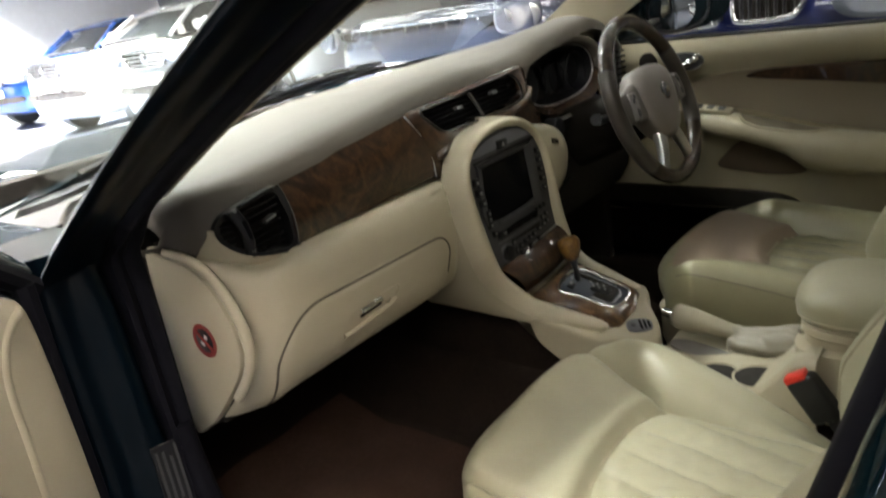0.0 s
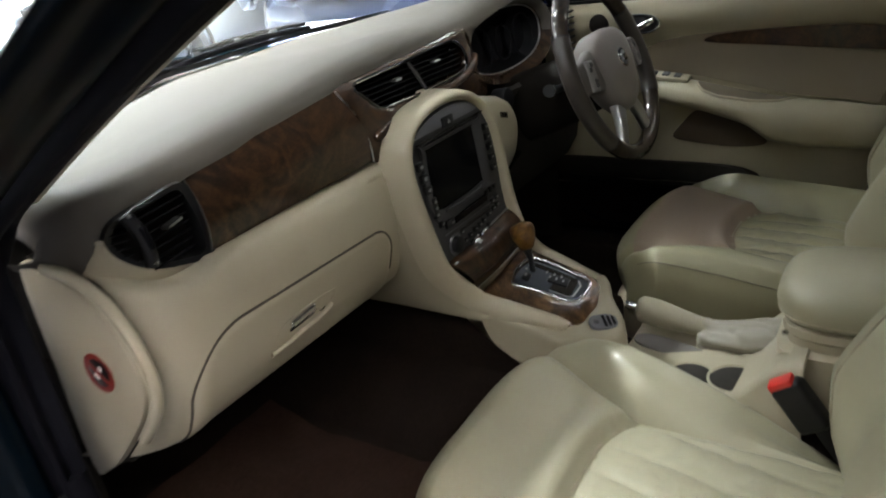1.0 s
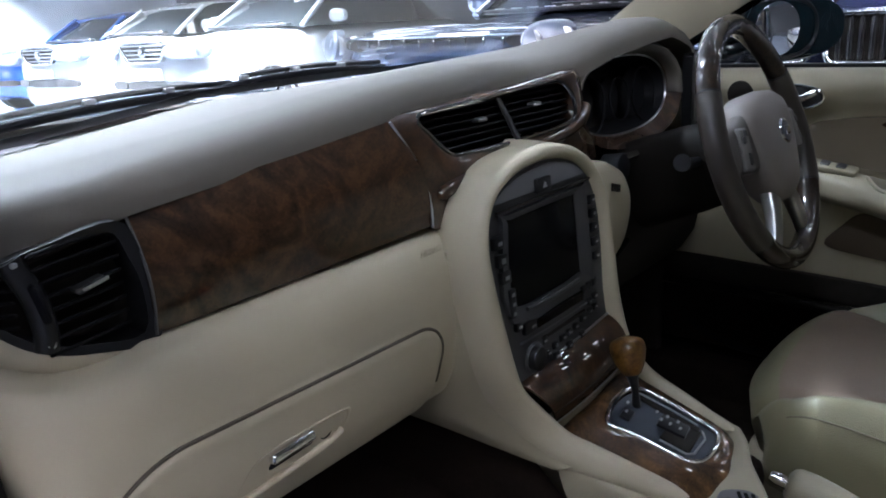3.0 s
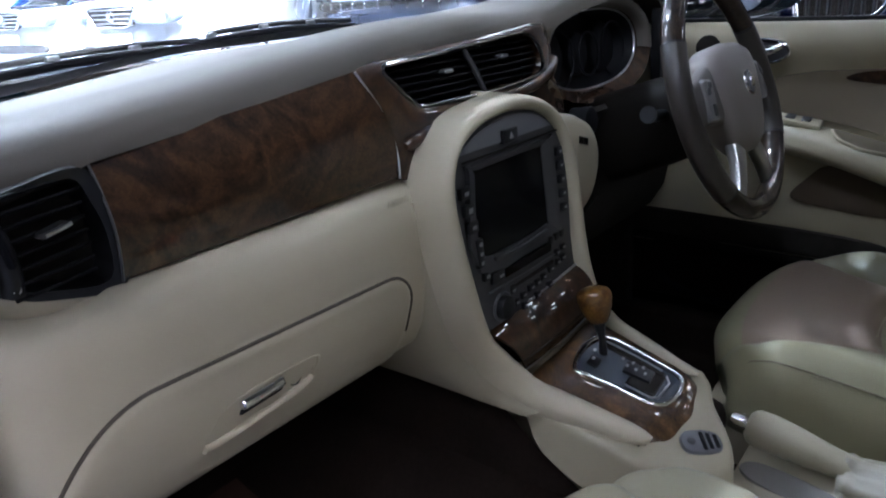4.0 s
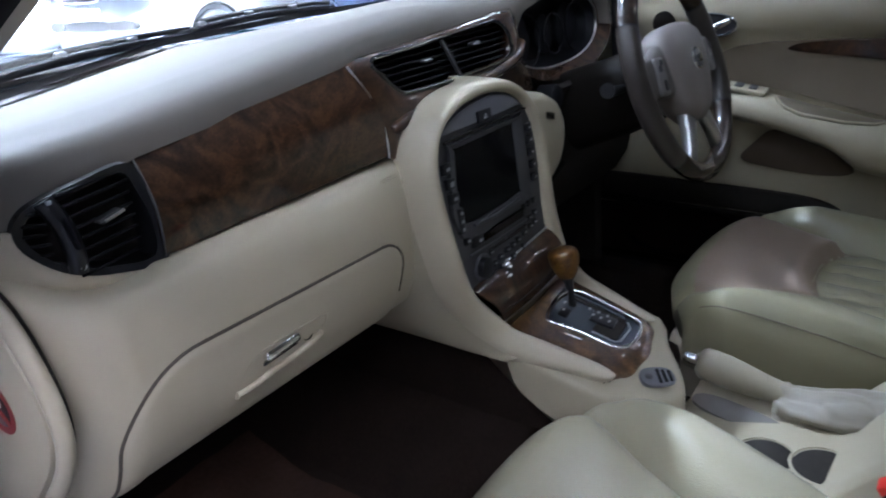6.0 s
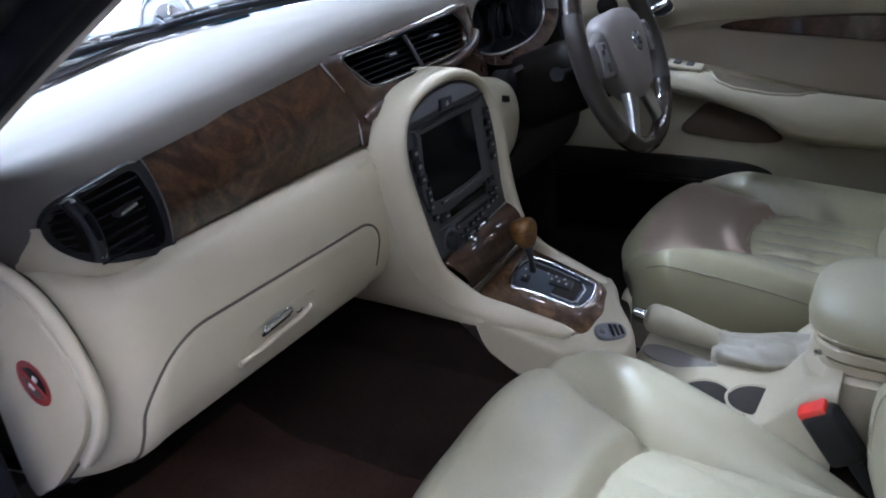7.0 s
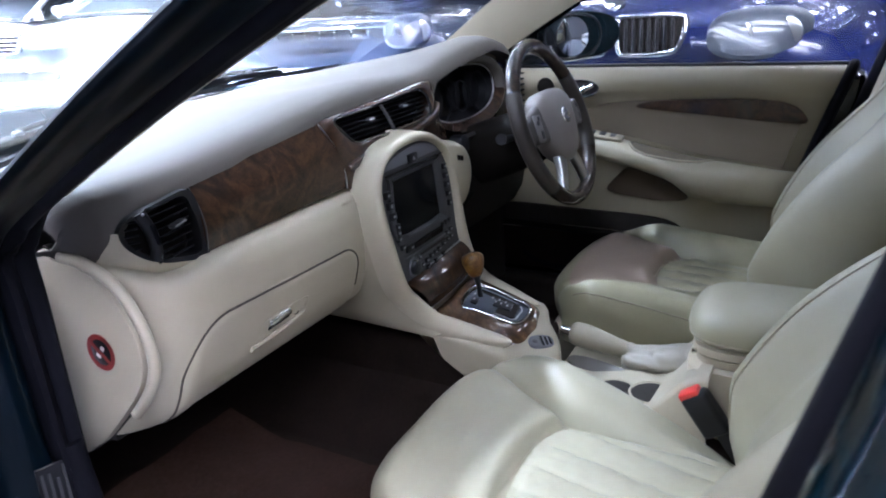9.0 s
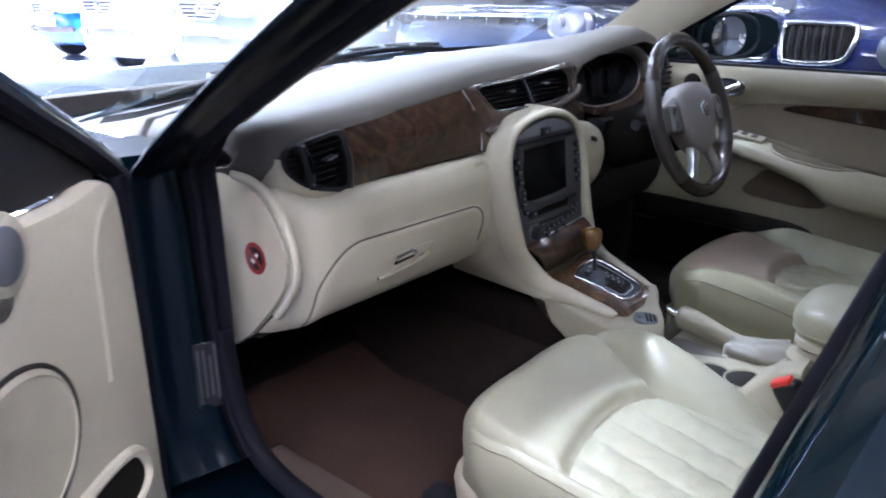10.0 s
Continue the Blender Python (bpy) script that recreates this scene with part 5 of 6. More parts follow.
# lower walnut: a swelling apron with the ashtray, then the tray round the selector
rows = []
for i in range(21):
    u = i / 20
    top, foot = V(-0.094, -0.022, 0.667).lerp(V(0.116, -0.030, 0.682), u), V(-0.048, -0.048, 0.601).lerp(V(0.104, -0.060, 0.622), u)
    rows.append([top.lerp(foot, k / 12) + V(0, -0.017, 0.004) * math.sin(math.pi * (k / 12) ** 0.85) ** 0.8 + V(0, -0.004, 0) * math.sin(math.pi * u) for k in range(13)])
apron = part("ashtray_lid", sheet(rows, 0.004), WOOD, stack, "glossy walnut ashtray lid", 70)
part("lid_line", tube([r[12] + V(0, -0.001, 0.002) for r in rows], 0.0013, 6), SATIN, stack)
part("lid_line", tube([r[9] + V(0, -0.0012, 0.0012) for r in rows], 0.0009, 6), SHADE, stack)
part("lid_line", tube([r[0] + V(0, -0.001, 0.001) for r in rows], 0.0016, 6), SATIN, stack)


def tray_z(x, y):
    return 0.5795 + 0.279 * (y + 0.15) + 0.189 * (x - 0.03)


plate_o = smooth_line([(x, y, tray_z(x, y) + 0.004) for x, y in ((0.0, -0.090), (0.027, -0.083), (0.054, -0.085), (0.072, -0.094), (0.078, -0.112), (0.078, -0.140), (0.076, -0.168), (0.074, -0.190), (0.067, -0.202), (0.046, -0.206), (0.024, -0.203), (0.011, -0.194), (0.006, -0.177), (0.004, -0.143), (0.000, -0.113), (-0.004, -0.099))], 4, True)
tray_o = smooth_line([(x, y, tray_z(x, y) - 0.002) for x, y in ((-0.050, -0.047), (0.02, -0.052), (0.100, -0.058), (0.104, -0.09), (0.100, -0.14), (0.096, -0.19), (0.089, -0.213), (0.066, -0.231), (0.03, -0.237), (-0.008, -0.232), (-0.028, -0.219), (-0.037, -0.200), (-0.042, -0.145), (-0.050, -0.085))], 4, True)
# pair the two outlines by direction round the middle
mid = V(0.036, -0.145, 0.582)
ang = lambda q: math.atan2(q.y - mid.y, q.x - mid.x)


def round_to(line, n=72):
    """Reads an outline at even directions round the middle."""
    pts = sorted((ang(q), q) for q in line)
    pts = [(pts[-1][0] - 2 * math.pi, pts[-1][1])] + pts + [(pts[0][0] + 2 * math.pi, pts[0][1])]
    out = []
    for k in range(n):
        a = -math.pi + 2 * math.pi * k / n
        for (a0, q0), (a1, q1) in zip(pts, pts[1:]):
            if a0 <= a <= a1:
                out.append(q0.lerp(q1, (a - a0) / max(a1 - a0, 1e-9)))
                break
    return out


outs, ins = round_to(tray_o), round_to(plate_o)
bm = loft([[q + V(0, 0, -0.03) for q in outs], [q + V(0, 0, -0.014) for q in outs], [q + (mid - q) * 0.02 + V(0, 0, -0.006) for q in outs], [q + (mid - q) * 0.06 + V(0, 0, -0.0005) for q in outs], [q + (mid - q) * 0.12 + V(0, 0, 0.0025) for q in outs], [q.lerp(p, 0.6) + V(0, 0, 0.004) for q, p in zip(outs, ins)], ins, [q + V(0, 0, -0.012) for q in ins]], True, False)
part("wood_tray", bm, burl("walnut_tray", (0.013, 0.006, 0.0025), (0.052, 0.025, 0.009), (0.125, 0.066, 0.025)), stack, "glossy walnut selector surround", 60)

# automatic gear selector
sel = thing("gear_selector", "automatic gear selector with amber wooden knob and chrome gate", "gear selector")
part("chrome_frame", tube([q + V(0, 0, 0.001) for q in plate_o], 0.0030, 10, True), CHROME, sel, "chrome selector frame")
part("gate_plate", plate([q + V(0, 0, -0.002) + (mid - q) * 0.04 for q in plate_o], (0, 0, -0.006)), mat("blue_grey_gate", (0.035, 0.042, 0.055), 0.35, vary=0.08), sel, "dark blue-grey gate plate")


def gz(x, y, d):
    return V(x, y, tray_z(x, y) + 0.002 + d)


part("gate_slot", tube([gz(0.064, -0.098, 0.0), gz(0.064, -0.12, 0), gz(0.063, -0.150, 0), gz(0.062, -0.180, 0)], 0.0052, 8, squash=0.5), SHADE, sel, "black selector slot")
part("gate_well", box(gz(0.041, -0.166, -0.001), (0.042, 0.038, 0.005), 0.002, 1, pose(0, 0, 0, 15.5, -10.7, 0)), SHADE, sel, "black stepped gate well")
part("slot_rim", tube([gz(0.069, -0.100, 0.0015), gz(0.070, -0.140, 0.0015), gz(0.068, -0.176, 0.0015)], 0.0011, 6), SATIN, sel)
part("slot_rim", tube([gz(0.017, -0.150, 0.001), gz(0.018, -0.182, 0.001), gz(0.024, -0.189, 0.001), gz(0.054, -0.191, 0.001), gz(0.063, -0.184, 0.001)], 0.0013, 6), SATIN, sel, "thin bright line round the gate")
part("gate_block", box(gz(0.045, -0.155, 0.003), (0.022, 0.036, 0.005), 0.002, 2, pose(0, 0, 0, 15.5, -10.7, 4)), BLACK, sel)
part("sport_key", box(gz(0.026, -0.104, 0.002), (0.018, 0.014, 0.005), 0.003, 2, pose(0, 0, 0, 15.5, -10.7, 0)), BLACK, sel)
for x, y in ((0.026, -0.103), (0.040, -0.098), (0.050, -0.132), (0.042, -0.141), (0.051, -0.145), (0.043, -0.152), (0.052, -0.158), (0.044, -0.164)):
    part("gate_mark", box(gz(x, y, 0.0062), (0.0045, 0.003, 0.0008), 0, 1, pose(0, 0, 0, 15.5, -10.7, 0)), MARK, sel)
path = [gz(0.050, -0.105, -0.004), V(0.0505, -0.103, 0.615), V(0.052, -0.099, 0.630), V(0.0535, -0.095, 0.645)]
part("stem", tube(path, [0.006, 0.0042, 0.0062, 0.0125], 14), BLACK, sel, "black selector stem")
rings = []
lean_u, lean_w, lean_n = V(1, 0, -0.06), V(0, 0.97, -0.22), V(0.06, 0.22, 0.97)
for h, r in ((-0.026, 0.009), (-0.023, 0.0125), (-0.014, 0.0165), (-0.004, 0.0200), (0.006, 0.0220), (0.013, 0.0215), (0.0185, 0.0185), (0.0215, 0.0135), (0.0225, 0.006)):
    rings.append([V(0.0555, -0.0905, 0.6605) + lean_n * h + lean_u * (r * math.cos(2 * math.pi * k / 28)) + lean_w * (r * 1.06 * math.sin(2 * math.pi * k / 28)) for k in range(28)])
part("knob", loft(rings), WOOD_LT, sel, "glossy amber wooden knob", 60)

# console body below the tray: a pale shell with a rounded rear end
SHELL = smooth_line([(-0.045, -0.02, 0), (-0.064, -0.064, 0), (-0.068, -0.12, 0), (-0.066, -0.18, 0), (-0.064, -0.235, 0), (-0.057, -0.268, 0), (-0.040, -0.287, 0), (-0.010, -0.291, 0), (0.020, -0.279, 0), (0.060, -0.246, 0), (0.102, -0.224, 0), (0.126, -0.19, 0), (0.130, -0.06, 0), (0.130, -0.02, 0)], 5, True)
SC = V(0.03, -0.16, 0)


def shell_ring(g, dz, low=False):
    ring = []
    for q in SHELL:
        e = SC + (q - SC) * g
        z = tray_z(e.x, e.y) + table(e.y, [(-0.235, 0.007), (-0.20, -0.012)]) + dz
        if low:
            z = table(e.y, [(-0.16, 0.455), (-0.148, 0.476), (-0.112, 0.492), (-0.075, 0.515), (-0.060, 0.553)]) if e.x < 0.03 else 0.455
        ring.append(V(e.x, e.y, z))
    return ring


part("console_shell", loft([shell_ring(0.45, 0.0), shell_ring(0.86, 0.0), shell_ring(0.93, -0.0008), shell_ring(0.965, -0.003), shell_ring(0.985, -0.0075), shell_ring(0.995, -0.014), shell_ring(1.0, -0.026), shell_ring(1.03, 0, True)], True, True), CONSOLE_TRIM, stack, "pale beige console shell", 60)
part("tunnel_core", box((0.03, 0.06, 0.46), (0.17, 0.62, 0.17), 0.02), CARPET, stack, "dark carpeted tunnel side")
# small vent with slots on the console end
vu, vw = V(0.63, -0.77, -0.096).normalized(), V(0.76, 0.60, 0.31).normalized()
vn = vu.cross(vw)
vn = vn if vn.z > 0 else -vn
vc0 = V(-0.010, -0.2545, tray_z(-0.010, -0.2545) + 0.0095)
sv = part("sensor_vent", plate(oval(vc0, vu, vw, 0.0235, 0.0165, 32, 2.7), -vn * 0.006, 0.002), MIDGREY, stack, "grey slotted vent on the console end")
turn = Matrix((vu, vw, vn)).transposed().to_4x4()
for k in range(3):
    part("slot", box(vc0 + vu * (0.0015 + 0.0075 * k) + vn * 0.0002, (0.0046, 0.025 - 0.003 * k, 0.002), 0.0008, 1, turn), SLAT, sv)
part("sensor", disc(vc0 - vu * 0.012 + vn * 0.0008, vn, 0.005, 0.002, 16), GREY, sv)

# lower tray, cup holders and ramp to the armrest
rows = []
for i in range(19):
    y = lerp(-0.275, -0.56, i / 18)
    zt = table(y, [(-0.56, 0.575), (-0.53, 0.568), (-0.475, 0.505), (-0.45, 0.497), (-0.275, 0.490)])
    rows.append([V(-0.083, y, 0.36), V(-0.085, y, zt - 0.012), V(-0.078, y, zt - 0.002), V(-0.066, y, zt), V(-0.03, y, zt - 0.001), V(0.01, y, zt - 0.002), V(0.06, y, zt - 0.008), V(0.12, y, zt - 0.006), V(0.135, y, zt), V(0.142, y, zt - 0.012), V(0.142, y, 0.36)])
part("lower_tray", sheet(rows, 0.006), CONSOLE_TRIM, stack, "pale beige lower console tray", 60)
for x, y, r in ((-0.035, -0.398, 0.034), (-0.034, -0.462, 0.036)):
    z = table(y, [(-0.475, 0.505), (-0.45, 0.497), (-0.275, 0.490)]) + 0.0015
    c = part("cup_holder", loft([oval((x, y, z), (1, 0, 0), (0, 1, 0), r + 0.003, r + 0.003, 32), oval((x, y, z + 0.001), (1, 0, 0), (0, 1, 0), r, r, 32), oval((x, y, z - 0.0005), (1, 0, 0), (0, 1, 0), r * 0.97, r * 0.97, 32)], True, False), CONSOLE_TRIM, stack, "round cup holder")
    # flat dark disc instead of a hole: its colour is the shade inside
    part("cup_well", disc((x, y, z + 0.0008), (0, 0, 1), r * 0.98, 0.05, 32), SHADE, c, "dark disc for the shade in the cup holder")
part("tray_recess", plate([q + V(0, 0, 0.0005) for q in oval((0.045, -0.345, 0.4885), (0.25, 0.97, 0.02), (0.97, -0.25, 0), 0.066, 0.022, 28, 2.6)], (0, 0, -0.004)), mat("grey_felt", (0.16, 0.15, 0.14), 0.9, spec=0.1), stack, "grey felt tray recess")

# handbrake
hb = thing("handbrake", "beige leather handbrake lever with gathered boot, let down", "handbrake")
path = smooth_line([(0.074, -0.280, 0.538), (0.077, -0.31, 0.531), (0.080, -0.36, 0.519), (0.084, -0.41, 0.506)], 5)
n = len(path)
# grip colour carries the shadow that the lever lies in
part("grip", tube(path, [0.011 if k == 0 else 0.0165 if k == 1 else 0.0175 + 0.003 * math.sin(k * 0.35) for k in range(n)], 16, squash=1.15), mat("shaded_grip_leather", (0.27, 0.240, 0.175), 0.45, vary=0.08, scale=18, bump=0.25, bump_scale=700), hb, "beige leather lever grip, darkened as in shadow")
part("button", tube([(0.072, -0.262, 0.5435), (0.0725, -0.267, 0.542), (0.0742, -0.285, 0.537)], [0.006, 0.008, 0.008], 14), CHROME, hb, "chrome release button")
rings = []
for i in range(48):
    s = i / 47
    y = lerp(-0.382, -0.53, s)
    z0 = 0.492
    h = table(s, [(0, 0.026), (0.12, 0.034), (0.4, 0.040), (0.8, 0.052), (1.0, 0.060)])
    w = table(s, [(0, 0.020), (0.15, 0.034), (0.5, 0.044), (1.0, 0.045)])
    ring = []
    for k in range(48):
        a = 2 * math.pi * k / 48
        wr = 1 + 0.10 * noise.noise(V(math.cos(a) * 1.3, s * 2.2, math.sin(a) * 1.3)) - 0.16 * (1 - abs(noise.noise(V(math.cos(a) * 1.7 + 3, s * 2.6, math.sin(a) * 2.4 + 5)))) ** 7
        deg = math.degrees(a)
        # a long fold down each flank, and a gathered collar where it meets the lever
        wr -= min(1.0, s * 5) * (0.30 * math.exp(-((deg - 176 - 14 * s) / 13) ** 2) + 0.22 * math.exp(-((deg - 18) / 13) ** 2))
        wr += math.exp(-((s - 0.05) / 0.045) ** 2) * (0.20 + 0.10 * math.cos(7 * a) + 0.05 * math.cos(17 * a))
        ring.append(V(0.083 + w * math.cos(a) * wr, y, z0 + max(-0.6, math.sin(a)) * h * wr))
    rings.append(ring)
part("boot", loft(rings), mat("soft_grey_beige_leather", (0.24, 0.215, 0.175), 0.5, vary=0.08, scale=18, bump=0.25, bump_scale=700), hb, "gathered soft leather boot", 80)

# armrest box
arm = thing("armrest_box", "cream leather armrest on a beige storage box", "armrest")
rings = []
for zz, grow in ((0.604, -0.012), (0.607, -0.005), (0.615, -0.001), (0.630, 0.002), (0.643, 0.0), (0.653, -0.006), (0.660, -0.015), (0.665, -0.028), (0.668, -0.045), (0.6695, -0.066)):
    rings.append(oval((0.043, -0.645, zz), (1, 0, 0), (0, 1, 0), 0.096 + grow, 0.134 + grow, 56, 3.4))
lidb = part("lid", loft(rings), LEATHER, arm, "padded cream leather lid", 60)
part("stitching", tube(oval((0.043, -0.645, 0.6155), (1, 0, 0), (0, 1, 0), 0.0955, 0.1335, 60, 3.4), 0.0013, 6, True), LEATHER_DK, lidb)
for zz, gr, mt in ((0.595, -0.008, TRIM), (0.577, -0.013, TRIM)):
    part("box_tier", loft([oval((0.043, -0.645, zz + d), (1, 0, 0), (0, 1, 0), 0.098 + gr + g, 0.134 + gr + g, 40, 4.2) for d, g in ((-0.009, -0.004), (-0.006, 0), (0.006, 0), (0.009, -0.004))]), mt, arm)
part("box_body", loft([oval((0.043, -0.643, zz), (1, 0, 0), (0, 1, 0), 0.102, 0.13, 40, 5) for zz in (0.36, 0.50, 0.569)]), TRIM, arm, "beige storage box")
part("catch", disc((-0.046, -0.528, 0.598), (-0.7, 0.7, 0.2), 0.004, 0.006, 14), CHROME, arm, "small chrome catch")

# belt buckles
for m, lab in ((pose(-0.090, -0.566, 0.508, -33, -3, 0), "black seat belt buckle with red release button, upright"), (pose(0.150, -0.60, 0.53, -18, 8, 20), "black seat belt buckle with red release button, half hidden")):
    bk = thing("seat_belt_buckle", lab, "belt buckle", "seat belt buckles")
    part("case", box((0, 0, 0.010), (0.030, 0.044, 0.078), 0.008, 3), BLACK, bk)
    part("release_button", box((0, 0.004, 0.050), (0.024, 0.034, 0.012), 0.003, 2), RED, bk, "red release button")
    part("stalk", box((0, -0.006, -0.075), (0.018, 0.022, 0.11), 0.004, 2), BLACK, bk)
    bk.matrix_basis = m

# ---- steering wheel and column ----
WC, WU, WW, WN = V(0.377, -0.14, 0.880), V(1, 0, 0), V(0, 0.334, 0.943), V(0, -0.943, 0.334)
wheel = thing("steering_wheel", "walnut and taupe leather steering wheel with four spokes", "steering wheel")


def wp(a, r, d=0.0):
    return WC + WU * math.cos(radians(a)) * r + WW * math.sin(radians(a)) * r + WN * d


RR = 0.170
for a0, a1, m_, lab in ((31, 150, WHEEL_WOOD, "glossy walnut rim section"), (226, 328, WHEEL_WOOD, "glossy walnut rim section"), (151, 225, WHEEL_LEATHER, "taupe leather rim section"), (-31, 30, WHEEL_LEATHER, "taupe leather rim section")):
    part("rim", tube([wp(lerp(a0, a1, k / 24), RR) for k in range(25)], 0.0158 if m_ == WHEEL_WOOD else 0.0168, 18), m_, wheel, lab)
for a in (30.5, 150.5, 225.5, 328.5):
    part("rim_joint", tube([wp(a - 0.5, RR), wp(a + 0.5, RR)], 0.0168, 16), BLACK, wheel)
WHEEL_GREY = mat("taupe_grey_spoke", (0.105, 0.092, 0.088), 0.45, vary=0.06, bump=0.1, bump_scale=1500)
PAD_GREY = mat("silver_grey_switch_pad", (0.20, 0.19, 0.19), 0.35, vary=0.05)
# padded hub
hub_o = smooth_line([WC + WU * x + WW * z for x, z in ((0, 0.070), (0.045, 0.066), (0.072, 0.052), (0.080, 0.022), (0.072, -0.018), (0.054, -0.055), (0.032, -0.080), (0, -0.088), (-0.032, -0.080), (-0.054, -0.055), (-0.072, -0.018), (-0.080, 0.022), (-0.072, 0.052), (-0.045, 0.066))], 4, True)
rings = []
for d, g in ((-0.035, 0.80), (-0.02, 1.0), (0.004, 1.02), (0.016, 0.98), (0.025, 0.86), (0.030, 0.62), (0.032, 0.3)):
    rings.append([WC + (q - WC) * g + WN * d for q in hub_o])
part("hub", loft(rings), mat("mauve_grey_hub", (0.21, 0.185, 0.178), 0.42, vary=0.04, bump=0.1, bump_scale=1500), wheel, "grey-taupe airbag hub", 50)
bd = part("badge", disc(WC + WN * 0.0345 + WW * 0.006, WN, 0.019, 0.006, 28), CHROME, wheel, "round chrome badge")
part("badge_face", disc(WC + WN * 0.0352 + WW * 0.006, WN, 0.0145, 0.002, 24), MIDGREY, bd)
part("badge_shape", box(WC + WN * 0.036 + WW * 0.006, (0.016, 0.004, 0.014), 0.003, 2, pose(0, 0, 0, -16)), CHROME, bd)


def spoke_bar(cells):
    """A flat spoke with rounded edges, from (x, z, reach, half-height, half-depth) cells in the wheel's plane; it runs along x, or along z where reach is 1."""
    rings = []
    for x, z, d, along, hh, hd in cells:
        cut = WW if along == 0 else WU
        rings.append([WC + WU * x + WW * z + WN * d + q for q in oval((0, 0, 0), cut, WN, hh, hd, 20, 3.2)])
    return loft(rings)


for sgn in (-1, 1):
    part("spoke", spoke_bar([(sgn * x, z, d, 0, hh, hd) for x, z, d, hh, hd in ((0.050, 0.008, -0.004, 0.044, 0.016), (0.084, 0.006, 0.000, 0.040, 0.014), (0.112, 0.003, -0.001, 0.033, 0.012), (0.138, 0.001, -0.003, 0.029, 0.011), (0.165, 0.0, -0.004, 0.030, 0.009))]), WHEEL_GREY, wheel, "taupe-grey side spoke")
    turn_w = Matrix((WU, -WN, WW)).transposed().to_4x4()
    pad = part("switch_pad", box(WC + WU * sgn * 0.112 + WW * 0.002 + WN * 0.0115, (0.022, 0.010, 0.058), 0.0045, 3, turn_w @ Matrix.Rotation(radians(sgn * -9), 4, "Y") @ Matrix.Rotation(radians(sgn * 16), 4, "Z")), PAD_GREY, wheel, "silver-grey switch pad")
    for dx, dz, w_, h_ in ((-0.004, 0.020, 0.008, 0.010), (0.004, 0.012, 0.008, 0.010), (0.0, -0.014, 0.010, 0.017)):
        part("switch", box(WC + WU * sgn * (0.112 + dx) + WW * (0.002 + dz) + WN * 0.0165, (w_, 0.004, h_), 0.0015, 1, turn_w @ Matrix.Rotation(radians(sgn * -9), 4, "Y")), GREY, pad, "dark switch")
    part("spoke", spoke_bar([(sgn * x, z, d, 1, hh, hd) for x, z, d, hh, hd in ((0.026, -0.064, -0.002, 0.019, 0.012), (0.042, -0.094, 0.001, 0.016, 0.010), (0.056, -0.122, 0.0, 0.014, 0.009), (0.072, -0.152, -0.004, 0.016, 0.008))]), SATIN, wheel, "satin silver lower spoke")
col = thing("steering_column", "dark taupe steering column with stalks", "steering column")
rings = []
for d, w, h in ((-0.038, 0.045, 0.045), (-0.05, 0.060, 0.060), (-0.10, 0.062, 0.066), (-0.20, 0.060, 0.07)):
    rings.append([q + WN * d for q in oval(WC - WW * 0.012, WU, WW, w, h, 28, 3)])
part("shroud", loft(rings), TAUPE, col)
for sgn in (-1, 1):
    s0 = WC - WN * 0.075
    part("stalk", tube([s0 + WU * sgn * 0.05, s0 + WU * sgn * 0.10 + WW * 0.004, s0 + WU * sgn * 0.145 + WW * 0.010 + WN * 0.015], [0.007, 0.008, 0.012], 12), BLACK, col, "black column stalk")
part("light_switch", disc((0.243, 0.008, 0.855), (0, -1, 0.1), 0.020, 0.03, 24), SLAT, col, "black rotary switch")

# ---- driver's door, shut ----
dd = thing("driver_door", "shut driver door with cream trim and walnut strip", "car door")


def door_x(z):
    return table(z, [(0.42, 0.66), (0.55, 0.668), (0.62, 0.672), (0.70, 0.678), (0.80, 0.690), (0.86, 0.692), (0.885, 0.684), (0.905, 0.668), (0.930, 0.662), (0.948, 0.668), (0.956, 0.682), (0.957, 0.705)])


def door_end(z):
    return table(z, [(0.42, -0.55), (0.62, -0.575), (0.70, -0.60), (0.80, -0.635), (0.957, -0.69)])


zz = [0.535, 0.55, 0.565, 0.58, 0.62, 0.66, 0.70, 0.75, 0.80, 0.84, 0.87, 0.885, 0.895, 0.905, 0.918, 0.930, 0.940, 0.948, 0.953, 0.956, 0.957]
rows = []
for i in range(25):
    rows.append([V(door_x(z) + (0.012 if i == 24 else 0), lerp(0.14, door_end(z), i / 24), z) for z in zz])
part("trim_panel", sheet(rows, 0.01), DOOR_TRIM, dd, "cream door trim panel, darkened as in shade", 70)
part("lower_carpet", box((0.685, -0.22, 0.48), (0.03, 0.72, 0.13), 0.01), CARPET, dd, "dark carpeted lower door")
part("outer_panel", box((0.765, -0.28, 0.66), (0.10, 0.90, 0.56), 0.02, 2), PAINT, dd, "dark green door shell")
part("window_strip", box((0.712, -0.28, 0.958), (0.012, 0.86, 0.012), 0.003, 2), BLACK, dd, "black window strip")
part("edge_seal", tube([V(door_x(z) + 0.01, door_end(z) - 0.012, z) for z in zz[2:]], 0.012, 8), RUBBER, dd)
o = smooth_line([(0.687, y, z) for y, z in ((-0.238, 0.864), (-0.255, 0.874), (-0.30, 0.880), (-0.40, 0.884), (-0.50, 0.884), (-0.57, 0.878), (-0.605, 0.862), (-0.620, 0.832), (-0.56, 0.833), (-0.45, 0.842), (-0.34, 0.852), (-0.27, 0.858))], 4, True)
part("wood_insert", plate([V(door_x(q.z) - 0.0085, q.y, q.z) for q in o], (0.010, 0, 0), 0.003), WOOD, dd, "dark walnut insert strip")
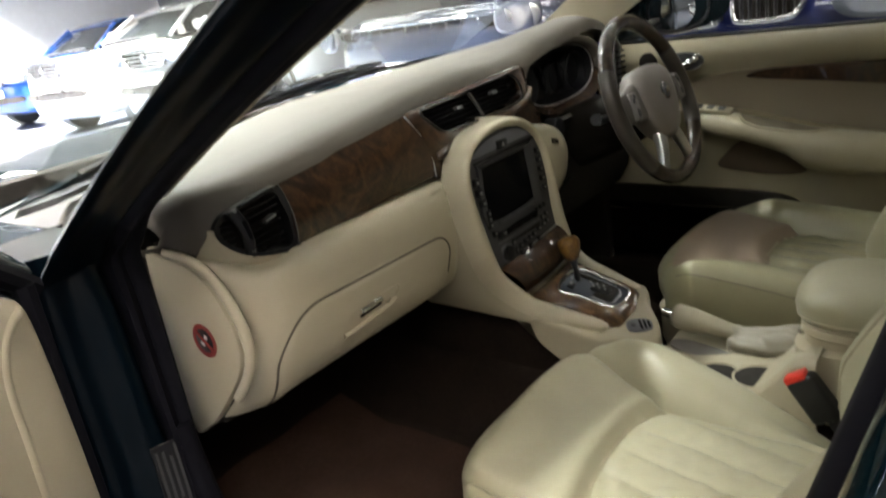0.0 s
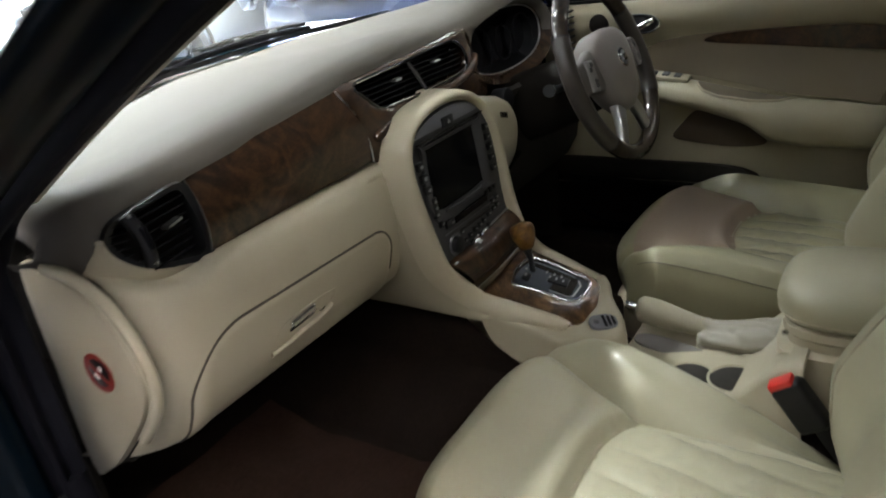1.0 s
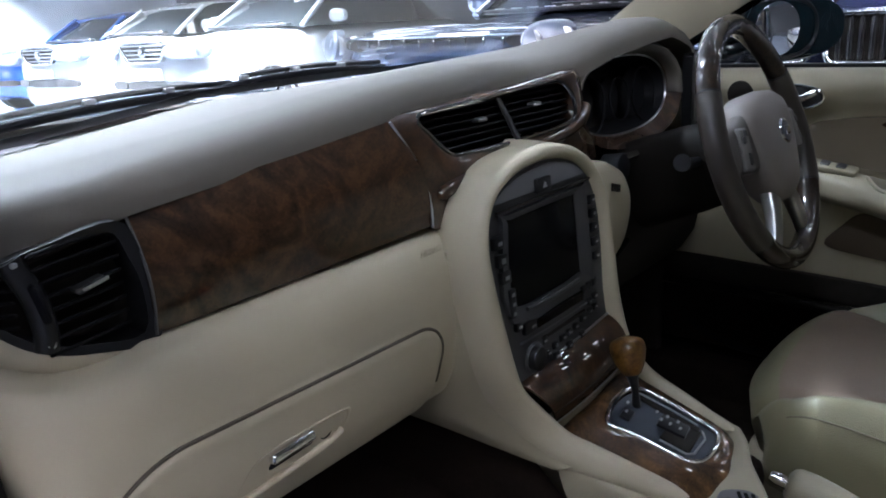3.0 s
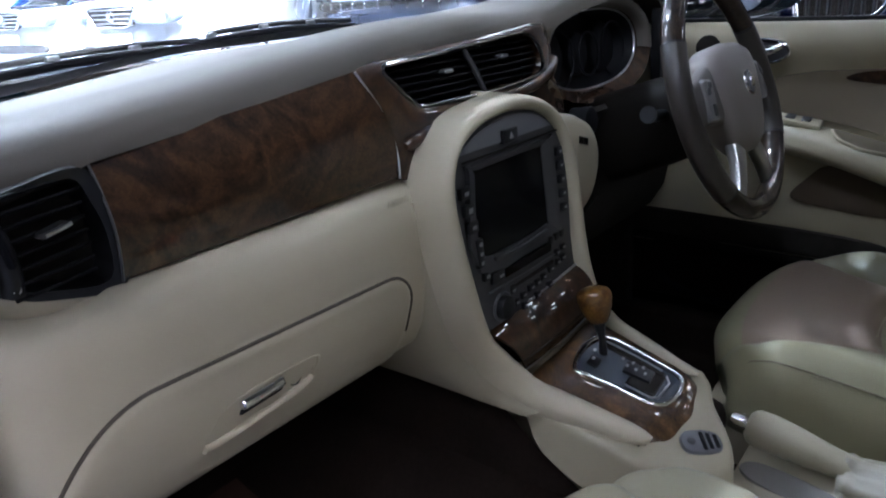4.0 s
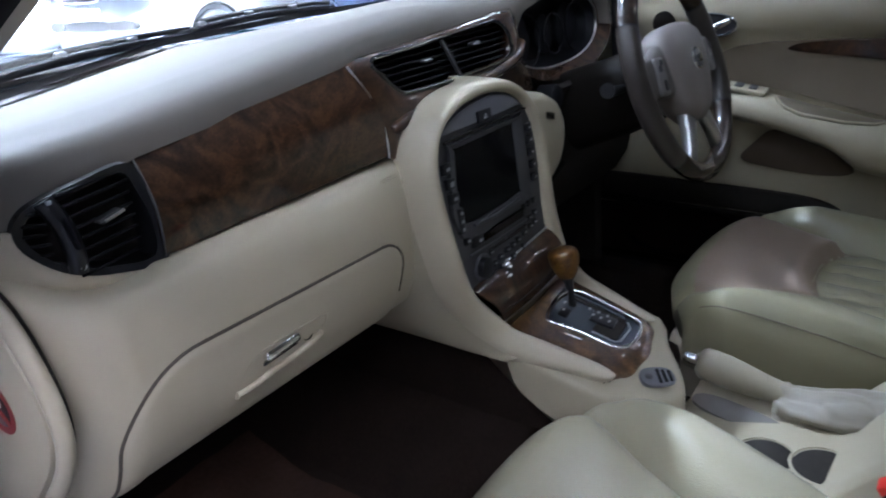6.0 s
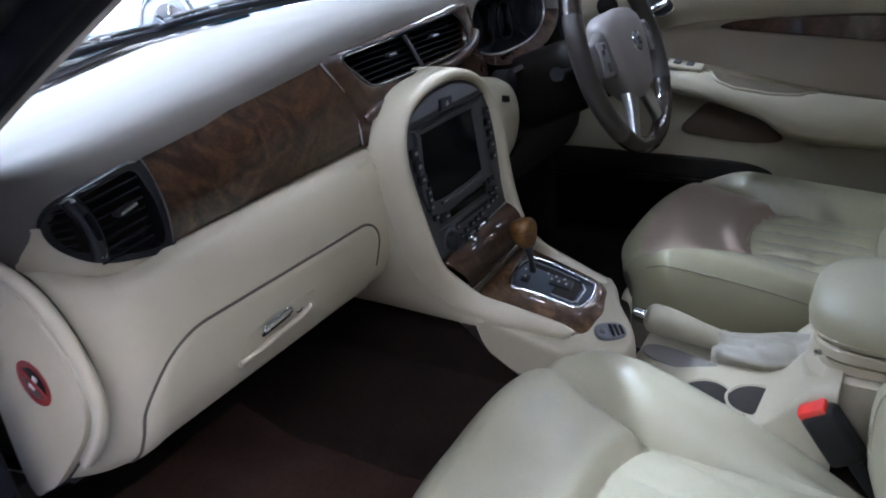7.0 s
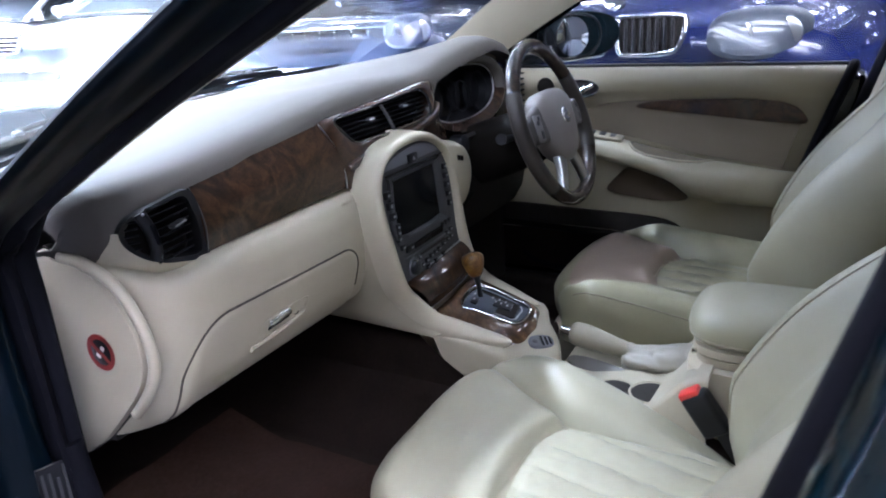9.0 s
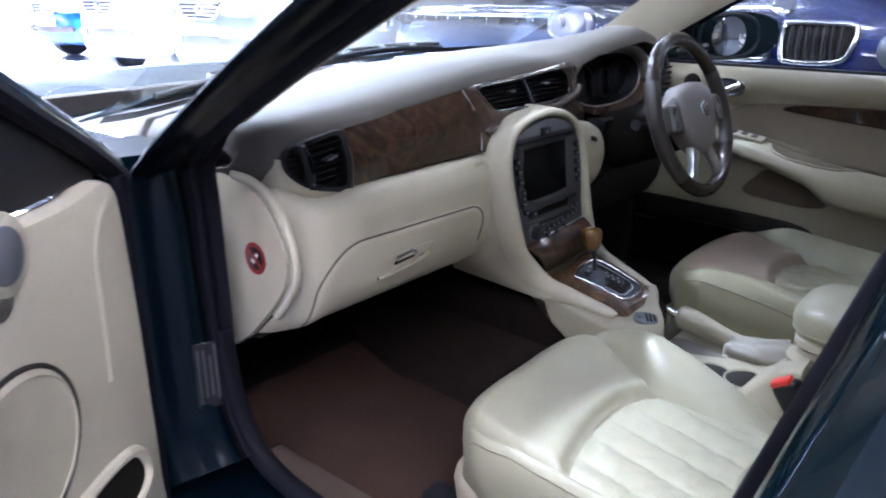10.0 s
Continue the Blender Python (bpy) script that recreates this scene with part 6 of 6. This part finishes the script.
o = smooth_line([(0, y, z) for y, z in ((-0.17, 0.655), (-0.195, 0.690), (-0.225, 0.714), (-0.28, 0.710), (-0.33, 0.690), (-0.372, 0.645), (-0.31, 0.634), (-0.22, 0.642))], 4, True)
# flat plate: the hollow's shade is painted as dark brown
part("pull_cup", plate([V(door_x(q.z) - 0.006, q.y, q.z) for q in o], (0.008, 0, 0), 0.003), mat("pull_cup_shade", (0.085, 0.062, 0.042), 0.6, vary=0.12, scale=20), dd, "pull cup, the shade of its hollow a dark brown plate")
rows = []
for i in range(40):
    y = lerp(-0.09, -0.612, i / 39)
    zl = table(y, [(-0.64, 0.725), (-0.4, 0.750), (-0.25, 0.785), (-0.09, 0.812)])
    zh = table(y, [(-0.614, 0.835), (-0.605, 0.862), (-0.57, 0.881), (-0.5, 0.8865), (-0.3, 0.883), (-0.2, 0.877), (-0.14, 0.867), (-0.11, 0.852), (-0.09, 0.825)])
    rows.append([V(door_x(lerp(zl, zh, k / 8)) - 0.0018, y + 0.034 * (1 - k / 8) * max(0.0, (-0.4 - y) / 0.212), lerp(zl, zh, k / 8)) for k in range(9)])
part("insert_panel", sheet(rows, 0.004), mat("olive_beige_trim", (0.175, 0.142, 0.100), 0.55, vary=0.05, scale=14, bump=0.15, bump_scale=1200), dd, "olive-beige padded door insert", 60)
# armrest swelling out of the trim
ARM_TOP = [(-0.61, 0.722), (-0.5, 0.737), (-0.40, 0.747), (-0.33, 0.760), (-0.2, 0.788), (-0.10, 0.803), (0.0, 0.815)]


def arm_ring(y, angles, grow=0.0):
    """Cross-section of the armrest at y, over the given angles in degrees."""
    zt = table(y, ARM_TOP)
    th = table(y, [(-0.61, 0.070), (-0.57, 0.088), (-0.45, 0.097), (-0.38, 0.092), (-0.335, 0.066), (-0.25, 0.058), (-0.16, 0.060), (-0.05, 0.03), (0.0, 0.018)]) + 2 * grow
    out = table(y, [(-0.645, 0.004), (-0.63, 0.030), (-0.61, 0.050), (-0.57, 0.070), (-0.40, 0.085), (-0.2, 0.066), (-0.10, 0.04), (0.0, 0.006)])
    ring = []
    for a in angles:
        c, q = math.cos(radians(a)), math.sin(radians(a))
        ring.append(V(0.695 - out * 0.5 + (out * 0.5 + 0.004 + grow) * c * (1 if c > 0 else 1.15), y, zt + grow - th / 2 + th / 2 * math.copysign(abs(q) ** 0.7, q)))
    return ring


part("armrest", loft([arm_ring(lerp(0.0, -0.645, i / 34), range(0, 360, 15)) for i in range(35)]), DOOR_TRIM, dd, "cream padded door armrest, darkened as in shade", 70)
rows = []
for i in range(21):
    y = lerp(-0.232, -0.43, i / 20)
    reach = table(i / 20, [(0, 0.35), (0.08, 0.85), (0.25, 1.0), (0.6, 0.8), (0.85, 0.5), (1.0, 0.1)])
    rows.append(arm_ring(y, [lerp(78, 78 + 70 * reach, k / 6) for k in range(7)], 0.0012))
# patch on the armrest's skin, darkened for the shade in the grip
part("grip_recess", sheet(rows, 0.001), mat("grip_shade", (0.13, 0.107, 0.074), 0.6), dd, "grip in the armrest, its hollow's shade a dark olive patch", 70)
part("grip_lip", tube(smooth_line([r[-1] for r in rows], 2), 0.003, 8), DOOR_TRIM, dd)
sp = part("switch_pack", box((0.656, -0.165, 0.7955), (0.036, 0.10, 0.010), 0.004, 2, pose(0, 0, 0, 8.5, -8)), DOOR_TRIM, dd)
for k in range(3):
    part("switch", box((0.653 + (0.004 if k else 0), -0.137 - 0.026 * k, 0.8045 - 0.0039 * k), (0.022, 0.016, 0.006), 0.002, 1, pose(0, 0, 0, 8.5, -8)), GREY, sp, "dark window switch")
# map pocket: a flat plate whose dark colour stands for the shade inside
o = smooth_line([(0.655, y, z) for y, z in ((0.13, 0.602), (-0.10, 0.600), (-0.28, 0.594), (-0.345, 0.580), (-0.358, 0.562), (-0.31, 0.550), (-0.10, 0.553), (0.13, 0.560))], 4, True)
part("map_pocket", plate(o, (0.012, 0, 0), 0.004), SHADE, dd, "dark plate for the shade inside the map pocket")
part("pocket_rail", tube([(0.652, 0.13, 0.552), (0.650, -0.10, 0.545), (0.650, -0.30, 0.542), (0.655, -0.37, 0.556)], 0.009, 10), TAUPE, dd)
hr = smooth_line([(0.661, y + 0.014, z) for y, z in ((-0.085, 0.925), (-0.12, 0.931), (-0.155, 0.924), (-0.165, 0.908), (-0.145, 0.894), (-0.11, 0.893), (-0.088, 0.905))], 4, True)
h = part("handle_cup", plate(hr, (0.01, 0, 0), 0.003), GREY, dd, "dark handle cup with chrome rim")
part("door_handle", tube([(0.656, -0.137, 0.920), (0.651, -0.129, 0.915), (0.651, -0.100, 0.902), (0.656, -0.090, 0.900)], 0.007, 10), CHROME, h, "chrome inner door handle")
part("cup_rim", tube([q + V(-0.002, 0, 0) for q in hr], 0.003, 8, True), CHROME, h)
part("tweeter", disc((0.659, -0.012, 0.915), (-1, 0, 0), 0.023, 0.008, 28), TAUPE, dd, "round tweeter grille")
part("window_glass", sheet([[V(0.716 - 0.10 * k / 4 * 1.2, lerp(0.22 - 0.75 * k / 4, -0.70 - 0.10 * k / 4, i / 4), lerp(0.955, 1.32, k / 4)) for k in range(5)] for i in range(5)], 0.0), PANE, dd, "clear side window glass")

# ---- driver's door mirror ----
dm = thing("door_mirror", "dark blue-green door mirror with oval glass", "door mirror")
mc, mu, mw = V(0.917, 0.008, 1.017), V(0.82, -0.57, 0), V(0.0, 0.0, 1)
mn = V(-0.57, -0.82, 0.0)
part("shell", loft([[q - mn * d for q in oval(mc, mu, mw, 0.098 * g, 0.062 * g, 36, 2.5)] for d, g in ((-0.006, 0.96), (0.0, 1.0), (0.03, 0.99), (0.06, 0.85), (0.085, 0.55), (0.095, 0.2))]), PAINT, dm, "dark glossy mirror shell")
part("mirror_rim", tube([q + mn * 0.006 for q in oval(mc, mu, mw, 0.095, 0.059, 40, 2.5)], 0.004, 8, True), BLACK, dm)
part("mirror_glass", disc(mc + mn * 0.008, mn, 0.0535, 0.004, 36), MIRROR, dm, "mirror glass")
bpy.data.objects[dm.children[-1].name].data.transform(Matrix.Translation(mc) @ Matrix.Rotation(math.atan2(mu.y, mu.x), 4, "Z") @ Matrix.Diagonal((1.75, 1, 1.08, 1)) @ Matrix.Rotation(-math.atan2(mu.y, mu.x), 4, "Z") @ Matrix.Translation(-mc))
part("mirror_arm", tube([(0.74, 0.12, 0.955), (0.80, 0.08, 0.97), (0.87, 0.05, 0.985)], [0.03, 0.025, 0.022], 12), PAINT, dm)

# ---- passenger's door, standing open ----
od = thing("passenger_door", "open dark green passenger door with cream trim and speaker", "car door")
OA = radians(52)
OD, ON, OO = V(-math.sin(OA), -math.cos(OA), 0), V(math.cos(OA), -math.sin(OA), 0), V(-0.832, 0.078, 0)


def op(u, z, d=0.0):
    return OO + OD * u + ON * d + V(0, 0, z)


o = smooth_line([op(u, z) for u, z in ((0.012, 0.40), (0.004, 0.50), (0.004, 0.60), (0.006, 0.75), (0.014, 0.88), (0.028, 0.925), (0.06, 0.937), (0.12, 0.930), (0.25, 0.935), (0.5, 0.95), (0.9, 0.955), (0.93, 0.7), (0.9, 0.38), (0.5, 0.34), (0.15, 0.35))], 4, True)
tp = part("trim_panel", plate(o, -ON * 0.03, 0.012), TRIM, od, "cream door trim panel")
rows = []
for i in range(8):
    s = i / 7
    rows.append([op(lerp(0.36, 0.9, s), z, d) for z, d in ((0.86, 0.0), (0.83, 0.02 + 0.02 * s), (0.78, 0.03 + 0.03 * s), (0.74, 0.02 + 0.03 * s), (0.70, 0.0))])
part("armrest", sheet(rows, 0.006), TRIM, od, "cream door armrest", 70)
part("door_shell", plate([q - ON * 0.032 - OD * 0.006 for q in o], -ON * 0.075), PAINT, od, "dark green door shell")
part("edge_seal", tube([op(-0.006, z, -0.015) for z in (0.40, 0.6, 0.8, 0.93)], 0.014, 8), RUBBER, od)
spk = part("speaker_ring", ring_plate(oval(op(0.300, 0.715, 0.003), OD, V(0, 0, 1), 0.105, 0.088, 44), oval(op(0.300, 0.715, 0.008), OD, V(0, 0, 1), 0.098, 0.081, 44), -ON * 0.02), TRIM, od, "round speaker surround")
part("speaker_gap", tube(oval(op(0.300, 0.715, 0.003), OD, V(0, 0, 1), 0.107, 0.090, 44), 0.003, 8, True), SHADE, spk)
part("speaker_grille", plate(oval(op(0.300, 0.715, 0.006), OD, V(0, 0, 1), 0.098, 0.081, 44), -ON * 0.01), LEATHER_DK, spk, "beige speaker grille")
t2 = part("tweeter_ring", disc(op(0.268, 0.918, 0.006), ON, 0.042, 0.01, 32), TRIM, od)
part("tweeter", disc(op(0.268, 0.918, 0.008), ON, 0.029, 0.006, 28), MIDGREY, t2, "grey tweeter grille")
part("handle_cup", disc(op(0.285, 0.880, 0.005), ON, 0.022, 0.01, 24), SATIN, od, "chrome handle cup")
o2 = smooth_line([op(u, z, 0.002) for u, z in ((0.055, 0.545), (0.075, 0.578), (0.11, 0.592), (0.17, 0.600), (0.26, 0.600), (0.4, 0.58), (0.4, 0.50), (0.2, 0.50), (0.10, 0.510), (0.065, 0.522))], 4, True)
part("map_pocket", plate(o2, -ON * 0.01), TAUPE, od, "taupe map pocket recess")
part("pocket_rim", tube(o2, 0.008, 8, True), TRIM, od)
part("crease", tube([q - ON * 0.0115 for q in smooth_line([op(u, z, 0.001) for u, z in ((0.035, 0.915), (0.07, 0.90), (0.095, 0.86), (0.10, 0.78), (0.105, 0.70))], 4)], 0.013, 16), TRIM, od)
fr = [op(u, z, -0.04) for u, z in ((-0.03, 0.93), (0.06, 0.99), (0.20, 1.07), (0.40, 1.19), (0.62, 1.31), (0.75, 1.34), (0.92, 1.34))]
part("window_frame", tube(smooth_line(fr, 4), 0.026, 10), PAINT, od, "dark window frame")
part("frame_seal", tube([q + ON * 0.022 + V(0, 0, -0.012) for q in smooth_line(fr, 4)], 0.014, 8), RUBBER, od)
part("window_corner", plate([op(0.0, 0.935, -0.025), op(0.05, 0.965, -0.025), op(0.18, 1.045, -0.025), op(0.27, 1.09, -0.025), op(0.28, 0.94, -0.025)], -ON * 0.02), BLACK, od, "black plastic window corner")
gl2 = part("window_glass", plate([op(0.28, 0.94, -0.035), op(0.28, 1.10, -0.035), op(0.62, 1.30, -0.035), op(0.9, 1.32, -0.035), op(0.9, 0.94, -0.035)], -ON * 0.004), PANE, od, "clear window glass")
gl2.visible_shadow = False

# ---- other cars in the hall ----


def show_car(name, label, paint, m, length, width, nose_z, hood_z, roof_z, grille, group="parked cars"):
    """A parked car; its nose points along -x from the origin of its own frame."""
    t = thing(name, label, "car", group)
    hw = width / 2
    cut = hood_z + 0.06
    # lower body
    st = [(0.0, 0.62, nose_z - 0.32, nose_z - 0.06), (0.04, 0.78, 0.30, nose_z), (0.14, 0.90, 0.24, nose_z + 0.05), (0.40, 0.97, 0.22, lerp(nose_z, hood_z, 0.55) + 0.02), (0.85, 1.0, 0.22, hood_z - 0.03), (1.25, 1.0, 0.22, hood_z), (1.6, 1.0, 0.22, cut), (length - 1.0, 1.0, 0.22, cut + 0.02), (length - 0.2, 0.95, 0.26, cut), (length - 0.04, 0.86, 0.34, cut - 0.05), (length, 0.75, 0.45, cut - 0.15)]
    rings = []
    for x, w, lo, hi in st:
        ring = []
        for k in range(28):
            a = 2 * math.pi * k / 28
            c, s = math.cos(a), math.sin(a)
            yy = hw * w * math.copysign(abs(c) ** 0.35, c)
            z = (lo + hi) / 2 + (hi - lo) / 2 * math.copysign(abs(s) ** 0.45, s)
            if s > 0:
                z -= 0.03 * abs(yy / hw) ** 4
                yy *= 1 - 0.05 * s
            bow = 0.16 * (abs(yy) / hw) ** 2.5 if x < 0.5 else 0
            ring.append(V(x + bow * (1 - x / 0.5) if x < 0.5 else x, yy, z))
        rings.append(ring)
    part("body", loft(rings), paint, t, "", 50)
    # greenhouse and roof
    gst = [(1.45, 0.86, cut - 0.03), (2.0, 0.74, roof_z - 0.10), (2.25, 0.70, roof_z - 0.03), (3.0, 0.69, roof_z), (length - 1.2, 0.68, roof_z - 0.06), (length - 0.75, 0.70, roof_z - 0.20), (length - 0.45, 0.76, cut)]
    rings = []
    for x, w, z in gst:
        rings.append([V(x, -hw * 0.92, cut - 0.04), V(x, -hw * w, z - 0.015), V(x, -hw * w * 0.9, z), V(x, 0, z + 0.015), V(x, hw * w * 0.9, z), V(x, hw * w, z - 0.015), V(x, hw * 0.92, cut - 0.04)])
    part("greenhouse", loft(rings), DARK_GLASS, t, "dark car windows", 30)
    part("cowl", box((1.40, 0, cut - 0.012), (0.10, width * 0.72, 0.03), 0.008, 1), BLACK, t, "black cowl panel")
    for k in range(9):
        part("cowl_slot", box((1.40, width * 0.075 * (k - 4), cut + 0.005), (0.05, 0.05, 0.006), 0.001, 1), SATIN, t)
    for sgn in (-1, 1):
        part("wiper", tube([V(1.46, sgn * 0.05 + 0.1, cut + 0.015), V(1.44, sgn * 0.05 - 0.45, cut + 0.02)], 0.012, 6), BLACK, t, "black windscreen wiper")
    rows = [[r[k] + V(0, 0, 0.008) for k in range(1, 6)] for r in rings[1:-2]]
    part("roof", sheet(rows, 0.01), paint, t)
    for sgn in (-1, 1):
        part("pillar", tube([V(1.45, sgn * hw * 0.88, cut - 0.03), V(2.02, sgn * hw * 0.75, roof_z - 0.08)], 0.03, 8), paint, t)
        for wx in (0.82, length - 0.85):
            wl = part("wheel", disc((wx, sgn * (hw + 0.01), 0.33), (0, sgn, 0), 0.33, 0.22, 32), TYRE, t, "black tyre")
            part("rim", disc((wx, sgn * (hw + 0.016), 0.33), (0, sgn, 0), 0.22, 0.06, 28), SATIN, wl, "silver wheel rim")
            for k in range(5):
                a = radians(72 * k)
                part("spoke", box((wx + 0.10 * math.cos(a), sgn * (hw + 0.02), 0.33 + 0.10 * math.sin(a)), (0.18, 0.012, 0.045), 0.006, 1, pose(0, 0, 0, 0, -72 * k, 0)), CHROME, wl)
            part("arch", tube([V(wx + 0.37 * math.cos(radians(a)), sgn * (hw + 0.002), 0.34 + 0.37 * math.sin(radians(a))) for a in range(0, 181, 15)], 0.02, 8), SHADE, t)
        # headlamp: a slanted lens with two round reflectors
        hy, hz = sgn * hw * {"twin": 0.50, "slot": 0.80}.get(grille, 0.66), nose_z - 0.03
        lamp = part("headlamp", loft([oval((0.055 + d, hy, hz), (sgn * 0.45, 0.88, 0), (0.25, 0, 0.95), hw * {"twin": 0.19, "slot": 0.13}.get(grille, 0.27) * g, 0.085 * g, 28, 2.6) for d, g in ((-0.03, 0.80), (-0.015, 0.97), (0.04, 1.02))]), LAMP_GLASS, t, "clear headlamp lens")
        for o_ in (-0.30, 0.28) if grille != "slats" else (-0.42, 0.40):
            part("reflector", disc((0.012 + (0.06 if o_ * sgn > 0 else 0.0), hy + o_ * hw * 0.26, hz), (-1, 0, 0.05), 0.052, 0.02, 22), SATIN, lamp, "round bright reflector")
        mr = part("door_mirror", loft([oval((1.75 + d, sgn * (hw + 0.10), cut + 0.06), (0, 1, 0), (0, 0, 1), 0.11 * g, 0.07 * g, 20, 2.4) for d, g in ((0, 0.6), (0.03, 1.0), (0.1, 0.95))]), paint, t)
        part("lower_intake", plate(oval((0.012, sgn * hw * 0.55, nose_z - 0.36), (sgn * 0.2, 0.98, 0), (0, 0, 1), 0.17, 0.045, 24, 3), (0.05, 0, 0)), SHADE, t, "dark lower air intake")
    part("lower_intake", plate(oval((-0.006, 0, nose_z - 0.36), (0, 1, 0), (0, 0, 1), 0.34, 0.05, 24, 4), (0.05, 0, 0)), SHADE, t, "dark lower air intake")
    if grille == "twin":
        for sgn in (-1, 1):
            c = V(-0.035, sgn * 0.129, nose_z - 0.02)
            pts = smooth_line([c + V(0.02 * (z > 0), y * sgn * 0.84, z * 0.82) for y, z in ((-0.13, 0.055), (-0.115, 0.075), (0.09, 0.075), (0.135, 0.055), (0.128, -0.02), (0.08, -0.07), (-0.09, -0.075), (-0.125, -0.05))], 4, True)
            g = part("grille", plate([q + V(0.012, 0, 0) for q in pts], (0.05, 0, 0)), SHADE, t, "black kidney grille")
            part("grille_frame", tube(pts, 0.009, 10, True), CHROME, g, "chrome grille frame")
            for k in range(7):
                part("slat", box(c + V(0.004, sgn * (-0.080 + 0.026 * k), 0), (0.022, 0.009, 0.105), 0.004, 1), BLACK, g)
        part("badge", disc((0.01, 0, nose_z + 0.10), (-0.7, 0, 0.7), 0.04, 0.015, 24), CHROME, t, "round bonnet badge")
    elif grille == "slot":
        c = V(-0.02, 0, nose_z - 0.035)
        g = part("grille", plate([c + V(0.012 + 0.10 * (abs(q.y) / 0.6) ** 2.5, q.y, q.z) for q in oval((0, 0, 0), (0, 1, 0), (0, 0, 1), 0.60, 0.032, 40, 3.5)], (0.06, 0, 0)), SHADE, t, "long dark grille slot")
        for k in range(13):
            yy = 0.09 * (k - 6)
            part("slat", box(c + V(0.002 + 0.10 * (abs(yy) / 0.6) ** 2.5, yy, 0.008), (0.012, 0.008, 0.04), 0.002, 1), CHROME, g)
        part("grille_frame", tube([c + V(-0.004 + 0.10 * (abs(yy) / 0.6) ** 2.5, yy, 0.038) for yy in [0.06 * k - 0.6 for k in range(21)]], 0.010, 8), CHROME, g, "chrome strip over the grille")
    else:
        c = V(-0.02, 0, nose_z - 0.03)
        pts = smooth_line([c + V(0, y, z) for y, z in ((-0.36, 0.08), (0, 0.10), (0.36, 0.08), (0.31, -0.03), (0.24, -0.095), (0, -0.10), (-0.24, -0.095), (-0.31, -0.03))], 4, True)
        g = part("grille", plate([q + V(0.015, 0, 0) for q in pts], (0.05, 0, 0)), SHADE, t, "dark grille")
        part("grille_frame", tube(pts, 0.014, 10, True), CHROME, g, "chrome grille frame")
        for k in range(4):
            part("slat", box(c + V(0.0, 0, -0.065 + 0.043 * k), (0.02, 0.50 + 0.05 * k, 0.014), 0.004, 1), SATIN, g)
        part("badge", disc(c + V(-0.015, 0, 0), (-1, 0, 0), 0.055, 0.02, 26), CHROME, g, "round grille badge")
    part("number_plate", box((-0.02, 0, nose_z - 0.25), (0.02, 0.52, 0.11), 0.004, 1), PALE, t, "plain pale number plate")
    t.matrix_basis = m
    return t


show_car("blue_suv", "dark blue off-roader with twin chrome grilles, parked alongside", BLUE_PAINT, pose(1.50, 0.058, 0, 0, 0, 0), 4.6, 1.86, 0.99, 1.16, 1.70, "twin")
show_car("slate_saloon", "dark slate-blue saloon with a long slotted grille, parked", SLATE_PAINT, pose(2.15, 1.98, 0, 0, 0, 0), 4.5, 1.66, 0.995, 1.05, 1.50, "slot")
show_car("silver_saloon", "silver-white saloon with slatted chrome grille, parked", SILVER_PAINT, pose(3.6, 6.85, 0, 0, 0, 4), 4.7, 1.84, 0.94, 1.06, 1.52, "slats")
show_car("white_saloon", "white saloon car with low bumper intake, parked", WHITE_PAINT, pose(3.75, 9.45, 0, 0, 0, 4), 4.5, 1.80, 0.93, 1.05, 1.50, "slats")
show_car("blue_hatchback", "bright blue car far down the row, parked", MIDBLUE_PAINT, pose(4.3, 12.4, 0, 0, 0, 6), 4.2, 1.76, 0.85, 1.0, 1.48, "slats")
show_car("white_hatchback", "white car beside the blue off-roader, parked", WHITE_PAINT, pose(1.9, -2.3, 0, 0, 0, 0), 4.3, 1.78, 0.85, 1.0, 1.48, "slats")
